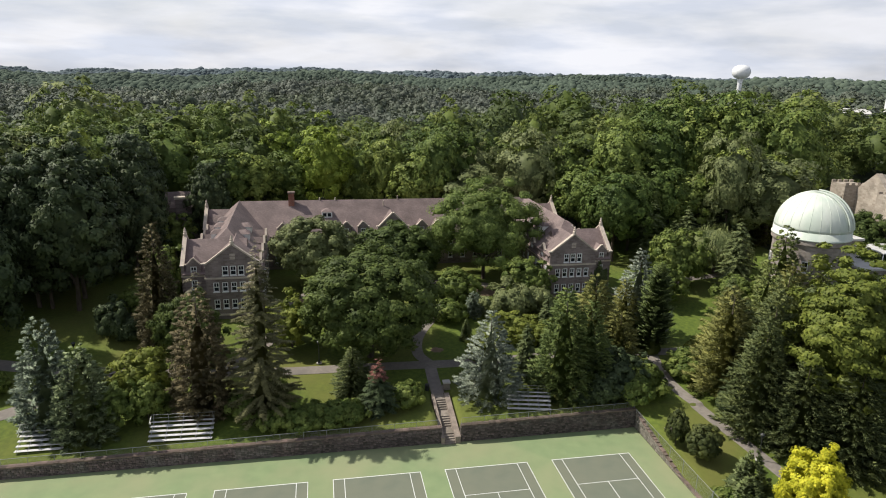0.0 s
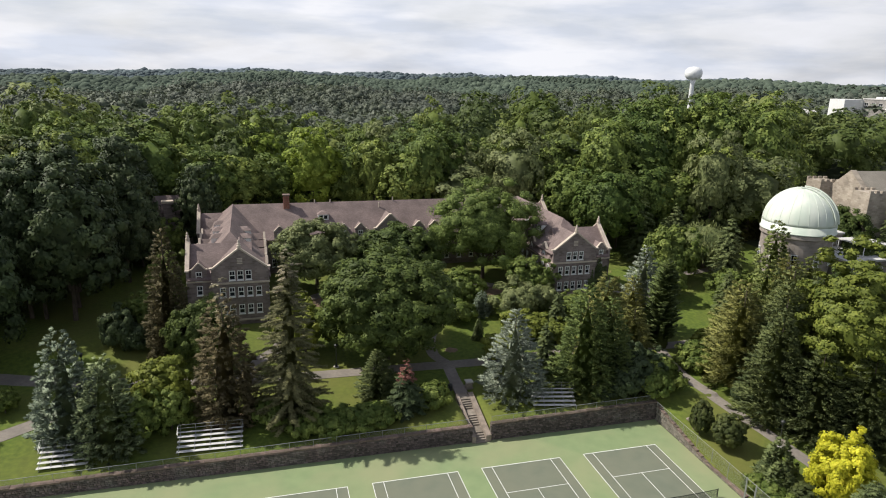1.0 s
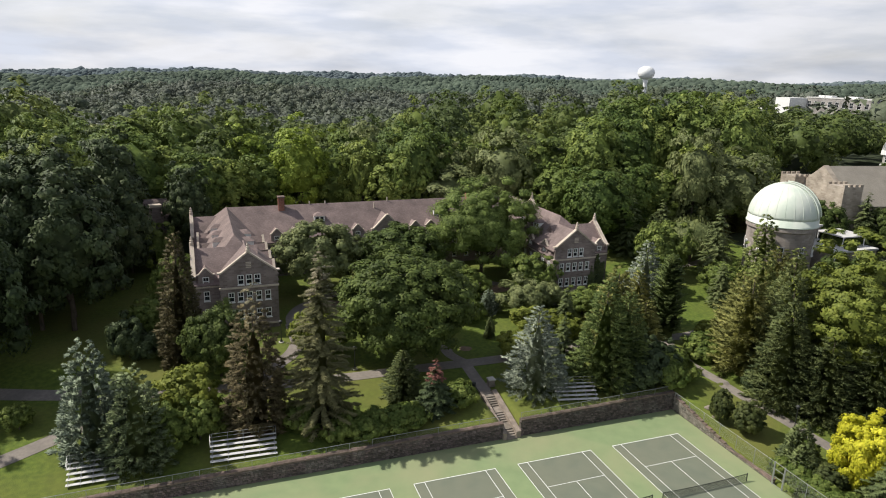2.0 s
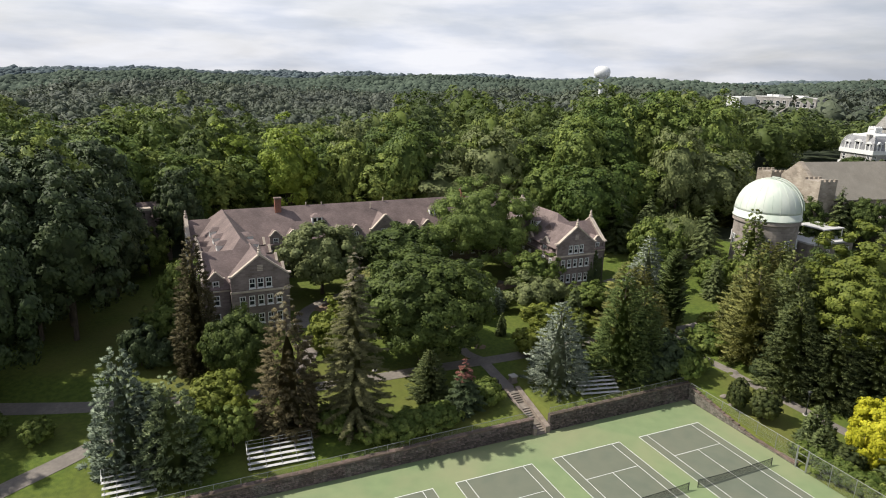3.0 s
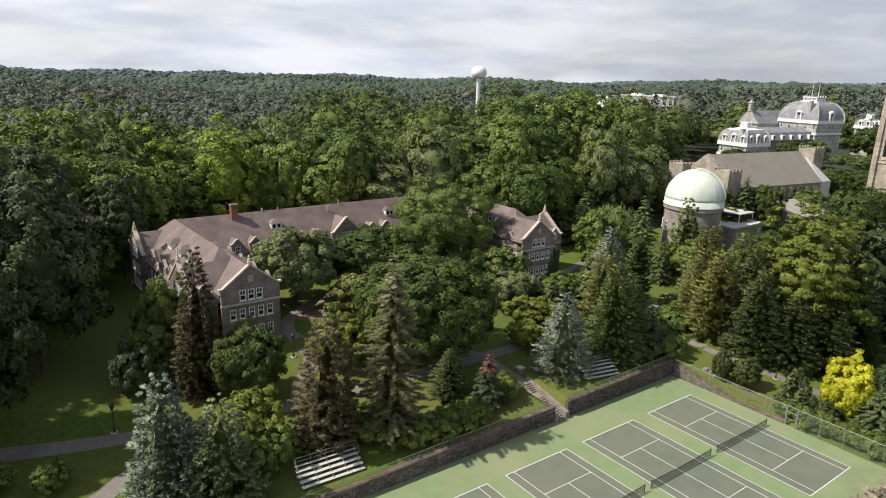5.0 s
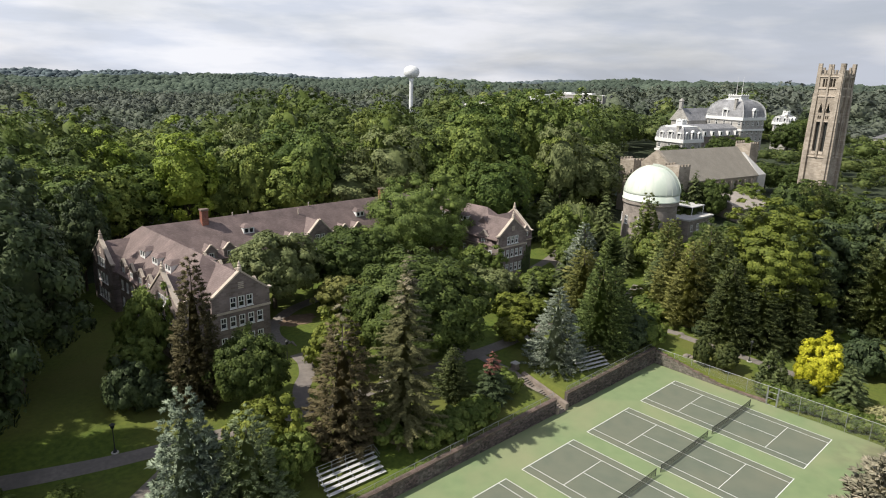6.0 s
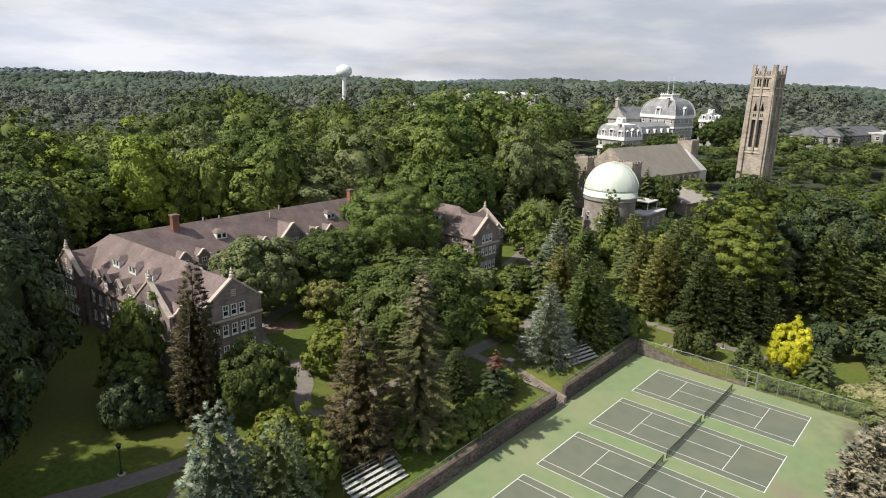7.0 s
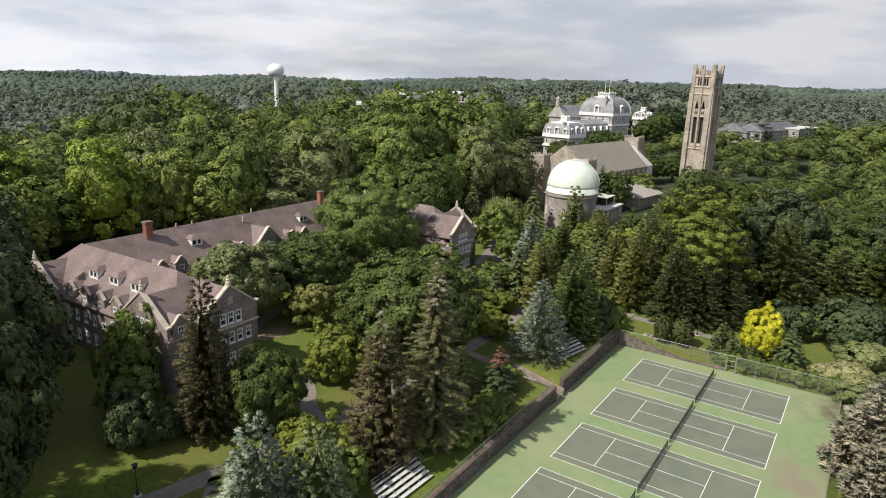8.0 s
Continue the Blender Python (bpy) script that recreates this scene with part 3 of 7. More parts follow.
# ---- tennis courts ----
bm = bmesh.new()
box(bm, COURT_X0, COURT_X1, COURT_Y0, COURT_Y1, -0.3, 0.0)
tagged(part("court_surface", bm, COURT_GREEN), "pale green painted hard court surround", "court surface", kind="structure")
COURTS = [-0.06, -14.42, -28.55, -42.55, -56.65]
CW, CL = 11.0, 23.97
for i, cx in enumerate(COURTS):
    c = thing("tennis_court", pose(cx, 0.1, 0), "grey-green hard tennis court with white lines", "tennis court", "tennis courts in a row")
    bm = bmesh.new()
    box(bm, 0, CW, -CL, 0, -0.05, 0.006)
    part("playing_surface", bm, COURT_GREY, c)
    w, z0, z1 = 0.075, 0.004, 0.012
    sx0, sx1 = 1.37, CW - 1.37
    for nm, r in (("baseline", (0, CW, -w * 1.4, 0)), ("baseline", (0, CW, -CL, -CL + w * 1.4)), ("sideline", (0, w, -CL + w * 1.4, -w * 1.4)), ("sideline", (CW - w, CW, -CL + w * 1.4, -w * 1.4)),
                  ("singles_line", (sx0, sx0 + w, -CL + w * 1.4, -w * 1.4)), ("singles_line", (sx1 - w, sx1, -CL + w * 1.4, -w * 1.4)),
                  ("service_line", (sx0 + w, sx1 - w, -5.49 - w, -5.49)), ("service_line", (sx0 + w, sx1 - w, -CL + 5.49, -CL + 5.49 + w)),
                  ("centre_line", (CW / 2 - w / 2, CW / 2 + w / 2, -CL + 5.49 + w, -5.49 - w))):
        bm = bmesh.new()
        box(bm, *r, z0, z1)
        part(nm, bm, LINE, c)
    net = thing("tennis_net", pose(cx, 0.1 - CL / 2, 0), "dark tennis net between two posts", "tennis net", "nets of the tennis courts")
    x0, x1 = -0.91, CW + 0.91
    for x in (x0, x1):
        bm = bmesh.new()
        tube(bm, (x, 0, 0), (x, 0, 1.10), 0.055)
        tube(bm, (x, 0, 1.10), (x, 0, 1.15), 0.07, 0.03)
        part("post", bm, DARKMETAL, net)
    bm = bmesh.new()
    def sag(x):
        return 1.07 - 0.155 * (1 - ((x - CW / 2) / (CW / 2 + 0.91)) ** 2)
    n = 120
    for k in range(n):
        x = x0 + (x1 - x0) * k / n
        box(bm, x - 0.011, x + 0.011, -0.006, 0.006, 0.05, sag(x))
    for r in range(10):
        for k in range(12):
            a, b = x0 + (x1 - x0) * k / 12, x0 + (x1 - x0) * (k + 1) / 12
            za, zb = 0.05 + (sag(a) - 0.05) * r / 10, 0.05 + (sag(b) - 0.05) * r / 10
            hull(bm, [(a, -0.006, za), (a, 0.006, za), (a, 0, za + 0.022), (b, -0.006, zb), (b, 0.006, zb), (b, 0, zb + 0.022)])
    part("mesh", bm, NET, net)
    bm = bmesh.new()
    rings = []
    for k in range(13):
        q = x0 + (x1 - x0) * k / 12
        rings.append([bm.verts.new((q, dy, sag(q) + dz)) for dy, dz in ((-0.02, -0.04), (0.02, -0.04), (0.02, 0.02), (-0.02, 0.02))])
    for r0, r1 in zip(rings, rings[1:]):
        for i in range(4):
            bm.faces.new((r0[i], r0[(i + 1) % 4], r1[(i + 1) % 4], r1[i]))
    part("top_band", bm, NET, net)

# ---- retaining walls ----


def wall_top(x):
    return float(np.clip(1.75 + (x + 62) / 75 * 1.15, 1.4, 2.95))


def stone_wall(name, a, b, top, thick, label, pieces, seed, stone=None):
    """A field-stone wall from a to b, its face to the left of that way, with proud stones in uneven courses and a coping."""
    rnd = random.Random(seed)
    stone = stone or WALL_STONE
    a, b = Vector((*a, 0)), Vector((*b, 0))
    u = (b - a).normalized()
    n = Vector((-u.y, u.x, 0))
    length = (b - a).length
    turn = Matrix((u, n, Vector((0, 0, 1)))).transposed().to_4x4()
    w = thing(name, Matrix.Translation(a) @ turn, label, "stone wall", kind="structure")
    core, cop, rest = bmesh.new(), bmesh.new(), bmesh.new()
    steps = max(2, int(length / 4))
    for i in range(steps):
        s0, s1 = length * i / steps, length * (i + 1) / steps
        t0, t1 = top(a + u * s0) - 0.16, top(a + u * s1) - 0.16
        hull(core, [(s, -d, z) for s, t in ((s0, t0), (s1, t1)) for d in (0.04, thick) for z in (-0.3, t)])
    s = 0.0
    while s < length - 0.1:
        l = min(rnd.uniform(0.55, 1.1), length - s)
        z = top(a + u * (s + l / 2)) - 0.16
        box(cop, s + 0.012, s + l - 0.012, -thick - 0.05, rnd.uniform(0.05, 0.13), z - 0.03, z + rnd.uniform(0.13, 0.2))
        s += l
    part("core", core, MORTAR, w)
    part("coping", cop, COPING, w, "pale coping stones")
    shapes = []
    for k in range(7):
        bmx = bmesh.new()
        pts = []
        for x in (-0.5, 0.5):
            for z in (-0.5, 0.5):
                pts.append((x * rnd.uniform(0.86, 1.0), -0.10, z * rnd.uniform(0.84, 1.0)))
                pts.append((x * rnd.uniform(0.66, 0.9), rnd.uniform(0.02, 0.09), z * rnd.uniform(0.62, 0.88)))
        hull(bmx, pts)
        o = part("stone", bmx, stone)
        shapes.append(o.data)
        bpy.data.objects.remove(o)
    made, z = 0, 0.0
    while z < 3.2:
        h = rnd.uniform(0.16, 0.30)
        s = rnd.uniform(-0.3, 0)
        while s < length:
            l = rnd.uniform(0.22, 0.65)
            c = s + l / 2
            hh = min(h, top(a + u * min(max(c, 0), length)) - 0.17 - z)
            if 0 < c < length and hh > 0.08:
                m = Matrix.Translation((c, 0, z + hh / 2)) @ Matrix.Diagonal((l, 1, hh, 1))
                me = rnd.choice(shapes)
                if pieces(a + u * c) and made < 290:
                    o = new("stone", me)
                    o.parent, o.matrix_basis = w, m
                    made += 1
                else:
                    vs = [rest.verts.new(m @ v.co) for v in me.vertices]
                    for p in me.polygons:
                        rest.faces.new([vs[i] for i in p.vertices])
            s += l
        z += h
    part("stones", rest, stone, w)["kind"] = "stuff"
    return w


stone_wall("retaining_wall_west", (-13.75, 6.1), (-77.5, 6.1), lambda p: wall_top(p.x), 0.55, "brown field-stone retaining wall behind the courts", lambda p: -33 < p.x < -13, 3)
stone_wall("retaining_wall_east", (14.85, 6.1), (-11.05, 6.1), lambda p: wall_top(p.x), 0.55, "brown field-stone retaining wall beside the steps", lambda p: p.x < 5, 4)
stone_wall("side_wall", (14.8, -13.2), (14.8, 6.1), lambda p: min(max(2.45 - (6.1 - p.y) * 0.17, 0.4), 2.5), 0.5, "field-stone wall along the side of the courts", lambda p: p.y > -9, 5, SIDE_STONE)

# ---- garden steps up from the courts ----
SX0, SX1 = -13.35, -11.85
st = thing("garden_steps", pose(-12.4, 6, 0), "long stone garden stairway with landings between stone cheeks", "steps", kind="structure")
y, z = 5.6, 0.0
for fl in range(3):
    for k in range(5):
        bm = bmesh.new()
        box(bm, SX0 + 12.4, SX1 + 12.4, y - 6, y - 6 + 0.62, z - 0.5, z + 0.175)
        part("step", bm, STEP_STONE, st)
        y, z = y + 0.36, z + 0.175
    y0 = y
    y += 1.35
    bm = bmesh.new()
    box(bm, SX0 + 12.4, SX1 + 12.4, y0 - 6 - 0.02, y - 6 + 0.3, z - 0.6, z - 0.004)
    part("landing", bm, STEP_STONE, st)
for x0, x1 in ((SX0 - 0.45, SX0), (SX1, SX1 + 0.75)):
    bm = bmesh.new()
    hull(bm, [(x + 12.4, yy - 6, zz) for x in (x0, x1) for yy, zz in ((5.75, -0.2), (5.75, 1.0), (8.0, 1.55), (14.6, 3.0), (14.6, 0.3))])
    part("cheek", bm, CHEEK, st, "pale flagged stone cheek of the steps")
for x, nm, lab in ((SX1 + 0.75, "stone_pedestal", "square pale stone pedestal at the head of the steps"),):
    p = thing(nm, pose(x, 16.6, gz(x, 16.6)), lab, "pedestal")
    bm = bmesh.new()
    box(bm, -0.55, 0.55, -0.55, 0.55, -0.1, 0.2)
    part("foot", bm, STEP_STONE, p)
    bm = bmesh.new()
    box(bm, -0.45, 0.45, -0.45, 0.45, 0.2, 0.95)
    part("shaft", bm, STEP_STONE, p)
    bm = bmesh.new()
    box(bm, -0.56, 0.56, -0.56, 0.56, 0.95, 1.12)
    part("cap", bm, CONCRETE, p)
bin_ = thing("litter_bin", pose(-14.1, 16.3, gz(-14.1, 16.3)), "round black litter bin beside the steps", "litter bin")
bm = bmesh.new()
lathe(bm, [(0.28, 0), (0.33, 0.1), (0.34, 0.85), (0.36, 0.9)], 14)
part("drum", bm, DARKMETAL, bin_)
bm = bmesh.new()
lathe(bm, [(0.36, 0.9), (0.30, 1.05), (0.08, 1.1)], 14)
part("lid", bm, DARKMETAL, bin_)

# ---- the hall: a long stone residence with two wings ----
HALL = thing("stone_hall", pose(-12.5, 44.2, 5.0, 0, 0, 1.2), "long stone hall with two gabled wings and brown slate roofs", "building")
EAVE, RIDGE = 8.1, 14.6


def coping(bm, pts, w=0.30, t=0.22):
    """A capping that follows a line of points, upright square section."""
    for p, q in zip(pts, pts[1:]):
        p, q = Vector(p), Vector(q)
        d = (q - p)
        s = d.cross(Vector((0, 0, 1)))
        s = s.normalized() * w
        up = s.cross(d).normalized() * t
        hull(bm, [a + b * k + c for a in (p, q) for b in (s,) for k in (-1, 1) for c in (Vector(), up)])


def finial(parent, p):
    bm = bmesh.new()
    lathe(bm, [(0.36, 0), (0.36, 0.45), (0.22, 0.6), (0.30, 0.8), (0.16, 1.0), (0.20, 1.2), (0.05, 1.55)], 10, p)
    part("finial", bm, TRIM_STONE, parent)


def gable_wall(parent, p, u, n, half, z_shoulder, z_apex, rows, name="gable_wall", crest=True, small=True):
    """A gabled wall whose middle stands at p, with rows of windows (z, height, width, count, pitch)."""
    p, u, n = Vector(p), Vector(u).normalized(), Vector(n).normalized()
    holes = []
    for z, h, w, count, pitch in rows:
        for i in range(count):
            c = half + (i - (count - 1) / 2) * pitch
            holes.append((c - w / 2, c + w / 2, z, z + h))
            window(parent, p + u * (c - half) + Vector((0, 0, z)), u, n, w, h)
    top = max([h[3] for h in holes] + [z_shoulder - 0.2]) + 0.1
    m0 = max([abs(h[0] - half) for h in holes if h[3] > z_shoulder - 1.5] + [half * 0.45]) + 0.2
    m0 = min(m0, half * 0.8)
    low = [h for h in holes if h[2] < z_shoulder - 2.2]
    high = [h for h in holes if h not in low]
    zl = min([h[2] for h in high] + [z_shoulder]) - 0.05
    bm = bmesh.new()
    facade(bm, p - u * half, u, n, 2 * half, 0, zl, low)
    facade(bm, p - u * m0, u, n, 2 * m0, zl, top, [(h[0] - half + m0, h[1] - half + m0, h[2], h[3]) for h in high])

    def slope(a):
        return z_apex - (z_apex - z_shoulder) * abs(a) / half

    def at(a, z, d=0.0):
        return p + u * a + Vector((0, 0, z)) - n * d

    for s in (-1, 1):
        face(bm, at(s * half, zl), at(s * m0, zl), at(s * m0, slope(m0)), at(s * half, z_shoulder))
    face(bm, at(-m0, top), at(m0, top), at(m0, slope(m0)), at(0, z_apex), at(-m0, slope(m0)))
    # the parapet's back and the wall's returns
    face(bm, at(-half, zl, 0.5), at(half, zl, 0.5), at(half, z_shoulder, 0.5), at(0, z_apex, 0.5), at(-half, z_shoulder, 0.5))
    for s in (-1, 1):
        face(bm, at(s * half, 0), at(s * half, z_shoulder), at(s * half, z_shoulder, 0.5), at(s * half, 0, 0.5))
        face(bm, at(s * half, z_shoulder), at(0, z_apex), at(0, z_apex, 0.5), at(s * half, z_shoulder, 0.5))
    part(name, bm, HALL_STONE, parent)
    bm = bmesh.new()
    mid = 0.22
    coping(bm, [at(-half - 0.35, z_shoulder, mid), at(-half + 0.25, z_shoulder, mid), at(0, z_apex, mid), at(half - 0.25, z_shoulder, mid), at(half + 0.35, z_shoulder, mid)], 0.36, 0.26)
    part("coping", bm, TRIM_STONE, parent, "pale stone coping of a gable")
    if crest:
        finial(parent, at(0, z_apex + 0.15, mid))
    if small:
        bm = bmesh.new()
        for k in range(4):
            box(bm, -0.45, 0.45, -0.1, 0.06, 0.14 * k * 2, 0.14 * k * 2 + 0.16, Matrix.Translation(at(0, z_apex - 2.6)) @ Matrix((u, n, Vector((0, 0, 1)))).transposed().to_4x4())
        part("louvre", bm, TRIM_STONE, parent)


def gablet(parent, p, u, n, half=1.35, z0=None, z1=None, deep=3.2):
    """A small wall dormer that breaks the eaves: stone front, window, slate roof running back."""
    p, u, n = Vector(p), Vector(u).normalized(), Vector(n).normalized()
    z0, z1 = EAVE - 0.3, EAVE + 2.9
    window(parent, p + Vector((0, 0, z0 + 0.1)) + n * 0.02, u, n, 1.05, 1.6)
    zs = z1 - half * 0.95

    def at(a, z, d=0.0):
        return p + u * a + Vector((0, 0, z)) - n * d

    bm = bmesh.new()
    facade(bm, p - u * half, u, n, 2 * half, z0 - 0.6, zs, [(half - 0.525, half + 0.525, z0 + 0.1, z0 + 1.7)] if z0 + 1.75 < zs else [])
    face(bm, at(-half, zs), at(half, zs), at(0, z1))
    for s in (-1, 1):
        face(bm, at(s * half, z0 - 0.6), at(s * half, zs), at(s * half, zs, 0.4), at(s * half, z0 - 0.6, 0.4))
    for s in (-1, 1):
        face(bm, at(s * half, z0, 0.3), at(s * half, zs, 0.3), at(s * half, zs, deep), at(s * half, z0, deep))
    part("gablet", bm, HALL_STONE, parent)
    bm = bmesh.new()
    for s in (-1, 1):
        hull(bm, [at(s * half, zs - 0.12, 0.3), at(0, z1 - 0.1, 0.3), at(0, z1 - 0.1, deep), at(s * half, zs - 0.12, deep), at(s * half, zs - 0.25, 0.3), at(s * half, zs - 0.25, deep)])
    part("gablet_roof", bm, ROOF, parent)
    bm = bmesh.new()
    coping(bm, [at(-half - 0.2, zs - 0.02, 0.15), at(-half + 0.12, zs - 0.02, 0.15), at(0, z1, 0.15), at(half - 0.12, zs - 0.02, 0.15), at(half + 0.2, zs - 0.02, 0.15)], 0.22, 0.18)
    part("coping", bm, TRIM_STONE, parent, "pale stone coping of a gablet")


def roof_dormer(parent, p, n, u, w=2.3):
    """A low white-fronted dormer in the roof slope with a hipped cap."""
    p, u, n = Vector(p), Vector(u).normalized(), Vector(n).normalized()

    def at(a, z, d=0.0):
        return p + u * a + Vector((0, 0, z)) - n * d

    bm = bmesh.new()
    h = 1.25
    for a0, a1 in ((-w / 2, -w / 2 + 0.25), (-0.14, 0.14), (w / 2 - 0.25, w / 2)):
        hull(bm, [at(a, z, d) for a in (a0, a1) for z in (-0.1, h) for d in (0, 0.25)])
    for z0, z1 in ((-0.1, 0.2), (h - 0.22, h)):
        hull(bm, [at(a, z, d) for a in (-w / 2, w / 2) for z in (z0, z1) for d in (0.01, 0.24)])
    for s in (-1, 1):
        face(bm, at(s * w / 2, -0.1, 0.2), at(s * w / 2, h, 0.2), at(s * w / 2, h, 2.0))
    dm = part("dormer", bm, WHITE, parent, "white painted roof dormer")
    bm = bmesh.new()
    hull(bm, [at(a, z, 0.15 + e) for a in (-w / 2 + 0.1, w / 2 - 0.1) for z in (0, h - 0.05) for e in (0, 0.05)])
    part("pane", bm, GLASS, dm)
    bm = bmesh.new()
    hull(bm, [at(-w / 2 - 0.15, h, -0.15), at(w / 2 + 0.15, h, -0.15), at(-w / 2 - 0.15, h, 1.9), at(w / 2 + 0.15, h, 1.9), at(-0.5, h + 0.55, 0.6), at(0.5, h + 0.55, 0.6), at(0, h + 0.6, 2.4)])
    part("dormer_roof", bm, ROOF, dm)


def wall_rows(parent, p, u, n, width, rows, zt, name="wall"):
    """A plain wall with rows of windows at the listed places along it."""
    holes = []
    p, u, n = Vector(p), Vector(u).normalized(), Vector(n).normalized()
    for z, h, w, places in rows:
        for a in places:
            holes.append((a - w / 2, a + w / 2, z, z + h))
            window(parent, p + u * a + Vector((0, 0, z)), u, n, w, h)
    bm = bmesh.new()
    facade(bm, p, u, n, width, 0, zt, holes)
    part(name, bm, HALL_STONE, parent)


def string_course(parent, p, q, n, z):
    bm = bmesh.new()
    n = Vector(n) * 0.14
    p, q = Vector(p), Vector(q)
    hull(bm, [a + b + Vector((0, 0, c)) for a in (p, q) for b in (n, -n) for c in (z - 0.18, z + 0.14)])
    part("string_course", bm, TRIM_STONE, parent)


YV, XV = Vector((0, 1, 0)), Vector((1, 0, 0))
for s in (-1, 1):
    cu = s * 32.1
    inner, outer, side = s * 27.4, s * 40.0, s * 41.1
    # front gable
    gable_wall(HALL, (cu, 0, 0), XV, -YV, 4.75, 10.3, 13.75, [(2.0, 1.75, 1.0, 5, 1.5), (5.2, 1.75, 1.0, 5, 1.5), (8.2, 1.75, 1.05, 3, 1.35)])
    string_course(HALL, (cu - 4.9, 0, 0), (cu + 4.9, 0, 0), YV, 7.75)
    string_course(HALL, (cu - 4.9, 0, 0), (cu + 4.9, 0, 0), YV, 0.9)
    # wing walls: court side, garden side
    far = 27.2
    wall_rows(HALL, (inner, 0.25, 0), YV, (-s, 0, 0), far - 0.25, [(2.0, 1.75, 1.0, [2 + 2.6 * k for k in range(9)]), (5.2, 1.75, 1.0, [2 + 2.6 * k for k in range(9)])], EAVE + 0.3)
    wall_rows(HALL, (outer, 12.6, 0), YV, (s, 0, 0), 17.6, [(2.0, 1.75, 1.0, [1.6 + 2.4 * k for k in range(7)]), (5.2, 1.75, 1.0, [1.6 + 2.4 * k for k in range(7)])], EAVE + 0.3)
    string_course(HALL, (inner, 0, 0), (inner, far, 0), XV, 7.75)
    string_course(HALL, (outer, 12.5, 0), (outer, 30, 0), XV, 7.75)
    # side gable block
    gable_wall(HALL, (side, 7.2, 0), YV, (s, 0, 0), 5.4, 9.6, 13.7, [(2.0, 1.75, 1.0, 4, 1.5), (5.2, 1.75, 1.0, 4, 1.5), (8.3, 1.75, 1.0, 3, 1.35)])
    x0, x1 = sorted((side, cu + s * 4.75))
    wall_rows(HALL, (x0, 1.8, 0), XV, -YV, x1 - x0, [(2.0, 1.75, 1.0, [(x1 - x0) / 2]), (5.2, 1.75, 1.0, [(x1 - x0) / 2])], EAVE + 0.1)
    string_course(HALL, (x0, 1.8, 0), (x1, 1.8, 0), YV, 7.75)
    gablet(HALL, ((x0 + x1) / 2, 1.78, 0), XV, -YV, 1.25)
    for b, top in ((12.6, EAVE + 0.6), (30.2, EAVE + 0.3)):
        bm = bmesh.new()
        face(bm, (outer, b, 0), (side, b, 0), (side, b, top), (outer, b, top))
        part("return_wall", bm, HALL_STONE, HALL)
    # north side gable block
    gable_wall(HALL, (side, 35.5, 0), YV, (s, 0, 0), 5.3, 9.4, 13.1, [(2.0, 1.75, 1.0, 4, 1.5), (5.2, 1.75, 1.0, 4, 1.5), (8.2, 1.6, 1.0, 3, 1.35)])
    # roofs
    bm = bmesh.new()
    hull(bm, [(cu - 4.95, 0.3, 9.55), (cu + 4.95, 0.3, 9.55), (cu, 0.3, 13.5), (cu - 4.95, 10, 9.55), (cu + 4.95, 10, 9.55), (cu, 10, 13.5), (cu - 4.95, 0.3, 9.35), (cu + 4.95, 10, 9.35), (cu + 4.95, 0.3, 9.35), (cu - 4.95, 10, 9.35)])
    part("roof", bm, ROOF, HALL)
    bm = bmesh.new()
    ru = s * 33.7
    e0, e1 = s * 27.0, s * 40.45
    hull(bm, [(e, v, z) for e in (e0, e1) for v in (1.45, 42.4) for z in (EAVE - 0.15, EAVE + 0.03)] + [(ru, 9.3, RIDGE + 0.1), (ru, 34.8, RIDGE + 0.1)])
    part("roof", bm, ROOF, HALL)
    bm = bmesh.new()
    hull(bm, [(u_, v, z) for u_ in (s * 30, s * 40.85) for v in (1.40, 13.0) for z in (EAVE - 0.15, EAVE + 0.035)] + [(s * 30, 7.2, 13.15), (s * 40.85, 7.2, 13.15)])
    part("roof", bm, ROOF, HALL)
    bm = bmesh.new()
    hull(bm, [(u_, v, z) for u_ in (s * 30, s * 40.85) for v in (30.0, 41.0) for z in (EAVE - 0.15, EAVE + 0.035)] + [(s * 30, 35.5, 12.65), (s * 40.85, 35.5, 12.65)])
    part("roof", bm, ROOF, HALL)
    # eaves gablets and roof dormers of the wing
    for v in (15.5, 19.5, 23.5, 27.5):
        gablet(HALL, (outer + s * 0.02, v, 0), YV, (s, 0, 0), 1.2)
    for v in (4.5, 10.5, 16.5, 22.5):
        gablet(HALL, (inner - s * 0.02, v, 0), YV, (-s, 0, 0), 1.2)
    for v in (14.5, 20.0, 25.5):
        roof_dormer(HALL, (ru + s * 3.6, v, 11.3), (s, 0, 0), YV)
    for v in (13.5, 19.5):
        roof_dormer(HALL, (ru - s * 3.6, v, 11.3), (-s, 0, 0), YV)
    # chimney
    ch = s * 22.3
    bm = bmesh.new()
    box(bm, ch - 0.65, ch + 0.65, 33.2, 34.3, 13.0, 16.45)
    cp = part("chimney", bm, BRICK, HALL, "red brick chimney stack")
    bm = bmesh.new()
    box(bm, ch - 0.78, ch + 0.78, 33.07, 34.43, 16.45, 16.75)
    part("cap", bm, COPING, cp)
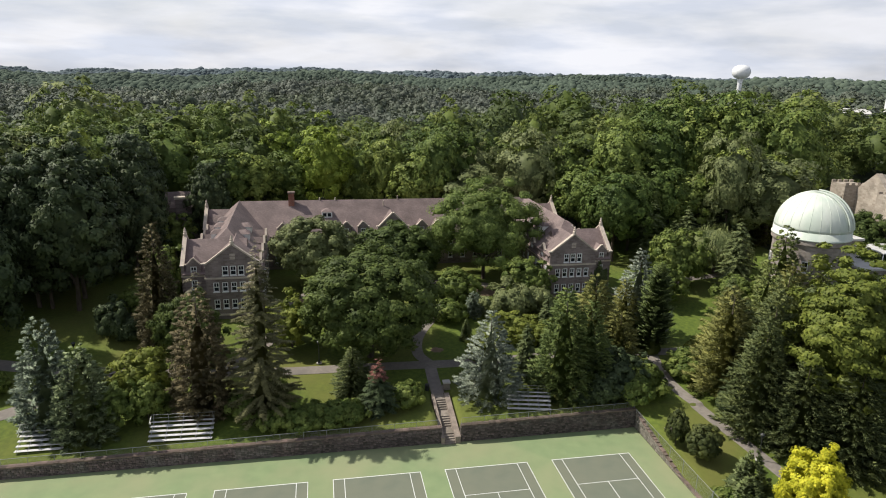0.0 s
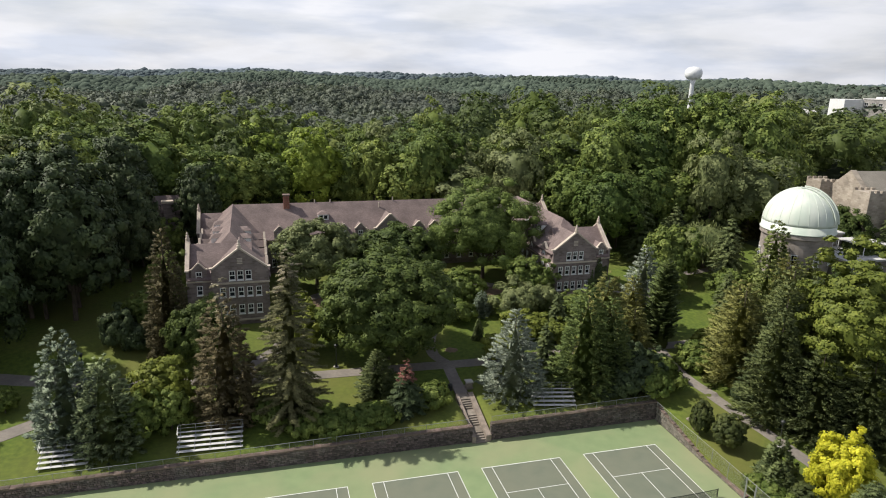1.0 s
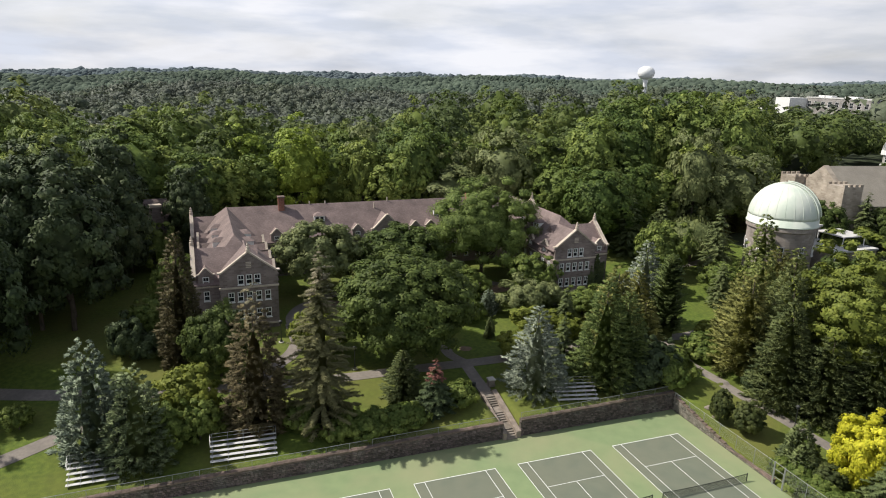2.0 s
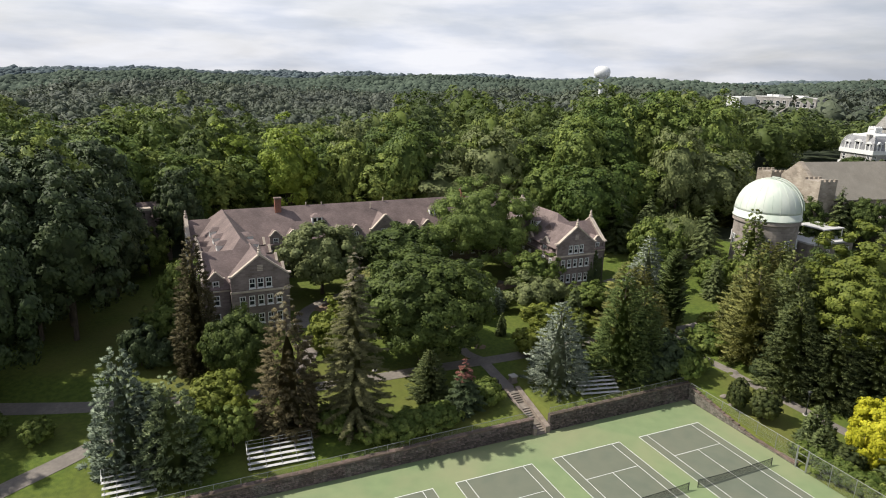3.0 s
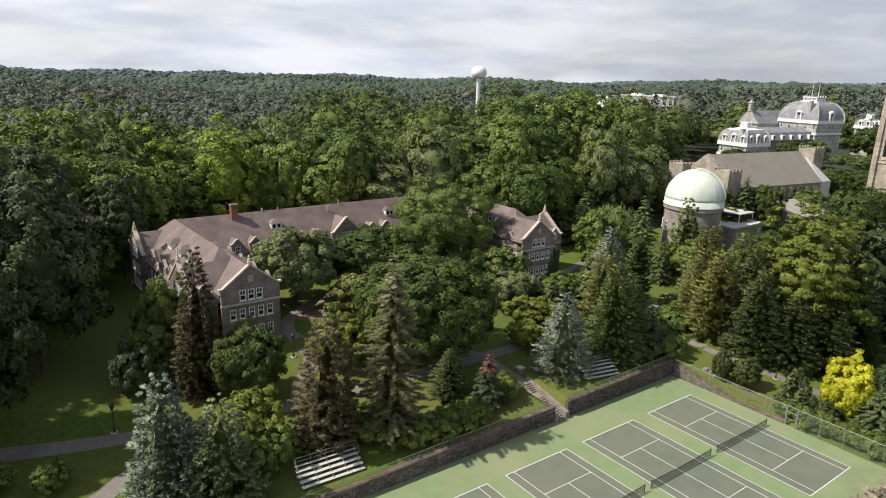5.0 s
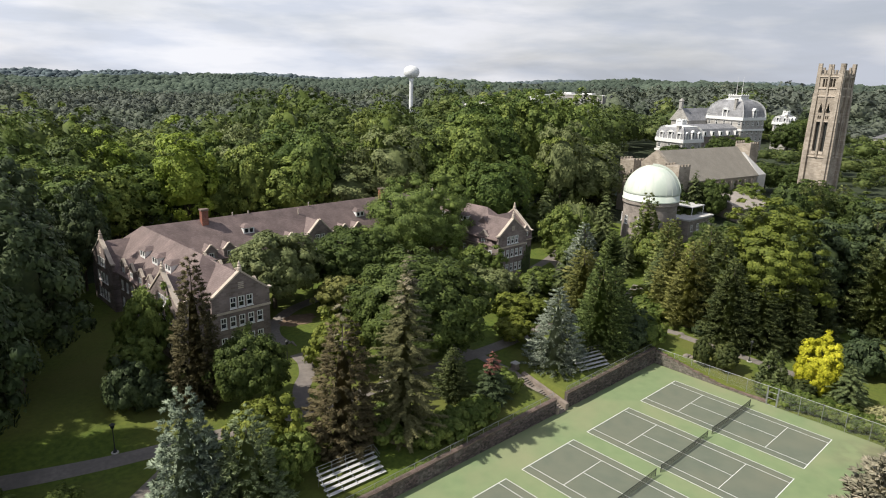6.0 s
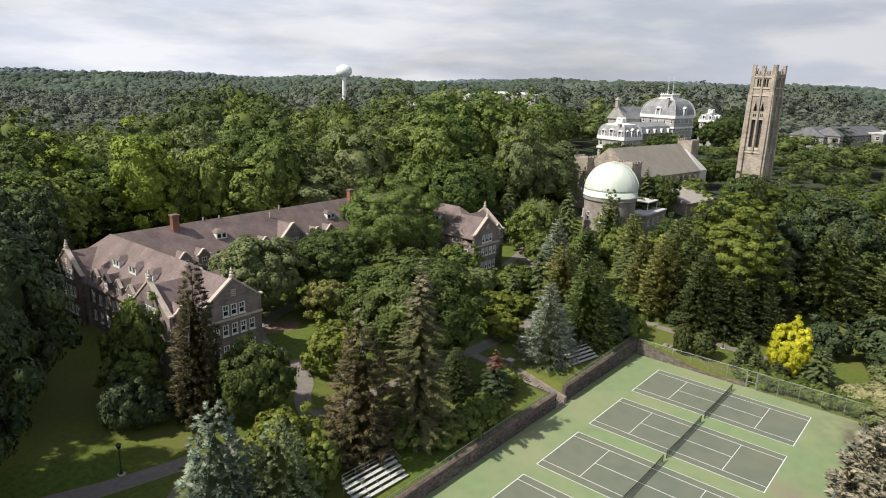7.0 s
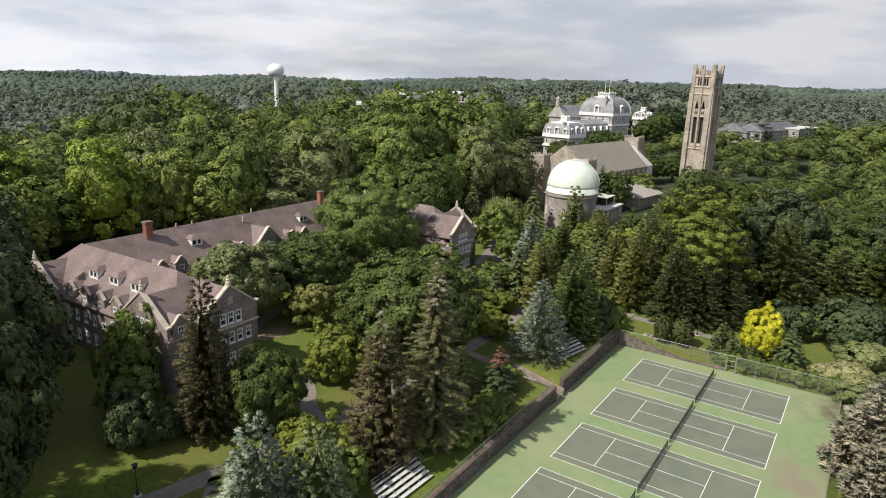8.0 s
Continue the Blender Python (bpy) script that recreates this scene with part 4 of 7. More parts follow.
# main range
xs = [-25.5 + 3.0 * k for k in range(18)]
wall_rows(HALL, (-27.4, 27.2, 0), XV, -YV, 54.8, [(2.0, 1.75, 1.05, [x + 27.4 for x in xs if abs(x) > 2.2]), (5.2, 1.75, 1.05, [x + 27.4 for x in xs])], EAVE + 0.3)
string_course(HALL, (-27.4, 27.2, 0), (27.4, 27.2, 0), YV, 7.75)
bm = bmesh.new()
face(bm, (-41, 41.4, 0), (41, 41.4, 0), (41, 41.4, EAVE), (-41, 41.4, EAVE))
part("back_wall", bm, HALL_STONE, HALL)
bm = bmesh.new()
hull(bm, [(x, v, z) for x in (-33.7, 33.7) for v in (26.8, 42.2) for z in (EAVE - 0.16, EAVE + 0.02)] + [(-33.7, 34.5, RIDGE), (33.7, 34.5, RIDGE)])
part("roof", bm, ROOF, HALL)
gable_wall(HALL, (0, 26.9, 0), XV, -YV, 3.4, 9.7, 12.9, [(5.2, 1.75, 1.05, 3, 1.5), (8.3, 1.5, 1.0, 2, 1.3)], crest=False, small=False)
bm = bmesh.new()
hull(bm, [(x, v, z) for x in (-3.5, 3.5) for v in (27.1, 34) for z in (8.8, 9.2)] + [(0, 27.1, 12.7), (0, 34, 12.7)])
part("roof", bm, ROOF, HALL)
for x in (6.7, 10.4, 20.5, 24.2):
    for s in (-1, 1):
        gablet(HALL, (s * x, 27.15, 0), XV, -YV, 1.2)
for x in (-14.5, 13.5):
    roof_dormer(HALL, (x, 30.6, 11.3), -YV, XV)
for x, v, z, h in ((-1.5, 33.0, 13.3, 1.2), (-16, 34.5, 14.5, 0.7), (-12.5, 34.5, 14.5, 0.6), (2.0, 34.4, 14.5, 0.9)):
    bm = bmesh.new()
    tube(bm, (x, v, z), (x, v, z + h), 0.13, 0.13, 8)
    part("vent_pipe", bm, TRIM_STONE, HALL)

# ---- ivy on the east wing ----


def ivy(x, y, z, width, height, turn, label, seed):
    """Overlapping leaves that climb a wall, denser low down."""
    rng = np.random.default_rng(seed)
    n = int(150 * width * height / 2)
    u = rng.uniform(-0.5, 0.5, n)
    h = rng.uniform(0, 1, n) ** 1.25 * (1 - 0.45 * np.abs(2 * u + 0.3 * np.sin(9 * u)))
    p = np.stack([u * width, -0.12 - 0.28 * rng.uniform(0, 1, n) * (1 - 0.6 * h), h * height], 1)
    nn = np.stack([rng.normal(size=n) * 0.4, -np.ones(n), 0.5 + rng.normal(size=n) * 0.35], 1)
    v, f = sprays(p, nn, rng.uniform(0.10, 0.22, n), rng)
    iv = thing("ivy", pose(x, y, z, 0, 0, turn), label, "climbing plant")
    lv = new("foliage", raw_mesh("foliage", v, f, L_IVY, np.repeat(nn, 3, 0) / np.linalg.norm(np.repeat(nn, 3, 0), axis=1, keepdims=True)))
    lv.parent = iv
    bm = bmesh.new()
    for k in range(5):
        a = rng.uniform(-0.35, 0.35) * width
        tube(bm, (a * 0.5, -0.06, -0.2), (a, -0.06, height * rng.uniform(0.5, 0.75)), 0.05, 0.015, 5)
    part("stem", bm, BARK, iv)


# ---- garden stairs of the west wing ----
gs = thing("lawn_stairs", pose(-37.5, 39.6, 3.6), "pale stone stairs up the lawn bank beside the hall", "steps", kind="structure")
for k in range(8):
    bm = bmesh.new()
    z = 0.16 * k
    box(bm, -1.1, 1.1, 0.42 * k, 0.42 * k + 0.6, z - 0.6, z + 0.2)
    part("step", bm, CONCRETE, gs)
for x0, x1 in ((-1.4, -1.1), (1.1, 1.4)):
    bm = bmesh.new()
    hull(bm, [(x, y, z) for x in (x0, x1) for y, z in ((-0.2, -0.5), (-0.2, 0.45), (3.8, 1.75), (3.8, 0))])
    part("cheek", bm, STEP_STONE, gs)

# ---- observatory with its dome ----
OB = thing("observatory", pose(67.9, 39.7, 8.2), "round stone observatory with a pale green copper dome", "observatory")
R = 7.05
bm = bmesh.new()
lathe(bm, [(R - 0.3, -1), (R - 0.3, 9.8), (R + 0.1, 10.0), (R + 0.1, 10.8), (R - 0.2, 10.9)], 48)
part("drum", bm, DRUM_STONE, OB)
bm = bmesh.new()
lathe(bm, [(R - 0.2, 10.85), (R + 0.22, 10.9), (R + 0.22, 11.12), (R + 0.04, 11.2), (R + 0.03, 12.5), (R - 0.2, 12.55)], 64)
part("cornice", bm, DOME, OB, "pale skirt under the dome", True)
bm = bmesh.new()
lathe(bm, [(R * math.cos(a), 12.45 + R * 1.03 * math.sin(a)) for a in [radians(90) * k / 18 for k in range(19)]], 64)
part("dome", bm, DOME, OB, "", True)
for k in range(24):
    bm = bmesh.new()
    a = 2 * math.pi * k / 24
    pts = [Vector(((R + 0.02) * math.cos(e) * math.cos(a), (R + 0.02) * math.cos(e) * math.sin(a), 12.45 + (R + 0.02) * 1.03 * math.sin(e))) for e in [radians(84) * j / 12 for j in range(13)]]
    for p, q in zip(pts, pts[1:]):
        tube(bm, p, q, 0.03, 0.03, 4, False)
    part("rib", bm, DOME, OB)
sa = radians(-62)
for w in (-1.1, 1.1):
    bm = bmesh.new()
    rings = []
    for e in [radians(5 + 88 * j / 14) for j in range(15)]:
        q = Vector((math.cos(sa), math.sin(sa), 0)) * ((R + 0.05) * math.cos(e)) + Vector((-math.sin(sa), math.cos(sa), 0)) * w + Vector((0, 0, 12.45 + (R + 0.05) * 1.03 * math.sin(e)))
        n = Vector((math.cos(sa) * math.cos(e), math.sin(sa) * math.cos(e), math.sin(e)))
        s = Vector((-math.sin(sa), math.cos(sa), 0)) * 0.14
        rings.append([bm.verts.new(q + a) for a in (s, s + n * 0.2, n * 0.2 - s, -s)])
    for r0, r1 in zip(rings, rings[1:]):
        for i in range(4):
            j = (i + 1) % 4
            bm.faces.new((r0[i], r0[j], r1[j], r1[i]))
    part("shutter_rail", bm, DOME, OB)
for k in range(10):
    a = 2 * math.pi * k / 10 + 0.2
    n = Vector((math.cos(a), math.sin(a), 0))
    window(OB, n * (R - 0.12) + Vector((0, 0, 4.6)), Vector((-n.y, n.x, 0)), n, 1.2, 2.2)
# low stone wings with flat roofs
for x0, x1, y0, y1, z1, nm in ((6.5, 20, -8, 4, 5.4, "wing"), (5.5, 15, 2.5, 10.5, 8.6, "rear_block")):
    bm = bmesh.new()
    box(bm, x0, x1, y0, y1, -1, z1)
    wg = part(nm, bm, DRUM_STONE, OB)
    bm = bmesh.new()
    box(bm, x0 - 0.25, x1 + 0.25, y0 - 0.25, y1 + 0.25, z1, z1 + 0.4)
    part("parapet", bm, FLATROOF, wg)
    for k in range(4):
        window(OB, (x0 + 1.8 + (x1 - x0 - 3.6) * k / 3, y0 - 0.02, z1 - 2.9), XV, -YV, 1.1, 1.8)
bm = bmesh.new()
box(bm, 12, 19, -6, 1, 8.0, 8.25)
cn = part("terrace_canopy", bm, FLATROOF, OB, "pale flat canopy on thin posts")
for x in (12.3, 18.7):
    for y in (-5.7, 0.7):
        bm = bmesh.new()
        tube(bm, (x, y, 5.7), (x, y, 8.0), 0.09)
        part("post", bm, WHITE, cn)

# ---- stone assembly hall with a great roof ----
AH = thing("assembly_hall", pose(117.4, 51.7, 12.0, 0, 0, -8.5), "long stone assembly hall with a great brown roof", "building")
bm = bmesh.new()
box(bm, -21, 24, -8.6, 8.6, -3, 8.2)
part("wall", bm, TOWER_STONE, AH)
bm = bmesh.new()
hull(bm, [(x, y, z) for x in (-20.6, 20.5) for y in (-9.2, 9.2) for z in (7.9, 8.1)] + [(-20.6, 0, 16.7), (20.5, 0, 16.7)])
part("roof", bm, CHAPEL_ROOF, AH)
for k in range(9):
    bm = bmesh.new()
    x = -14 + 3.8 * k
    box(bm, x - 0.45, x + 0.45, -9.6, -8.55, -3, 7.2)
    part("buttress", bm, TOWER_STONE, AH)
    window(AH, (x + 1.9, -8.62, 3.2), XV, -YV, 1.3, 3.4)
bm = bmesh.new()
hull(bm, [(x, y, z) for x in (-22, -20.6) for y, z in ((-9.4, -3), (9.4, -3), (9.4, 9.5), (-9.4, 9.5), (0, 16.9))])
part("gable_wall", bm, TOWER_STONE, AH)
for y in (-8.2, 8.2):
    bm = bmesh.new()
    box(bm, -25.0, -19.8, y - 2.7, y + 2.7, -3, 13.2)
    t = part("turret", bm, TOWER_STONE, AH, "square stone corner turret")
    for k in range(4):
        for j in (-1, 1):
            bm = bmesh.new()
            box(bm, -25.0 + k * 1.45, -24.15 + k * 1.45, y + j * 2.45 - 0.25, y + j * 2.45 + 0.25, 13.2, 13.75)
            part("merlon", bm, TOWER_STONE, t)
bm = bmesh.new()
hull(bm, [(x, y, z) for x in (20.4, 25) for y, z in ((-9, -3), (9, -3), (9, 8.2), (-9, 8.2))] + [(20.4, y, 15) for y in (-3, 3)])
part("apse", bm, FLATROOF, AH)
bm = bmesh.new()
box(bm, 24.0, 29.0, -2.8, 2.8, -3, 17.4)
t = part("east_turret", bm, TOWER_STONE, AH, "square stone turret with battlements")
for k in range(4):
    for j in (-1, 1):
        bm = bmesh.new()
        box(bm, 24.0 + k * 1.35, 24.8 + k * 1.35, j * 2.6 - 0.25, j * 2.6 + 0.25, 17.4, 18.2)
        part("merlon", bm, TOWER_STONE, t)
lr = thing("low_annex", pose(115.5, 35.2, 9.4, 0, 0, -8.5), "low annex with a pale grey sloping roof", "building")
bm = bmesh.new()
box(bm, -8, 8, -4, 4, -3, 3.6)
part("wall", bm, TOWER_STONE, lr)
bm = bmesh.new()
hull(bm, [(x, y, z) for x in (-8.4, 8.4) for y, z in ((-4.6, 3.4), (-4.6, 3.7), (4.4, 3.4), (4.4, 7.0))])
part("roof", bm, ANNEX_ROOF, lr)

# ---- bell tower ----
BT = thing("bell_tower", pose(148.5, 25.5, 13.0, 0, 0, -8.5), "tall buff stone bell tower with pointed openings", "tower")
H, W = 41.4, 3.75


def tower_face(bm, rot):
    """One side: piers and tall paired openings with pointed heads, paired belfry lights above."""
    m = Matrix.Rotation(rot, 4, "Z")
    holes = []
    for c in (-1.15, 1.15):
        holes.append((W + c - 0.66, W + c + 0.66, 15.5, 25.2))
        for d in (-0.3, 0.3):
            holes.append((W + c + d - 0.2, W + c + d + 0.2, 26.1, 27.1))
        holes.append((W + c - 0.62, W + c + 0.62, 28.0, 30.9))
        for d in (-0.42, 0.42):
            holes.append((W + c + d - 0.31, W + c + d + 0.31, 36.0, 38.5))
    facade(bm, m @ Vector((-W, -W, 0)), m @ Vector((1, 0, 0)), m @ Vector((0, -1, 0)), 2 * W, -4, H - 1.5, holes, 0.9)


bm = bmesh.new()
for k in range(4):
    tower_face(bm, k * math.pi / 2)
part("shaft", bm, TOWER_STONE, BT)
# solid dark block behind the openings paints their inner shade
bm = bmesh.new()
box(bm, -W + 0.9, W - 0.9, -W + 0.9, W - 0.9, -4, H - 2)
part("core", bm, DARKMETAL, BT, "dark block standing in for shade inside the openings")
bm = bmesh.new()
box(bm, -W + 0.2, W - 0.2, -W + 0.2, W - 0.2, H - 1.9, H - 1.4)
part("deck", bm, FLATROOF, BT)
for k in range(4):
    m = Matrix.Rotation(k * math.pi / 2, 4, "Z")
    for x in (-W + 0.45, W - 0.45):
        bm = bmesh.new()
        hull(bm, [m @ Vector((x + dx, -W + dy, z)) for dx in (-0.6, 0.6) for dy, z in ((-0.75, -4), (0.3, -4), (0.3, 34), (-0.45, 34), (-0.8, 18))])
        part("buttress", bm, TOWER_STONE, BT)
        bm = bmesh.new()
        box(bm, x - 0.52, x + 0.52, -W - 0.3, -W + 0.4, 34, H + 1.7, m)
        part("corner_pier", bm, TOWER_STONE, BT)
    for z in (14.2, 33.2, 35.6, 39.2):
        bm = bmesh.new()
        box(bm, -W - 0.05, W + 0.05, -W - 0.28, -W + 0.05, z - 0.2, z + 0.2, m)
        part("string_course", bm, TRIM_STONE, BT)
    bm = bmesh.new()
    box(bm, -0.3, 0.3, -W - 0.5, -W + 0.1, 14, H + 0.6, m)
    part("mullion_pier", bm, TOWER_STONE, BT)
    for c in (-1.15, 1.15):
        bm = bmesh.new()
        box(bm, c - 0.66, c + 0.66, -W - 0.06, -W + 0.3, 25.2, 25.6, m)
        part("transom", bm, TRIM_STONE, BT)
        bm = bmesh.new()
        box(bm, c - 0.62, c + 0.62, -W - 0.2, -W + 0.5, 15.0, 15.9, m)
        part("sill", bm, TRIM_STONE, BT)
        for s in (-1, 1):
            bm = bmesh.new()
            hull(bm, [m @ Vector((c + s * x, -W + y, z)) for y in (0.01, 0.5) for x, z in ((0.63, 28.8), (0.63, 30.92), (0, 30.92), (0.4, 30.0))])
            part("spandrel", bm, TOWER_STONE, BT)
        bm = bmesh.new()
        hull(bm, [m @ Vector((c + x, -W + y, z)) for y in (-0.14, 0.02) for x, z in ((-0.62, 28.7), (-0.82, 28.7), (0, 31.3))])
        hull(bm, [m @ Vector((c + x, -W + y, z)) for y in (-0.14, 0.02) for x, z in ((0.62, 28.7), (0.82, 28.7), (0, 31.3))])
        part("pointed_head", bm, TRIM_STONE, BT)
    for x in (-1.7, -0.75, 0.75, 1.7):
        bm = bmesh.new()
        box(bm, x - 0.3, x + 0.3, -W - 0.05, -W + 0.4, H - 1.5, H - 0.2, m)
        part("merlon", bm, TOWER_STONE, BT)

# ---- college main building: mansard pavilions ----


def pavilion(name, m, half_x, half_y, wall_h, roof_h, label, bow=0.35, cupola=2.0, dormers=2, big=1.0, lantern=0.8, band=5.6):
    p = thing(name, m, label, "building")
    floors = 3
    for sx, sy, hw, off in ((0, -1, half_x, half_y), (-1, 0, half_y, half_x), (0, 1, half_x, half_y), (1, 0, half_y, half_x)):
        n = Vector((sx, sy, 0))
        u = Vector((-sy, sx, 0))
        bm = bmesh.new()
        holes = []
        cnt = max(3, int(hw * 2 / 3.4))
        for f in range(floors):
            for k in range(cnt):
                c = hw + (k - (cnt - 1) / 2) * (2 * hw - 3) / (cnt - 1)
                z = wall_h - 3.8 * (f + 1) + 0.8
                holes.append((c - 0.65, c + 0.65, z, z + 2.1))
                window(p, n * off + u * (c - hw) + Vector((0, 0, z)), u, n, 1.3, 2.1)
        facade(bm, n * off - u * hw, u, n, 2 * hw, -6, wall_h, holes)
        part("wall", bm, PAVILION_STONE, p)
        bm = bmesh.new()
        r = Matrix((u, n, Vector((0, 0, 1)))).transposed().to_4x4()
        r.translation = n * off
        box(bm, -hw - 0.3, hw + 0.3, 0.0, 0.5, wall_h - band, wall_h - band + 0.9, r)
        part("band_course", bm, WHITE, p)
        for k in range(dormers):
            c = (k - (dormers - 1) / 2) * hw * (0.9 if dormers < 3 else 0.66)
            q = n * (off + 0.2) + u * c + Vector((0, 0, wall_h + 1.0))
            bm = bmesh.new()
            r = Matrix((u, n, Vector((0, 0, 1)))).transposed().to_4x4()
            r.translation = q
            r = r @ Matrix.Scale(big * (1.18 if dormers == 3 and k == 1 else 1.0), 4)
            box(bm, -0.95, -0.6, -1.6, 0.1, 0, 2.3, r)
            box(bm, 0.6, 0.95, -1.6, 0.1, 0, 2.3, r)
            hull(bm, [r @ Vector(v) for v in ((-1.15, 0.25, 2.3), (1.15, 0.25, 2.3), (0, 0.25, 3.1), (-1.15, -1.8, 2.3), (1.15, -1.8, 2.3), (0, -1.8, 3.1))])
            dm = part("dormer", bm, WHITE, p, "white dormer")
            bm = bmesh.new()
            box(bm, -0.62, 0.62, -0.5, -0.35, 0, 2.35, r)
            part("pane", bm, GLASS, dm)
    bm = bmesh.new()
    box(bm, -half_x - 0.6, half_x + 0.6, -half_y - 0.6, half_y + 0.6, wall_h - 0.4, wall_h + 1.1)
    part("cornice", bm, WHITE, p, "deep white cornice")
    bm = bmesh.new()
    prof = []
    for k in range(9):
        t = k / 8
        prof.append((1 - (1 - bow) * (1 - math.cos(t * math.pi / 2)), wall_h + 0.9 + roof_h * math.sin(t * math.pi / 2)))
    rings = [[bm.verts.new((x * half_x * k, y * half_y * k, z)) for x, y in ((-1, -1), (1, -1), (1, 1), (-1, 1))] for k, z in prof]
    for r0, r1 in zip(rings, rings[1:]):
        for i in range(4):
            j = (i + 1) % 4
            bm.faces.new((r0[i], r0[j], r1[j], r1[i]))
    bm.faces.new(rings[0][::-1])
    bm.faces.new(rings[-1])
    part("mansard_roof", bm, SLATE, p, "bowed grey slate roof")
    for x in (-1, 1):
        for y in (-1, 1):
            bm = bmesh.new()
            rows = [[bm.verts.new((x * (half_x * a + dx), y * (half_y * a + dx), z + dz)) for dx, dz in ((-0.8, 0.1), (0.3, -0.7), (0.5, 0.4), (-0.25, 0.7))] for a, z in prof]
            for r0, r1 in zip(rows, rows[1:]):
                for i in range(4):
                    bm.faces.new((r0[i], r0[(i + 1) % 4], r1[(i + 1) % 4], r1[i]))
            part("hip_roll", bm, WHITE, p, "white hip roll")
    bm = bmesh.new()
    kx, ky, zt = half_x * bow, half_y * bow, wall_h + 0.9 + roof_h
    box(bm, -kx - 0.4, kx + 0.4, -ky - 0.4, ky + 0.4, zt - 0.3, zt + 0.35)
    hull(bm, [(x * kx, y * ky, zt + 0.3) for x in (-1, 1) for y in (-1, 1)] + [(x * kx * 0.4, y * ky * 0.4, zt + 1.1) for x in (-1, 1) for y in (-1, 1)])
    part("roof_deck", bm, WHITE, p, "white low-pitched deck on the roof")
    bm = bmesh.new()
    lx, ly = kx * lantern, ky * lantern
    for x in (-1, 1):
        for y in (-1, 1):
            box(bm, x * lx - 0.3, x * lx + 0.3, y * ly - 0.3, y * ly + 0.3, zt + 0.3, zt + 0.6 + cupola)
    box(bm, -lx * 0.9, lx * 0.9, -ly * 0.9, ly * 0.9, zt + 0.3, zt + 0.5 + cupola)
    box(bm, -lx * 1.2, lx * 1.2, -ly * 1.2, ly * 1.2, zt + 0.6 + cupola, zt + 1.0 + cupola)
    for x in (-0.9, -0.3, 0.3, 0.9):
        for y in (-1, 1):
            box(bm, lx * x - 0.16, lx * x + 0.16, ly * y * 1.1 - 0.16, ly * y * 1.1 + 0.16, zt + 1.0 + cupola, zt + 1.5 + cupola)
    part("cupola", bm, WHITE, p, "white lantern on the roof")
    for x, y in ((-half_x + 1.3, -half_y * 0.45), (half_x - 1.3, half_y * 0.45)):
        bm = bmesh.new()
        box(bm, x - 0.75, x + 0.75, y - 0.55, y + 0.55, wall_h, zt + 0.4)
        box(bm, x - 0.9, x + 0.9, y - 0.7, y + 0.7, zt + 0.4, zt + 0.8)
        part("chimney", bm, PAVILION_STONE, p, "stone chimney stack")
    return p, zt + 1.1 + cupola


pavilion("mansard_pavilion", pose(186, 94.5, 13.5, 0, 0, -8.5), 6.7, 6.7, 11.2, 5.0, "grey stone pavilion with a white-trimmed slate mansard roof", 0.64, 2.0, 3, 1.05, 0.30, 4.6)
p, zt = pavilion("domed_pavilion", pose(258, 102, 13.5, 0, 0, -8.5), 9.9, 9.9, 19.0, 8.4, "large grey stone pavilion with a bowed white-ribbed roof", 0.38, 1.5, 1, 1.5, 0.85)
for x in (-2.5, 2.5):
    bm = bmesh.new()
    tube(bm, (x, 0, zt), (x, 0, zt + 9), 0.14, 0.05)
    part("flagpole", bm, WHITE, p)
pavilion("east_pavilion", pose(318, 99, 13.5, 0, 0, -8.5), 4.5, 4.5, 15.0, 3.5, "distant stone pavilion with white trim", 0.32, 1.6)
lk = thing("linking_range", pose(226, 104, 10.8, 0, 0, -8.5), "grey stone range with a slate roof joining the pavilions", "building")
wall_rows(lk, (-24, -6, -4), XV, -YV, 46, [(8, 2.1, 1.3, [2 + 3.4 * k for k in range(13)]), (12, 2.1, 1.3, [2 + 3.4 * k for k in range(13)])], 18)
bm = bmesh.new()
hull(bm, [(x, y, z) for x in (-24, 22) for y, z in ((-6.5, 14), (6.5, 14), (5, 17.5), (-5, 17.5), (0, 19.5))])
part("roof", bm, SLATE, lk)
for k in range(7):
    bm = bmesh.new()
    x = -20 + 6.5 * k
    box(bm, x - 0.9, x + 0.9, -7, -4, 14.3, 16.4)
    dm = part("dormer", bm, WHITE, lk)
    bm = bmesh.new()
    box(bm, x - 0.5, x + 0.5, -7.05, -6.9, 14.6, 16.1)
    part("pane", bm, GLASS, dm)

rw = thing("rear_wing", pose(247, 119, 13.5, 0, 0, -8.5), "stone rear wing with a steep slate roof and white gable", "building")
bm = bmesh.new()
box(bm, -12, 12, -5, 5, -4, 17.5)
part("wall", bm, PAVILION_STONE, rw)
bm = bmesh.new()
hull(bm, [(x, y, z) for x in (-12, 12) for y, z in ((-5.4, 17.4), (5.4, 17.4), (0, 23.5))])
part("roof", bm, SLATE, rw)
bm = bmesh.new()
hull(bm, [(x, y, z) for x in (-12.7, -12.1) for y, z in ((-5.8, 17.2), (5.8, 17.2), (0, 24.4))])
part("gable", bm, PAVILION_STONE, rw)
bm = bmesh.new()
box(bm, -13.0, -11.4, -0.8, 0.8, 23, 27)
hull(bm, [(-12.2 + x, y, 27) for x in (-1.1, 1.1) for y in (-1.1, 1.1)] + [(-12.2, 0, 28.6)])
part("chimney", bm, PAVILION_STONE, rw)

# ---- far buildings ----


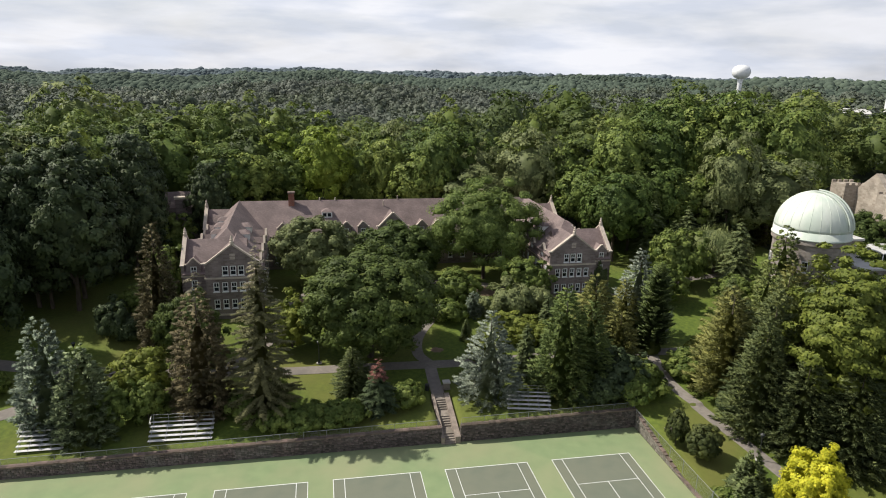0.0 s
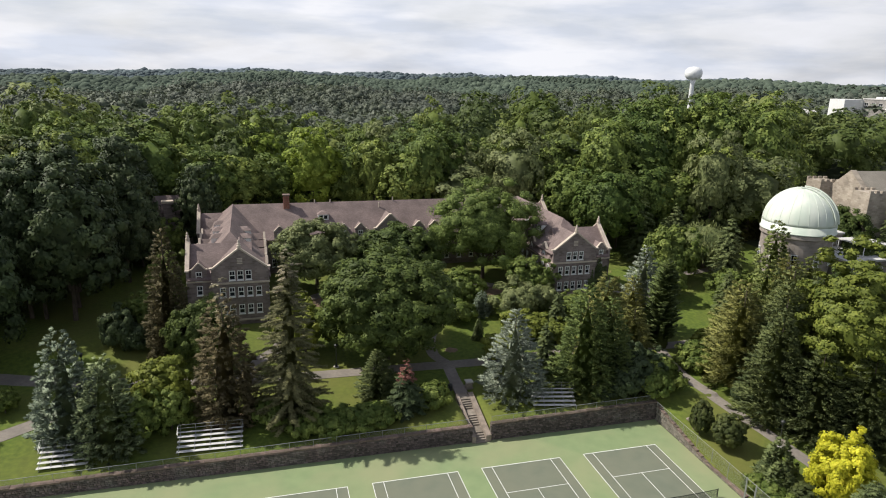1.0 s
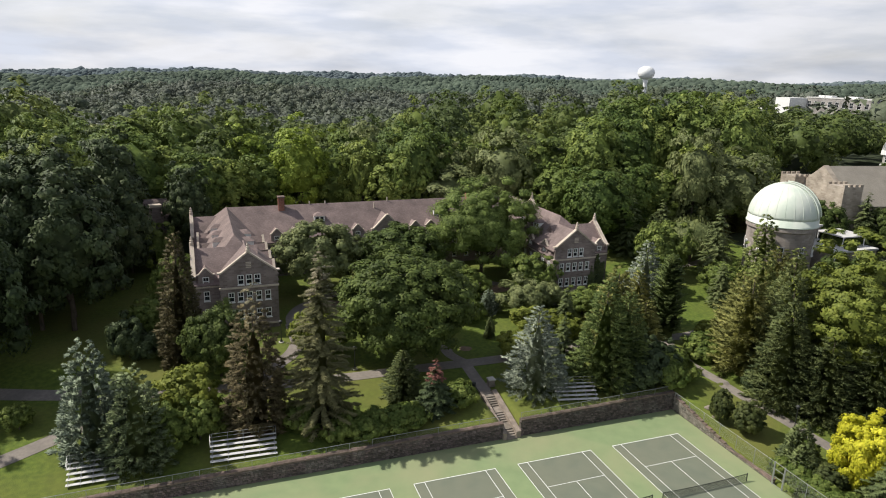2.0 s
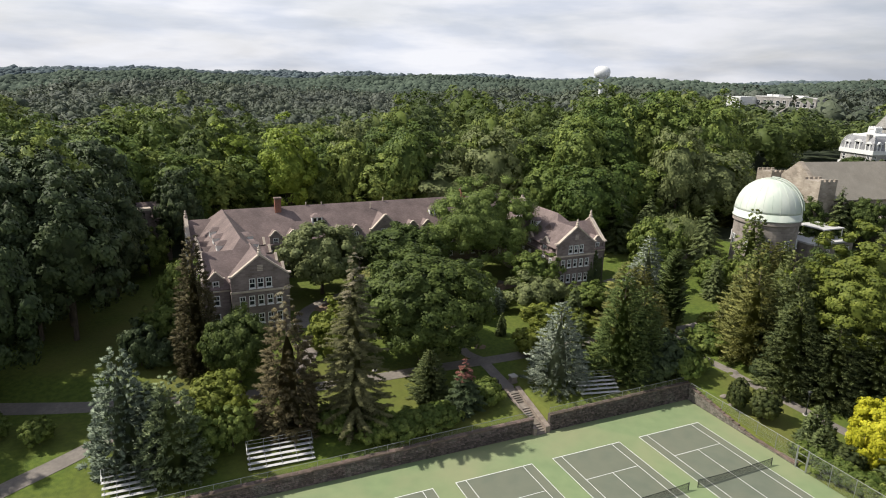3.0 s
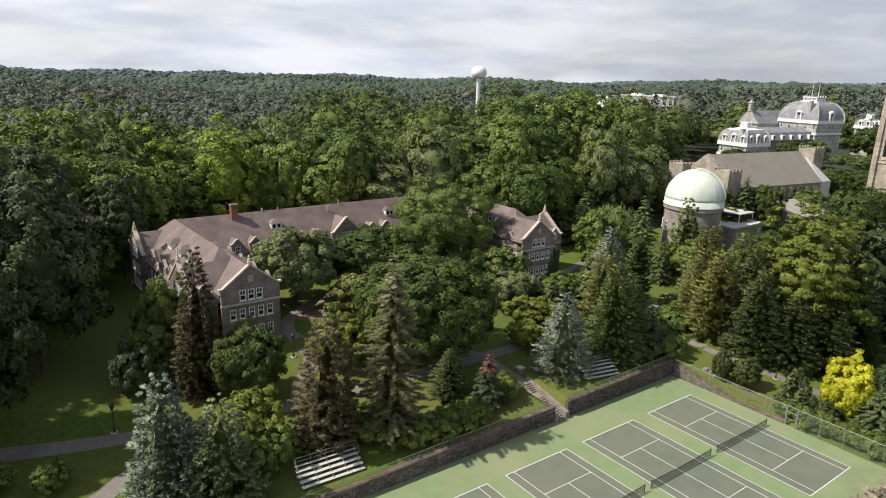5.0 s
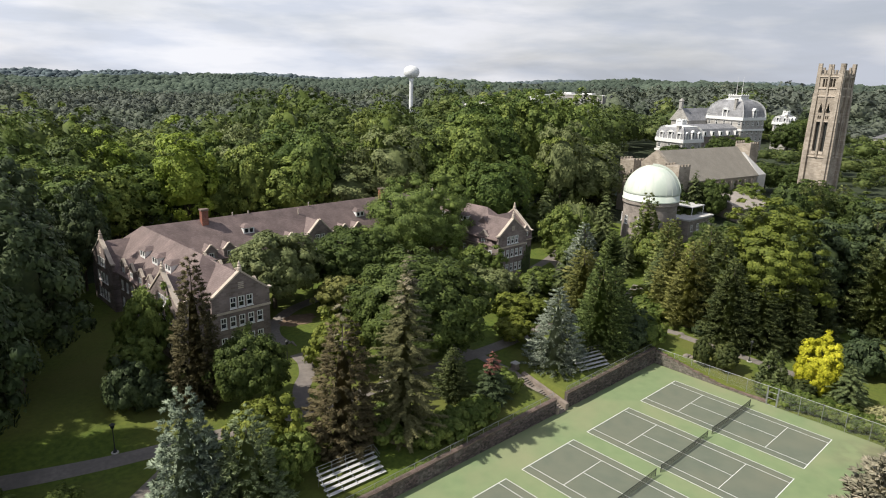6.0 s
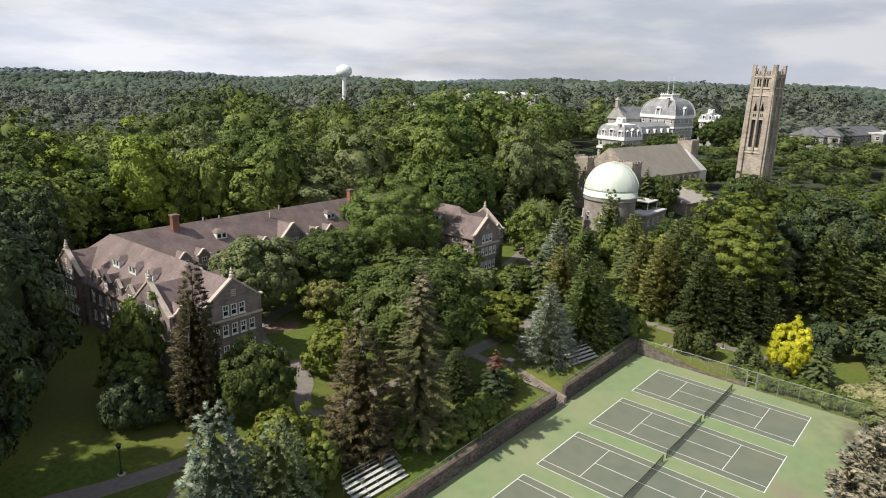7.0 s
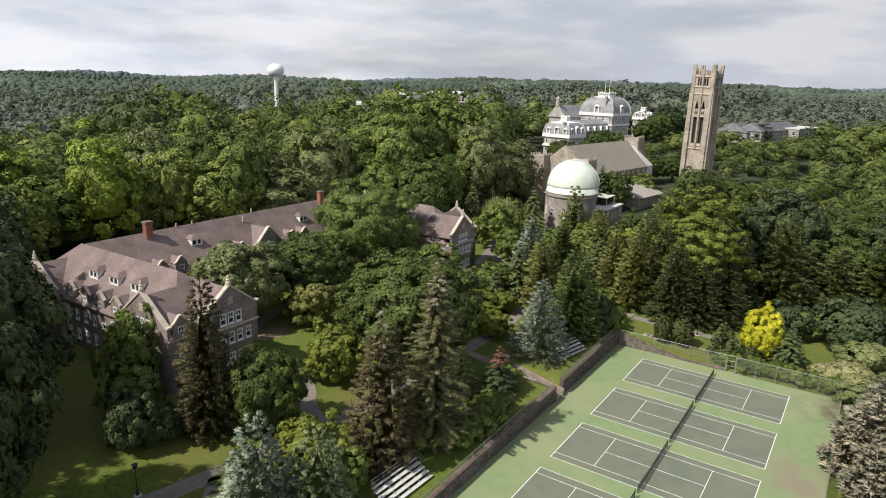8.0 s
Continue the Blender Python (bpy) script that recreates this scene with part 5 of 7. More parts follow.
def block_building(name, m, w, d, h, label, wall, roof, rows=2, count=10, pitched=0.0, white_band=True):
    b = thing(name, m, label, "building")
    wn_ = []
    for r in range(rows):
        z = h / rows * r + h / rows * 0.3
        wn_.append((z, h / rows * 0.45, w / count * 0.55, [w / count * (k + 0.5) for k in range(count)]))
    for n, u, p0, ww, rr in ((-YV, XV, (-w / 2, -d / 2, 0), w, wn_), (-XV, -YV, (-w / 2, d / 2, 0), d, [(z, hh, w_, [d / 3 * (k + 0.5) for k in range(3)]) for z, hh, w_, _ in wn_])):
        holes = [(a - w_ / 2, a + w_ / 2, z, z + hh) for z, hh, w_, pl in rr for a in pl]
        for z, hh, w_, pl in rr:
            for a in pl:
                window(b, Vector(p0) + u * a + Vector((0, 0, z)), u, n, w_, hh)
        bm = bmesh.new()
        facade(bm, p0, u, n, ww, -8, h, holes)
        part("wall", bm, wall, b)
    bm = bmesh.new()
    face(bm, (w / 2, -d / 2, -8), (w / 2, d / 2, -8), (w / 2, d / 2, h), (w / 2, -d / 2, h))
    face(bm, (w / 2, d / 2, -8), (-w / 2, d / 2, -8), (-w / 2, d / 2, h), (w / 2, d / 2, h))
    part("wall", bm, wall, b)
    bm = bmesh.new()
    if pitched:
        hull(bm, [(x, y, z) for x in (-w / 2 - 0.5, w / 2 + 0.5) for y in (-d / 2 - 0.6, d / 2 + 0.6) for z in (h, h + 0.3)] + [(-w / 2 + 2, 0, h + pitched), (w / 2 - 2, 0, h + pitched)])
    else:
        box(bm, -w / 2 - 0.3, w / 2 + 0.3, -d / 2 - 0.3, d / 2 + 0.3, h, h + 0.7)
    part("roof", bm, roof, b)
    return b


b = block_building("science_building", pose(398, 297, 28.5, 0, 0, -88), 52, 20, 9.0, "long grey building with a flat roof and white roof plant", GREY_STONE, FLATROOF, 1, 9)
bm = bmesh.new()
box(bm, -38.5, -25.52, -28, -8, -8, 8.6)
part("end_block", bm, WHITE, b, "white projecting end block")
for x, y, z, turn, wall, roof in ((366, 1226, -14.5, -12, CONCRETE, FLATROOF), (388, 1230, -15, -20, WHITE, ROOF), (408, 1224, -14.5, -30, CONCRETE, ROOF)):
    block_building("valley_house", pose(x, y, z, 0, 0, turn), 17, 10, 5.5, "small pale house in the wooded valley", wall, roof, 1, 5, 3.0)
block_building("distant_store", pose(356, 366, 21, 0, 0, -42), 48, 24, 4.2, "low building with a pale sloping metal roof", GREY_STONE, FLATROOF, 1, 8, 3.2)
for x in (-17, -11, 5, 10):
    bm = bmesh.new()
    box(bm, x - 2.4, x + 2.4, -6, 0, 9.68, 11.0)
    part("roof_plant", bm, WHITE, b)
block_building("long_hall", pose(374, 33, 14, 0, 0, -14), 62, 16, 9.5, "grey stone range with a dark slate roof", GREY_STONE, DARK_SLATE, 2, 14, 5.0)
block_building("cross_wing", pose(353, 48, 14, 0, 0, -14), 20, 20, 8.5, "grey stone wing with a dark slate roof", GREY_STONE, DARK_SLATE, 2, 5, 5.5)
block_building("flat_wing", pose(400, 20, 14, 0, 0, -14), 40, 18, 10.5, "stone wing with a pale flat roof", GREY_STONE, FLATROOF, 2, 9)

# ---- water tower ----
wt = thing("water_tower", pose(333.4, 453, 2), "white water tower with a flattened round tank on one stem", "water tower")
bm = bmesh.new()
lathe(bm, [(3.6, 0), (2.3, 6), (1.9, 14), (1.9, 42), (2.8, 46.0)], 24)
part("stem", bm, TANKPAINT, wt, "", True)
bm = bmesh.new()
lathe(bm, [(2.7, 45.4), (5.2, 46.3), (7.1, 48.4), (7.7, 51.0), (7.3, 53.4), (5.8, 55.4), (3.4, 56.7), (0.4, 57.1)], 32)
part("tank", bm, TANKPAINT, wt, "", True)

# ---- cottage in the woods behind the west wing ----
ct = thing("wood_cottage", pose(-62.5, 92.5, 5.5, 0, 0, 12), "small stone house with a tall chimney among trees", "house")
bm = bmesh.new()
box(bm, -4, 5, -3, 5, -2, 10.4)
part("wall", bm, HALL_STONE, ct)
bm = bmesh.new()
hull(bm, [(x, y, z) for x in (-4.4, 5.4) for y in (-3.4, 5.4) for z in (10.2, 10.4)] + [(-4.4, 1, 13.6), (5.4, 1, 13.6)])
part("roof", bm, ROOF, ct)
bm = bmesh.new()
box(bm, -1.0, 1.0, -3.9, -2.4, -2, 12.6)
ck = part("chimney", bm, HALL_STONE, ct)
bm = bmesh.new()
box(bm, -1.25, 1.25, -4.15, -2.15, 12.6, 13.1)
part("cap", bm, TRIM_STONE, ck)

# ---- trees ----


def rot_frame(nrm, rng):
    """Two unit vectors across each normal, turned at random."""
    nrm = nrm / np.linalg.norm(nrm, axis=1, keepdims=True)
    a = rng.normal(size=nrm.shape)
    t = np.cross(nrm, a)
    t /= np.linalg.norm(t, axis=1, keepdims=True) + 1e-9
    return t, np.cross(nrm, t)


def sprays(c, nrm, size, rng, aspect=1.0):
    """Leaf sprays: a three-cornered blade round each centre, facing its normal."""
    t, b = rot_frame(nrm, rng)
    nn = nrm / np.linalg.norm(nrm, axis=1, keepdims=True)
    s = size[:, None]
    j = rng.uniform(0.7, 1.3, (len(c), 3, 1))
    v = np.stack([c + t * s * aspect * 1.25 * j[:, 0], c + (b * 0.95 - t * 0.5 * aspect) * s * j[:, 1] + nn * s * 0.2, c - (b * 0.95 + t * 0.5 * aspect) * s * j[:, 2] - nn * s * 0.2], 1)
    return v.reshape(-1, 3), np.arange(len(c) * 3).reshape(-1, 3)


ICO = bmesh.new()
bmesh.ops.create_icosphere(ICO, subdivisions=1, radius=1.0)
ICO_V = np.array([v.co for v in ICO.verts])
ICO_F = np.array([[v.index for v in f.verts] for f in ICO.faces])
ICO.free()
ICO2 = bmesh.new()
bmesh.ops.create_icosphere(ICO2, subdivisions=2, radius=1.0)
ICO2_V = np.array([v.co for v in ICO2.verts])
ICO2_F = np.array([[v.index for v in f.verts] for f in ICO2.faces])
ICO2.free()


def join(parts):
    """Joins (verts, faces, normals) with triangles and quads into triangles."""
    vs, fs, ns, n = [], [], [], 0
    for v, f, q in parts:
        if f.shape[1] == 4:
            f = np.concatenate([f[:, [0, 1, 2]], f[:, [0, 2, 3]]])
        vs.append(v)
        fs.append(f + n)
        ns.append(q / (np.linalg.norm(q, axis=1, keepdims=True) + 1e-9))
        n += len(v)
    return np.concatenate(vs), np.concatenate(fs), np.concatenate(ns)


def limbs(bm, h, base_r, top, spread, n, rng):
    """A tapered trunk and rising limbs."""
    tube(bm, (0, 0, -0.4), (0.02 * h, 0, h * 0.45), base_r, base_r * 0.7, 9)
    tube(bm, (0.02 * h, 0, h * 0.45), (0, 0.02 * h, top), base_r * 0.7, base_r * 0.15, 7)
    for k in range(n):
        a = 2 * math.pi * k / n + rng.uniform(-0.4, 0.4)
        z = h * rng.uniform(0.25, 0.6)
        r = spread * rng.uniform(0.55, 0.85)
        mid = Vector((r * 0.5 * math.cos(a), r * 0.5 * math.sin(a), z + (top - z) * 0.35))
        tube(bm, (0, 0, z), mid, base_r * 0.42, base_r * 0.25, 6)
        tube(bm, mid, (r * math.cos(a), r * math.sin(a), z + (top - z) * 0.6), base_r * 0.25, base_r * 0.06, 5)


def crown_arrays(rng, r, z0, z1, clumps, per, size, clump_r=0.28, top=0.55, flat=0.8, ragged=0.18, core=True, form=0.35):
    """A crown of leaf clumps set over an uneven egg shape between the heights z0 and z1; each clump is lit as a rounded mass."""
    zc = z0 + (z1 - z0) * (1 - top)
    out = []
    k = np.arange(clumps) + 0.5
    ph = np.arccos(1 - 1.75 * k / clumps)
    th = k * 2.39996 + rng.uniform(-0.3, 0.3, clumps)
    d = np.stack([np.sin(ph) * np.cos(th), np.sin(ph) * np.sin(th), np.cos(ph)], 1)
    lob = 1 + ragged * (np.sin(3 * th + rng.uniform(0, 6)) * np.sin(ph * 2) + rng.uniform(-1, 1, clumps))
    rad = np.where(d[:, 2] > 0, z1 - zc, zc - z0)
    shell = rng.uniform(0.66, 0.92, clumps)[:, None]
    c = np.stack([d[:, 0] * r, d[:, 1] * r, d[:, 2] * rad], 1) * shell * lob[:, None] + [0, 0, zc]
    cr = r * clump_r * rng.uniform(0.7, 1.25, clumps)
    n = clumps * per
    idx = np.repeat(np.arange(clumps), per)
    q = rng.normal(size=(n, 3))
    q /= np.linalg.norm(q, axis=1, keepdims=True)
    q = q + 0.75 * d[idx] + [0, 0, 0.3]
    q /= np.linalg.norm(q, axis=1, keepdims=True)
    pos = c[idx] + q * cr[idx][:, None] * rng.uniform(0.62, 1.12, (n, 1)) * [1, 1, flat]
    nrm = q * 0.8 + d[idx] * 0.3 + [0, 0, 0.3] + rng.normal(size=(n, 3)) * 0.26
    soft = q * (1.05 - form) + d[idx] * form + rng.normal(size=(n, 3)) * 0.18
    out.append((*sprays(pos, nrm, size * rng.uniform(0.55, 1.3, n), rng), np.repeat(soft, 3, 0)))
    mid = np.array([0, 0, zc])
    if core == "one":
        v = ICO_V * [r * 0.72, r * 0.72, (z1 - z0) * 0.42] * (1 + 0.15 * rng.uniform(-1, 1, (len(ICO_V), 1))) + mid
        out.append((v, ICO_F, ICO_V))
    elif core == "deep":
        v = ICO2_V * [r * 0.55, r * 0.55, (z1 - z0) * 0.34] * (1 + 0.12 * rng.uniform(-1, 1, (len(ICO2_V), 1))) + mid - [0, 0, 0.5]
        out.append((v, ICO2_F[ICO2_V[ICO2_F].mean(1)[:, 2] > -0.6], ICO2_V))
    elif core:
        for i in range(clumps):
            w = ICO_V * (cr[i] * 0.66 * rng.uniform(0.8, 1.15, (len(ICO_V), 1))) * [1, 1, flat] + c[i]
            out.append((w, ICO_F[ICO_V[ICO_F].mean(1)[:, 2] > -0.3], ICO_V))
        out.append((ICO2_V * [r * 0.48, r * 0.48, (z1 - z0) * 0.30] * (1 + 0.12 * np.sin(ICO2_V[:, :1] * 5)) + mid, ICO2_F, ICO2_V))
    return join(out)


def blades(p, along, width, rng, up):
    """Needle twigs: a narrow three-cornered blade from each foot p along its way, its broad side upward."""
    n = len(p)
    side = np.cross(along, up)
    side /= np.linalg.norm(side, axis=1, keepdims=True) + 1e-9
    w = width[:, None] * rng.uniform(0.7, 1.3, (n, 1))
    v = np.stack([p + side * w * 0.5 + along * 0.12, p + along, p - side * w * 0.5 + along * 0.12 * rng.uniform(0, 1, (n, 1))], 1)
    fn = np.cross(v[:, 1] - v[:, 0], v[:, 2] - v[:, 0])
    flip = (fn * up).sum(1) < 0
    v[flip] = v[flip][:, ::-1]
    return v.reshape(-1, 3), np.arange(n * 3).reshape(-1, 3)


def conifer_arrays(rng, h, r, z0=0.5, levels=22, per=11, twig=0.7, droop=0.3, power=0.85, ragged=0.25, gap=0.0, rise=0.12, hang=0.25, core=0.30, sway=0.0, foot=0.35, dense=1.0):
    """Whorls of boughs that narrow to a leader; each bough carries two rows of needle twigs, the outer ones shorter."""
    P, D, W, N = [], [], [], []
    for i in range(levels):
        t = (i + rng.uniform(-0.3, 0.3)) / (levels - 1)
        t = min(max(t, 0.0), 0.985)
        z = z0 + (h - z0) * t
        lr = r * (1 - t) ** power * (1 - foot * math.exp(-t * 9)) * (1 + sway * math.sin(t * 21 + 1.7)) + 0.15
        n = max(4, int(per * (0.5 + 0.5 * (1 - t))))
        a0 = rng.uniform(0, 6.28)
        for k in range(n):
            if rng.random() < gap:
                continue
            a = a0 + 2 * math.pi * k / n + rng.uniform(-0.3, 0.3)
            L = lr * (1 + rng.uniform(-ragged, ragged))
            out, tan = np.array([math.cos(a), math.sin(a), 0.0]), np.array([-math.sin(a), math.cos(a), 0.0])
            up_ = rise + rng.uniform(-0.06, 0.06)
            m = max(4, int(dense * L / (twig * 0.17)))
            s = 0.22 + 0.78 * (np.arange(m) + rng.uniform(0, 1, m)) / m
            s = np.concatenate([s, s])
            sg = np.concatenate([np.ones(m), -np.ones(m)]) * rng.uniform(0.5, 1.25, 2 * m)
            zz = z + rng.uniform(-0.9, 0.9) * (h / levels)
            p = out * (L * s)[:, None]
            p[:, 2] += zz + L * (up_ * s - droop * s * s)
            slope = up_ - 2 * droop * s
            ln = 1.3 * twig * (0.5 + 0.5 * np.sin(np.pi * np.clip(s * 0.85, 0, 1))) * rng.uniform(0.7, 1.25, 2 * m) * min(1.0, 0.45 + L / 2.6)
            d = out * rng.uniform(0.35, 0.95, (2 * m, 1)) + tan * sg[:, None] * 0.95
            d[:, 2] += slope * 0.75 - hang * rng.uniform(-0.4, 1.8, 2 * m) + rng.normal(size=2 * m) * 0.12
            d /= np.linalg.norm(d, axis=1, keepdims=True)
            P.append(p)
            D.append(d * ln[:, None])
            W.append(ln * 0.30)
            N.append(out * 0.55 + [0, 0, 0.60] + d * 0.25 + rng.normal(size=(2 * m, 3)) * 0.34)
    P, D, W, N = (np.concatenate(k) for k in (P, D, W, N))
    upv = np.array([0, 0, 1.0]) + 0.35 * N + rng.normal(size=P.shape) * 0.3
    out_ = [(*blades(P, D, W, rng, upv), np.repeat(N, 3, 0))]
    if core:
        m, vs, fs = 12, [], []
        for i in range(9):
            t = i / 8
            lr = core * r * (1 - t) ** power * (1 - foot * math.exp(-t * 9)) + 0.05
            for k in range(m):
                a = 2 * math.pi * k / m
                q = lr * (1 + 0.3 * rng.uniform(-1, 1))
                vs.append((q * math.cos(a), q * math.sin(a), z0 + 0.1 + (h * 0.94 - z0) * t))
            if i:
                for k in range(m):
                    a, b = (i - 1) * m + k, (i - 1) * m + (k + 1) % m
                    fs.append((a, b, b + m, a + m))
        vs = np.array(vs)
        # normals turned down so the inner cone renders dark, as deep shade
        out_.append((vs, np.array(fs), vs * [1, 1, 0] - [0, 0, 1.5 * r]))
    return join(out_)


def tufted_arrays(rng, h, r, z0, clumps, per, size, power=0.6, ragged=0.2, tuft=1.0, hang=0.1, reach=0.0, slim=0.5):
    """A full spruce whose bough ends stand out as tufts of needles, rounded or drawn out by reach along the bough."""
    k = np.arange(clumps) + 0.5
    t = 1 - (1 - 0.998 * k / clumps) ** 0.6
    th = k * 2.39996 + rng.uniform(-0.35, 0.35, clumps)
    lr = r * (1 - t) ** power * (1 - 0.3 * np.exp(-t * 9)) * (1 + rng.uniform(-ragged, ragged, clumps) + 0.10 * np.sin(3 * th + 9 * t)) * rng.uniform(0.62, 0.92, clumps)
    c = np.stack([lr * np.cos(th), lr * np.sin(th), z0 + (h - z0) * t - 0.12 * lr], 1)
    cr = tuft * (0.18 + 0.60 * (1 - t) ** 0.5) * rng.uniform(0.75, 1.3, clumps)
    idx = np.repeat(np.arange(clumps), per)
    n = clumps * per
    d = np.stack([np.cos(th), np.sin(th), np.full(clumps, 0.35)], 1)
    q = rng.normal(size=(n, 3))
    q /= np.linalg.norm(q, axis=1, keepdims=True)
    q = q + 0.6 * d[idx] + [0, 0, 0.25]
    q /= np.linalg.norm(q, axis=1, keepdims=True)
    foot = c[idx] + q * cr[idx][:, None] * rng.uniform(0.1, 0.6, (n, 1)) * [1, 1, 0.75]
    far = rng.uniform(-1, 1, (n, 1))
    foot = foot + d[idx] * [1, 1, 0.3] * cr[idx][:, None] * reach * far - (foot - c[idx]) * (0.5 * min(reach, 1) * (0.4 + 0.6 * np.clip(far, 0, 1)))
    way = q + d[idx] * (0.5 + 0.5 * min(reach, 1)) + rng.normal(size=(n, 3)) * 0.3 - [0, 0, hang]
    way /= np.linalg.norm(way, axis=1, keepdims=True)
    ln = size * rng.uniform(0.7, 1.3, n) * (0.6 + cr[idx])
    out = [(*blades(foot, way * ln[:, None], ln * slim, rng, q + [0, 0, 0.5] + rng.normal(size=(n, 3)) * 0.3), np.repeat(q * 0.75 + d[idx] * 0.3 + [0, 0, 0.12] + rng.normal(size=(n, 3)) * 0.15, 3, 0))]
    m, vs, fs = 12, [], []
    for i in range(8):
        s = i / 7
        for j in range(m):
            a = 2 * math.pi * j / m
            w = 0.30 * r * (1 - s) ** power * (1 - 0.3 * math.exp(-s * 9)) * rng.uniform(0.75, 1.2) + 0.04
            vs.append((w * math.cos(a), w * math.sin(a), z0 + (h * 0.76 - z0) * s))
        if i:
            for j in range(m):
                a, b = (i - 1) * m + j, (i - 1) * m + (j + 1) % m
                fs.append((a, b, b + m, a + m))
    vs = np.array(vs)
    # inner cone gets downward normals, which puts shade between the tufts
    out.append((vs, np.array(fs), vs * [1, 1, 0] - [0, 0, 1.5 * r]))
    return join(out)


def weeping_arrays(rng, r, h, size=0.4):
    """A willow: a domed head with hanging curtains of leaf."""
    cs, ns, ss = [], [], []
    for k in range(330):
        a = rng.uniform(0, 6.28)
        q = r * math.sqrt(rng.uniform(0.02, 1))
        zt = h * (1 - 0.42 * (q / r) ** 2) * rng.uniform(0.90, 1.03)
        fall = zt * rng.uniform(0.35, 0.75) * (0.3 + 0.7 * q / r)
        m = int(fall / 0.42) + 2
        for j in range(m):
            s = j / m
            rr = q * (1 + 0.14 * s)
            cs.append((rr * math.cos(a) + rng.normal() * 0.12, rr * math.sin(a) + rng.normal() * 0.12, zt - fall * s))
            ns.append((math.cos(a) + rng.normal() * 0.4, math.sin(a) + rng.normal() * 0.4, 0.25 if s > 0.15 else 1.5))
            ss.append(size * rng.uniform(0.7, 1.3))
    cs, ns, ss = np.array(cs), np.array(ns), np.array(ss)
    way = np.array([0, 0, -1.0]) + rng.normal(size=cs.shape) * 0.15
    core = ICO2_V * [r * 0.74, r * 0.74, h * 0.34] + [0, 0, h * 0.50]
    return join([(*blades(cs, way * (ss * 2.2)[:, None], ss * 0.75, rng, ns), np.repeat(ns, 3, 0)), (core, ICO2_F, ICO2_V)])


def tree(name, arrays, material, trunk_h, trunk_r, spread, label, category="tree", n_limbs=6, seed=1, extra=None):
    """A tree as a thing with a trunk and a crown, standing at the origin until it is placed."""
    rng = np.random.default_rng(seed)
    t = thing(name, Matrix(), label, category)
    bm = bmesh.new()
    if n_limbs:
        limbs(bm, trunk_h, trunk_r, trunk_h * 1.25, spread, n_limbs, rng)
    else:
        tube(bm, (0, 0, -0.4), (0, 0, trunk_h), trunk_r, trunk_r * 0.12, 8)
    part("trunk", bm, BARK, t)
    c = new("crown", raw_mesh("crown", arrays[0], arrays[1], material, arrays[2]))
    c.parent = t
    if extra:
        e = new("leader", raw_mesh("leader", extra[0][0], extra[0][1], extra[1], extra[0][2]))
        e.parent = t
        e["label"] = extra[2]
    return t


def place(t, x, y, turn=0.0, s=1.0, sz=None, label=""):
    """Stands a copy of a tree on the ground."""
    m = pose(x, y, gz(x, y), 0, 0, turn) @ Matrix.Diagonal((s, s, sz or s, 1))
    o = copy_thing(t, m)
    if label:
        o["label"] = label
    return o


def rg(k):
    return np.random.default_rng(100 + k)

T_MAPLE = tree("maple_tree", crown_arrays(rg(1), 10, 2.0, 19, 320, 120, 0.22, 0.13, ragged=0.10, form=0.42), L_MAPLE, 9, 0.5, 9, "broad dark green maple with a dense round crown", seed=1)
T_MAPLE2 = tree("maple_tree", crown_arrays(rg(2), 8.5, 2.0, 15, 210, 84, 0.25, 0.16, form=0.45), L_MAPLE, 8, 0.42, 8, "dense green maple in the court", seed=2)
T_LOCUST = tree("locust_tree", crown_arrays(rg(3), 11, 4.5, 21, 190, 190, 0.18, 0.19, ragged=0.3, flat=0.65, top=0.6, form=0.45), L_LOCUST, 11, 0.45, 10, "tall feathery light green locust tree", n_limbs=8, seed=3)
T_GREY = tree("linden_tree", crown_arrays(rg(4), 7.6, 2.4, 14.5, 150, 90, 0.26, 0.185), L_GREY, 8, 0.4, 7, "round grey-green tree beside the wing", seed=4)
T_SMALL = tree("small_tree", crown_arrays(rg(5), 4.5, 1.0, 8, 90, 62, 0.23, 0.205, ragged=0.3), L_SHRUB, 4, 0.2, 4, "small light green garden tree", seed=5)
T_YSMALL = tree("small_tree", crown_arrays(rg(6), 4.2, 0.8, 7.5, 90, 62, 0.23, 0.205, ragged=0.3), L_YELLOWGREEN, 4, 0.2, 4, "small yellow-green garden tree", seed=6)
T_GOLD = tree("golden_tree", crown_arrays(rg(7), 3.3, 0.2, 8.2, 230, 84, 0.12, 0.17, top=0.62, flat=1.0, ragged=0.17, form=0.4), L_GOLD, 3, 0.16, 2.5, "small tree with bright golden foliage", seed=7)
T_BIGYEL = tree("broad_tree", crown_arrays(rg(8), 9, 1.5, 24, 300, 92, 0.25, 0.15, flat=0.5, ragged=0.32, form=0.5), L_YELLOWGREEN, 12, 0.5, 8, "large olive yellow-green tree beside the path", seed=8)
T_WILLOW = tree("willow_tree", weeping_arrays(rg(9), 7.5, 12, 0.34), L_WILLOW, 7, 0.4, 5, "weeping willow with hanging foliage", seed=9)
T_BLUE = tree("blue_spruce", tufted_arrays(rg(10), 16, 4.9, 0.2, 360, 72, 0.32, 0.6, tuft=0.95, reach=0.4, slim=0.42), L_BLUE, 14, 0.15, 0, "silvery blue spruce with layered boughs", n_limbs=0, seed=10)
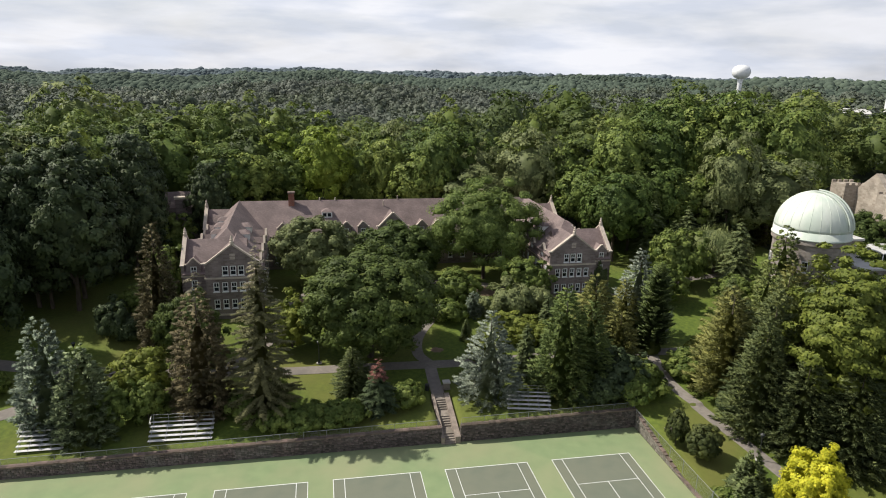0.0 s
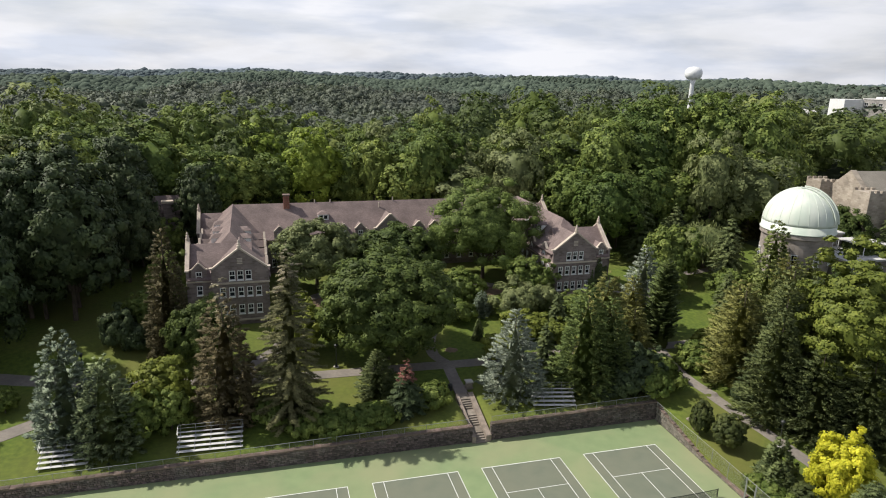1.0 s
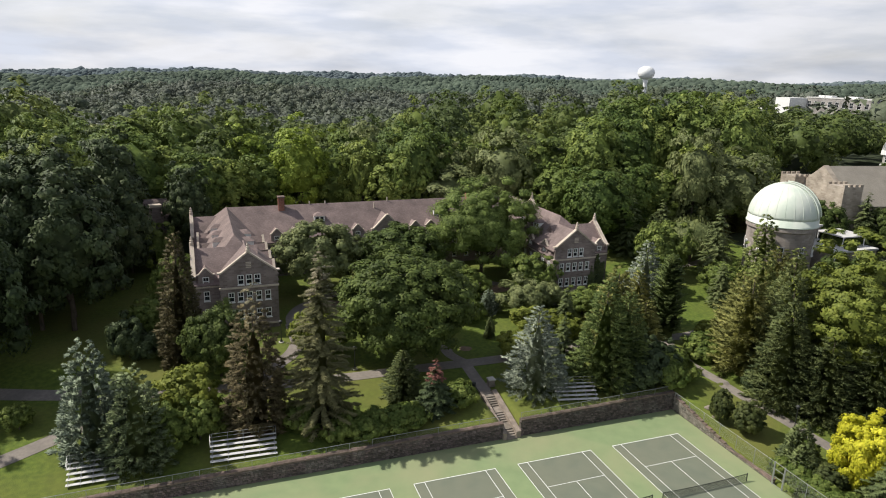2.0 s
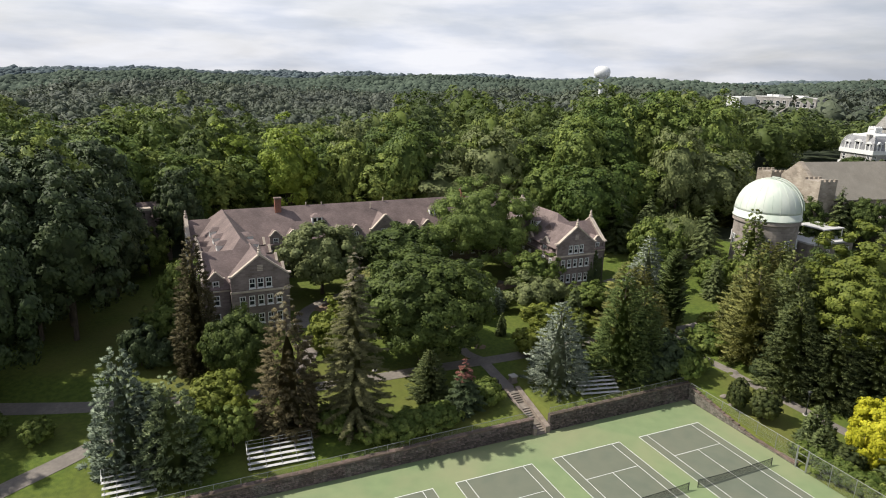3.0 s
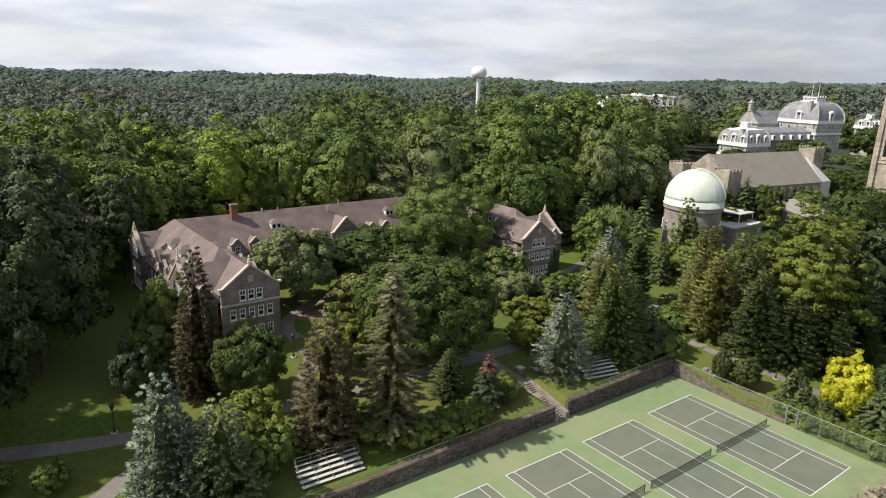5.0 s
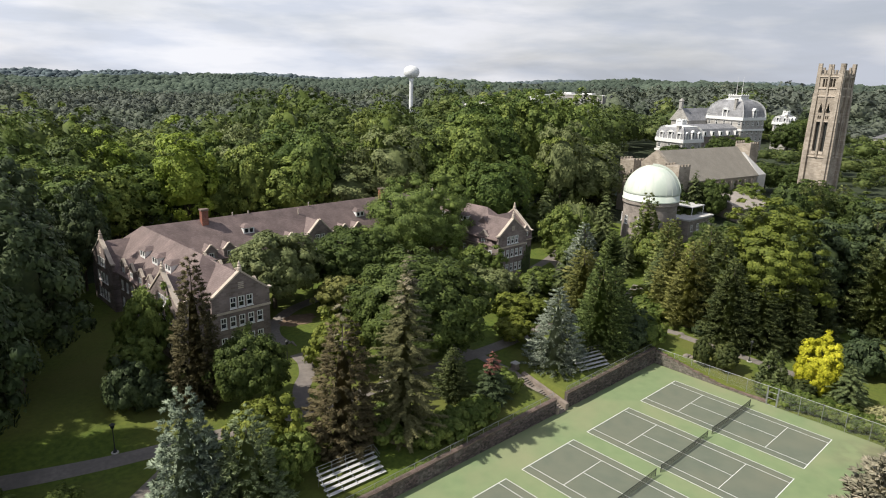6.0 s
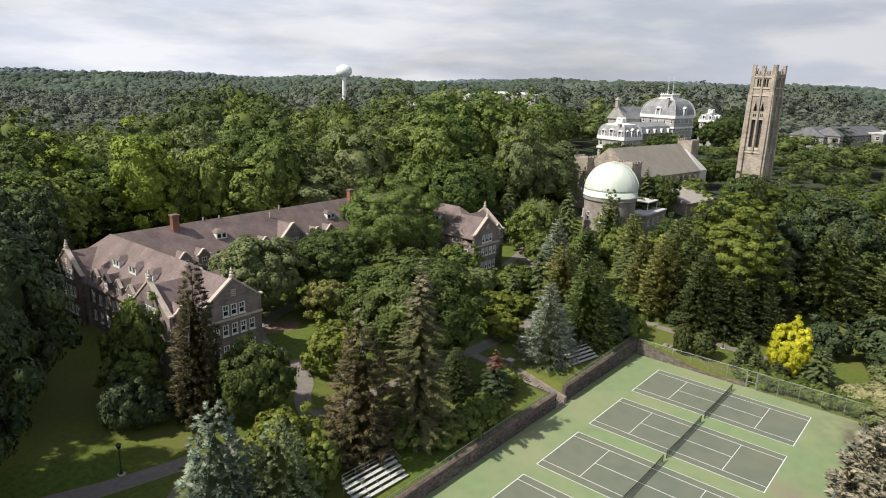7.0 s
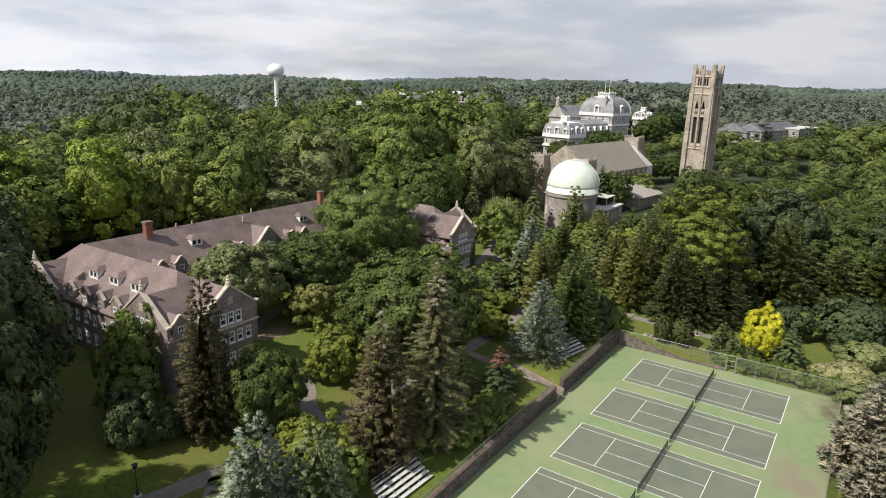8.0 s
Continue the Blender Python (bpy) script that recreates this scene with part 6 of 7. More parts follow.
T_BLUE2 = tree("blue_spruce", tufted_arrays(rg(11), 15.4, 5.9, 0.1, 400, 62, 0.36, 0.80, 0.30, tuft=0.72, hang=0.1, reach=1.3, slim=0.34), L_BLUEGREY, 14, 0.28, 0, "full silvery blue spruce with level boughs beside the bleachers", n_limbs=0, seed=11)
T_SILVER = tree("silver_spruce", tufted_arrays(rg(26), 15, 5.2, 0.2, 300, 40, 0.5, 0.52), L_SILVER, 14, 0.28, 0, "pale silvery spruce beside the court corner", n_limbs=0, seed=26)
T_SPRUCE = tree("spruce_tree", conifer_arrays(rg(12), 15, 4.0, 0.3, 25, 13, 0.48, 0.26, 0.66, 0.3), L_SPRUCE, 14, 0.26, 0, "dark green spruce on the lawn", n_limbs=0, seed=12)
T_SPRUCE2 = tree("spruce_tree", conifer_arrays(rg(13), 15, 4.8, 0.2, 22, 13, 0.56, 0.22, 0.62, 0.32), L_SPRUCE, 14, 0.26, 0, "broad dark green spruce with dense boughs", n_limbs=0, seed=13)
T_BROWN = tree("spruce_tree", tufted_arrays(rg(14), 18.2, 3.8, 0.4, 480, 54, 0.34, 0.40, 0.24, tuft=0.8, hang=0.55, reach=0.6, slim=0.36), L_BROWNISH, 17, 0.3, 0, "brownish ageing spruce with drooping boughs", n_limbs=0, seed=14,
                extra=(conifer_arrays(rg(36), 18.9, 1.0, 17.0, 6, 7, 0.30, 0.3, 0.7, 0.3, 0.0, hang=0.4, core=0), L_DEAD, "pale dying tip of the spruce"))
T_SPARSE = tree("spruce_tree", conifer_arrays(rg(15), 22, 4.4, 0.8, 40, 12, 0.35, 0.08, 0.66, 0.38, 0.08, rise=0.04, hang=0.4, core=0.22, dense=1.25), L_BARE, 21, 0.34, 0, "thin greyish half-bare spruce with dead boughs", n_limbs=0, seed=15,
                extra=(conifer_arrays(rg(35), 22.4, 1.7, 18.5, 9, 7, 0.36, 0.08, 0.9, 0.3, 0.1, rise=0.0, hang=0.35, core=0), L_DEAD, "bare pale dead top of the spruce"))
T_OLIVE = tree("cypress_tree", tufted_arrays(rg(16), 15, 3.5, 0.3, 320, 56, 0.36, 0.5, 0.40, tuft=0.9, hang=0.0, reach=0.9, slim=0.38), L_OLIVE, 14, 0.25, 0, "olive-green upright conifer on the lawn", n_limbs=0, seed=16)
T_THIN = tree("cypress_tree", tufted_arrays(rg(17), 15, 2.5, 0.3, 230, 46, 0.34, 0.5, 0.4, tuft=0.8, hang=-0.2), L_FEATHER, 14, 0.2, 0, "slender feathery light green conifer before the dome", n_limbs=0, seed=17)
T_REDTOP = tree("spruce_tree", conifer_arrays(rg(18), 7.6, 3.1, 0.1, 15, 12, 0.42, 0.16, 0.85, 0.2), L_DARK, 7, 0.16, 0, "small dark spruce with a reddish dying top", n_limbs=0, seed=18,
                extra=(conifer_arrays(rg(19), 8.2, 1.15, 5.5, 8, 10, 0.36, 0.15, 0.8, 0.3, 0, core=0), L_RED, "reddish dead top of the spruce"))
T_SHRUB = tree("shrub", crown_arrays(rg(20), 2.2, 0.1, 2.8, 28, 80, 0.17, 0.34, ragged=0.3), L_SHRUB, 1.2, 0.08, 1.5, "rounded green shrub on the lawn", "shrub", seed=20)
T_VASE = tree("shrub", crown_arrays(rg(21), 4.4, 0.2, 6.5, 46, 110, 0.22, 0.26, top=0.4, ragged=0.3), L_GREY, 3, 0.12, 3, "loose spreading grey-green shrub", "shrub", seed=21)
T_YEW = tree("yew_bush", crown_arrays(rg(22), 1.9, 0.0, 4.2, 80, 50, 0.15, 0.22, top=0.5, ragged=0.08), L_YEW, 1.5, 0.1, 1, "clipped dark evergreen bush beside the courts", "shrub", seed=22)
T_TALL = tree("shade_tree", crown_arrays(rg(23), 9, 2.5, 29, 125, 76, 0.36, 0.205, ragged=0.22), L_DARK, 14, 0.5, 8, "tall broadleaved tree at the edge of the lawn, leaves darkened for shade", seed=23)
T_PINE = tree("pine_tree", tufted_arrays(rg(24), 18, 5.3, 0.6, 380, 56, 0.42, 0.5, 0.42, tuft=1.0, hang=0.0, reach=1.1, slim=0.38), L_PINE, 17, 0.36, 0, "tall broad olive-green conifer beside the path", n_limbs=0, seed=24)
T_PALE = tree("shrub", crown_arrays(rg(25), 3.2, 0.1, 3.6, 40, 90, 0.20, 0.30, ragged=0.2), L_PALE, 1.5, 0.1, 2, "large pale variegated shrub beside the fence", "shrub", seed=25)

T_FIR = tree("fir_tree", tufted_arrays(rg(27), 17.4, 6.0, 0.2, 560, 58, 0.36, 0.66, 0.2, tuft=0.75, hang=0.2, reach=1.2, slim=0.36), L_FIR, 15, 0.3, 0, "broad dense green fir beside the bleachers", n_limbs=0, seed=27)
T_DARKSPRUCE = tree("spruce_tree", tufted_arrays(rg(28), 17.2, 5.3, 0.1, 420, 58, 0.40, 0.66, 0.32, tuft=0.9, hang=0.35, reach=1.3, slim=0.36), L_DARKSPRUCE, 15, 0.3, 0, "dark green spruce with boughs down to the ground", n_limbs=0, seed=28)
T_ARB = tree("arborvitae_tree", conifer_arrays(rg(29), 15.4, 3.3, 0.1, 40, 14, 0.46, 0.35, 0.5, 0.22, 0.0, rise=1.15, hang=-0.25, core=0.6, foot=0.3), L_ARB, 15, 0.25, 0, "narrow dense dark green arborvitae", n_limbs=0, seed=29)
T_TUFT = tree("spruce_tree", tufted_arrays(rg(30), 15.5, 4.6, 0.2, 380, 64, 0.31, 0.52, tuft=0.85, reach=0.6, slim=0.42), L_GREYSPRUCE, 13, 0.25, 0, "full grey-green spruce with tufted boughs", n_limbs=0, seed=30)
T_CONE = tree("spruce_tree", tufted_arrays(rg(31), 6.2, 2.5, 0.0, 120, 34, 0.36, 0.55), L_SPRUCE, 5, 0.12, 0, "small dense dark conical spruce", n_limbs=0, seed=31)
T_DARKBUSH = tree("shrub", crown_arrays(rg(32), 2.9, 0.0, 4.6, 70, 70, 0.19, 0.25, ragged=0.2), L_DARK, 2, 0.12, 2, "large dark rounded evergreen shrub", "shrub", seed=32)
T_OLIVEBUSH = tree("small_tree", crown_arrays(rg(33), 4.4, 0.6, 7.0, 80, 70, 0.20, 0.2, top=0.4, ragged=0.3), L_OLIVE, 4, 0.18, 4, "small olive-toned tree in the court", seed=33)
T_BRIGHT = tree("small_tree", crown_arrays(rg(34), 5.0, 0.8, 13, 100, 70, 0.23, 0.2, ragged=0.25), L_BRIGHT, 6, 0.22, 4, "bright green upright tree before the observatory", seed=34)
T_DARKBROWN = tree("spruce_tree", tufted_arrays(rg(37), 18.2, 3.9, 0.4, 440, 54, 0.36, 0.55, 0.26, tuft=0.85, hang=0.5, reach=0.9, slim=0.36), L_DARKBROWN, 17, 0.3, 0, "dark brownish spruce close to the hall", n_limbs=0, seed=37)

MADE = [
    # lawn behind the courts
    (T_BLUE, -65.1, 14.2, 40, 1.02, 1.0), (T_TUFT, -59.9, 11.4, 80, 1.0, 0.86), (T_YSMALL, -54.6, 18.4, 10, 0.95, 1.05), (T_SMALL, -53.0, 14.4, 90, 0.6, 0.7), (T_SMALL, -56.4, 13.4, 30, 0.6, 0.75), (T_SPRUCE2, -62.5, 20.0, 30, 0.8, 0.5),
    (T_BROWN, -45.8, 14.6, 0, 1.22, 1.02), (T_SPARSE, -37.6, 12.8, 30, 1.15, 1.06), (T_REDTOP, -21.8, 12.0, 0, 1.08, 0.92), (T_DARKSPRUCE, -25.2, 16.6, 130, 0.6, 0.46),
    (T_MAPLE, -21.6, 28.4, 0, 1.16, 0.98), (T_BLUE2, -5.4, 13.2, 20, 0.98, 0.92), (T_SHRUB, -17.6, 13.4, 0, 1.15, 1.1), (T_SHRUB, -37.0, 16.2, 0, 1.3, 1.2), (T_SHRUB, -40.2, 13.4, 70, 1.2, 1.3),
    (T_YSMALL, -34.4, 33.0, 50, 1.0, 1.1), (T_YSMALL, -3.2, 23.6, 0, 0.78, 0.62), (T_YSMALL, 4.4, 32.0, 130, 0.95, 0.62), (T_YSMALL, 9.0, 29.0, 70, 0.8, 0.6), (T_CONE, -4.6, 32.2, 20, 0.42, 0.66),
    (T_FIR, 5.6, 12.4, 0, 1.0, 1.0), (T_FIR, 9.6, 12.4, 110, 0.86, 0.86), (T_SPRUCE, 1.6, 17.6, 120, 0.62, 0.62), (T_SPRUCE, 9.6, 30.6, 0, 0.62, 0.58), (T_OLIVE, 14.6, 22.5, 0, 1.3, 1.02), (T_OLIVE, 17.2, 18.0, 60, 1.05, 0.72),
    (T_DARKBUSH, 10.8, 9.8, 0, 0.95, 0.9), (T_DARKBUSH, 14.4, 10.4, 70, 1.15, 1.1), (T_DARKBUSH, 13.0, 14.0, 160, 1.2, 1.4), (T_SHRUB, 17.0, 10.6, 0, 1.7, 1.6), (T_SHRUB, 15.8, 8.2, 40, 1.2, 1.4), (T_DARKBUSH, 17.4, 14.0, 40, 1.0, 1.0), (T_SHRUB, 19.4, 12.6, 90, 1.2, 1.2), (T_DARKBUSH, 7.6, 9.4, 10, 0.55, 0.5),
    # court of the hall
    (T_LOCUST, 5.6, 60.5, 0, 1.0, 1.0), (T_MAPLE2, -13.6, 58.8, 30, 1.06, 0.88), (T_GREY, -30.4, 59.6, 0, 1.06, 1.02), (T_SMALL, -3.3, 46.5, 0, 0.95, 0.82), (T_SMALL, -9.0, 49.0, 0, 0.6, 0.4), (T_VASE, 5.0, 38, 0, 1.1, 1.0), (T_SMALL, 11.5, 46.5, 60, 1.1, 1.05), (T_VASE, 11.0, 40.0, 70, 0.8, 0.8),
    (T_SMALL, 17.0, 36.5, 130, 0.9, 0.65), (T_SMALL, 21.5, 37.0, 200, 0.8, 0.55), (T_BLUE, -1.3, 40.4, 60, 0.5, 0.30), (T_SHRUB, -6.4, 39.5, 0, 1.5, 1.3), (T_OLIVEBUSH, -22.4, 49.6, 0, 1.0, 1.0),
    # west side of the hall
    (T_DARKBROWN, -55.4, 34.9, 90, 0.98, 1.20), (T_MAPLE2, -50.0, 30.4, 60, 0.60, 0.74), (T_SMALL, -56.6, 49.2, 50, 0.85, 1.45), (T_SMALL, -60.2, 43.6, 110, 0.75, 0.85), (T_DARKBUSH, -63.4, 38.4, 0, 1.0, 1.4), (T_DARKBUSH, -60.4, 37.6, 60, 0.9, 0.9),
    (T_SMALL, -80.5, 25.0, 0, 0.5, 0.42), (T_SMALL, -75.0, 22.5, 0, 0.42, 0.42), (T_SMALL, -61.8, 80.5, 0, 0.95, 1.25),
    # tall trees beyond x = -90 are unseen, added to shade the lawn
    (T_TALL, -73, 51, 0, 0.9, 1.0), (T_TALL, -78.0, 52.6, 90, 0.74, 0.95), (T_TALL, -81.6, 34.4, 140, 0.76, 0.95), (T_TALL, -88.0, 36.6, 10, 0.74, 0.95), (T_TALL, -80, 66, 140, 0.9, 1.0), (T_TALL, -90, 66, 10, 0.9, 1.0), (T_TALL, -67.5, 70, 10, 0.62, 0.75), (T_TALL, -66.5, 80, 70, 0.55, 0.42), (T_TALL, -69, 76, 70, 0.8, 1.0), (T_TALL, -71, 84, 70, 0.8, 1.0), (T_TALL, -55.0, 88, 170, 0.55, 0.75), (T_TALL, -98, 48, 70, 0.9, 1.0), (T_TALL, -112, 54, 70, 1.0, 1.0), (T_TALL, -104, 62, 70, 1.0, 1.0), (T_TALL, -92, 36, 10, 0.8, 0.9), (T_TALL, -97, 22, 10, 0.8, 0.8), (T_TALL, -103, 14, 90, 0.8, 0.8), (T_TALL, -101, 33, 10, 0.8, 0.95), (T_TALL, -80.5, 53.5, 30, 0.8, 0.95), (T_TALL, -92, 51, 60, 0.9, 1.0), (T_TALL, -98, 40, 200, 1.0, 1.0), (T_TALL, -76, 66, 240, 0.9, 1.05), (T_TALL, -96, 56, 240, 0.9, 1.05), (T_TALL, -86, 56, 10, 1.0, 1.0), (T_TALL, -104, 52, 10, 1.0, 1.0), (T_TALL, -108, 45, 70, 1.0, 1.0), (T_TALL, -74, 57.5, 33, 0.9, 0.95),
    # east lawn
    (T_BLUE2, 26.9, 31.4, 10, 1.05, 1.08), (T_ARB, 26.4, 24.0, 0, 1.0, 1.0), (T_OLIVE, 22.2, 27.0, 90, 0.9, 0.85), (T_SPRUCE2, 20.2, 31.0, 90, 0.7, 0.7), (T_SMALL, 38.3, 42.1, 0, 0.95, 0.95), (T_SMALL, 45.9, 50, 90, 1.3, 1.5),
    (T_OLIVE, 29.6, 8.4, 20, 1.35, 1.16), (T_OLIVE, 33.4, 14.2, 20, 1.2, 1.05), (T_DARKSPRUCE, 29.6, 0.4, 60, 1.0, 0.98), (T_DARKSPRUCE, 33.4, 4.2, 20, 1.05, 1.1), (T_DARKSPRUCE, 32.6, -4.4, 100, 0.95, 0.8), (T_DARKSPRUCE, 37.4, -8.0, 10, 1.0, 0.85), (T_DARKBUSH, 28.4, 4.6, 30, 0.6, 0.55), (T_PINE, 39.5, 10.0, 60, 1.0, 1.05),
    (T_BIGYEL, 41.6, -1.0, 0, 1.02, 1.06), (T_SHRUB, 27.6, 14.5, 0, 1.3, 1.1), (T_SHRUB, 30.0, 18.2, 50, 1.2, 1.1), (T_YSMALL, 34.0, 20.0, 50, 0.7, 0.5), (T_SPRUCE2, 45, 11, 0, 1.1, 1.05),
    (T_THIN, 58.4, 34.8, 0, 1.6, 1.2), (T_THIN, 46.0, 22.4, 40, 1.55, 1.06), (T_SMALL, 55, 31, 40, 0.9, 1.1), (T_THIN, 63, 30, 90, 1.4, 0.8), (T_WILLOW, 58.5, 56, 0, 1.05, 0.98), (T_SPRUCE, 56.4, 45.5, 0, 1.1, 1.0), (T_SMALL, 51.5, 37.5, 0, 0.9, 0.8), (T_SPRUCE, 56, 64.5, 0, 1.0, 0.9), (T_SPRUCE, 51, 61.5, 60, 0.95, 0.75), (T_SPRUCE2, 47.5, 66, 10, 1.0, 1.0), (T_SPRUCE, 47, 33, 40, 0.7, 0.62), (T_OLIVE, 54, 26.5, 0, 1.2, 0.95), (T_BRIGHT, 52.5, 18.0, 40, 0.9, 0.75), (T_SMALL, 69, 23.5, 0, 1.2, 0.85), (T_SPRUCE2, 40.6, 20.4, 0, 0.8, 0.7),
    (T_YEW, 16.8, -1.3, 0, 0.80, 1.22), (T_YEW, 18.8, -4.4, 50, 1.2, 1.15), (T_CONE, 20.6, -11.4, 0, 1.0, 1.0), (T_GOLD, 24.1, -17.2, 0, 1.06, 1.22), (T_CONE, 18.9, -13.6, 0, 0.95, 0.72), (T_SPRUCE2, 23.4, -22.0, 0, 0.72, 0.46), (T_YEW, 20.4, -16.4, 0, 1.1, 0.8),
    (T_GOLD, 126.5, 117.5, 50, 1.4, 2.0), (T_OLIVE, 80, 72, 50, 1.2, 0.95), (T_OLIVE, 85, 71, 150, 1.2, 1.0), (T_OLIVE, 90, 70, 250, 1.2, 0.95), (T_THIN, 95, 71, 250, 1.6, 0.9), (T_SPRUCE2, 72, 71, 250, 1.2, 1.1), (T_MAPLE2, 101.5, 39.3, 50, 0.62, 0.8), (T_TALL, 352, 37, 0, 1.0, 0.5), (T_TALL, 338, 86, 0, 1.0, 0.8), (T_TALL, 326, 88, 50, 0.9, 0.82), (T_MAPLE2, 310, 86, 50, 1.1, 1.2), (T_MAPLE2, 290, 86, 50, 1.1, 1.1), (T_MAPLE2, 88, 48, 0, 0.8, 0.85), (T_SPRUCE, 95.5, 41.5, 0, 0.9, 1.0), (T_MAPLE2, 84, 38, 30, 0.55, 0.6),
    # south of the courts
    (T_SILVER, -8.5, -35.0, 30, 1.2, 0.74), (T_SILVER, -14, -37.0, 130, 1.1, 0.64), (T_SILVER, -1.0, -36.5, 230, 1.1, 0.78), (T_SPRUCE2, 6, -36, 10, 0.9, 0.65), (T_VASE, 12, -33.5, 10, 0.85, 0.6), (T_PALE, 20.6, -28.5, 60, 0.9, 0.85), (T_PALE, 23.5, -31.5, 160, 1.0, 0.9), (T_PALE, 18.8, -32.5, 200, 0.9, 0.8), (T_VASE, 30.5, -34.0, 90, 1.1, 0.75),
    # lawn east of the courts
    (T_DARKBUSH, 38.2, -20.0, 0, 1.4, 1.5), (T_DARKBUSH, 41.0, -31.0, 50, 2.1, 2.0), (T_DARKBUSH, 46.0, -35.0, 90, 1.7, 1.6), (T_PINE, 61, -15.5, 0, 1.3, 1.18), (T_PINE, 66, -26, 80, 1.2, 0.78), (T_TALL, 74, -14, 0, 0.9, 0.85), (T_PINE, 72, -34, 30, 1.2, 0.9), (T_TALL, 60, -4, 120, 0.85, 0.72), (T_MAPLE2, 72, -4, 120, 0.95, 1.2), (T_PINE, 52, 11, 120, 1.0, 0.9), (T_DARKSPRUCE, 47, -9, 120, 0.9, 0.9), (T_BIGYEL, 66, 6, 200, 0.8, 0.75), (T_TALL, 78, -36, 20, 0.9, 0.75), (T_MAPLE2, 62, 16, 20, 0.8, 0.9), (T_PINE, 56, -42, 20, 1.1, 0.9), (T_TALL, 66, -44, 20, 0.9, 0.7),
    (T_MAPLE2, 158, 80, 0, 0.8, 0.85), (T_MAPLE2, 168, 87, 90, 0.85, 0.85), (T_MAPLE2, 174, 78, 40, 0.8, 0.8), (T_MAPLE2, 205, 84, 40, 0.9, 0.9), (T_SMALL, 150, 72, 90, 1.2, 1.2), (T_MAPLE2, 178, 82, 90, 0.75, 0.6), (T_SMALL, 232, 88, 0, 1.6, 1.4), (T_SMALL, 124, 38, 0, 1.1, 1.0), (T_MAPLE2, 160, 46, 10, 0.7, 0.7), (T_MAPLE2, 166, 38, 10, 0.8, 0.7),
]
for k, (t, x, y, turn, s, sz) in enumerate(MADE):
    place(t, x, y, turn + k * 7, s, sz)
for k in range(7):
    place(T_SHRUB, -36.0 + 1.75 * k + (k % 3) * 0.2, 9.6 + (k % 2) * 0.8, k * 41, 0.9 + 0.12 * (k % 3), 0.95 + 0.1 * (k % 2), "loose green shrub in the row above the wall")
for k in range(12):
    place(T_SHRUB, 17.3 + (k % 2) * 0.7, -12.5 - 1.6 * k, k * 37, 0.8 + 0.12 * (k % 3), 0.72 + 0.15 * (k % 2), "low green shrub along the fence")

# ---- woods ----
FOREST = [tree("woodland_tree", crown_arrays(rg(40 + k), 8.4 + 0.8 * (k % 3), 2.5, 24 + 1.6 * (k % 4), 105, 66, 0.38, 0.185, ragged=0.17, core="deep", top=0.42 + 0.05 * (k % 3), form=0.68), (L_FOREST, L_MAPLE, L_FOREST, L_SHRUB, L_FOREST, L_GREY, L_FOREST)[k], 15, 0.45, 5, "tall green broadleaved tree in the woods", seed=40 + k) for k in range(7)]
FOREST_BRIGHT = tree("woodland_tree", crown_arrays(rg(50), 8.0, 5, 28, 110, 90, 0.33, 0.19, ragged=0.24, core="deep", form=0.6), L_BRIGHT, 15, 0.4, 5, "tall bright green tree standing out of the woods", seed=50)


def is_wood(x, y):
    """Where the woods stand."""
    if (338 < x < 402 and 236 < y < 322) or math.hypot(x - 352, y - 362) < 36 or (376 < x < 424 and 250 < y < 330) or math.hypot(x - 126, y - 117) < 8 or abs(x - 82) < 17 and abs(y - 118 + 0.3 * x) < 16 and y < 112 or math.hypot(x + 62.5, y - 92) < 8 or math.hypot(x + 27.2, (y - 104) * 0.7) < 8.5:
        return False
    if y > 95 - 0.10 * (x + 10) and x < 70:
        return True
    if x < -68 and y > 68 + 0.5 * (x + 68) and y > 30:
        return True
    if 36 <= x < 90 and y > 68:
        return True
    if 88 <= x < 185 and y > 80 + 0.42 * (x - 90):
        return True
    if x >= 185 and y > 128:
        return True
    if 72 < x < 132 and -60 < y < 22:
        return True
    if 132 <= x < 330 and -80 < y < (4 if x < 168 else 26):
        return True
    if 172 < x < 330 and 25 < y < 76:
        return True
    if x >= 330 and not (336 < x < 424 and 8 < y < 72) and not (350 < x < 430 and 215 < y < 300):
        return True
    return False


def scatter(step, lo, hi, seed, test, west=-29, rows=1.0):
    """Jittered places inside the view's fan between two distances from the walk's middle."""
    rng = np.random.default_rng(seed)
    pts = []
    n = int(hi / step) + 1
    for i in range(-n, n + 1):
        for j in range(-n, int(n * rows) + 1):
            x, y = -60 + (i + 0.5 * (j % 2)) * step + rng.uniform(-0.3, 0.3) * step, -50 + j * step * 0.87 + rng.uniform(-0.3, 0.3) * step
            d = math.hypot(x + 60, y + 50)
            az = math.degrees(math.atan2(x + 60, y + 50))
            if lo <= d < hi and west < az < 96 and test(x, y):
                pts.append((x, y, rng.uniform(), rng.uniform(), rng.uniform()))
    return pts


def low_part(x, y):
    """How high the woods stand there: lower on the campus to the east."""
    if 215 < x < 345 and 140 < y < 300:
        return 0.78
    if 110 < x < 240 and 170 < y < 340:
        return 0.80
    if 255 < x < 372 and -15 < y < 80:
        return 0.33
    if x > 70 and y < 24:
        return 0.66
    if 150 < x < 330 and 20 < y < 80:
        return 0.45
    if x > 330 and y < 130:
        return 0.6
    if 130 < x < 262 and 90 < y < 215:
        return 0.88
    return 1.0


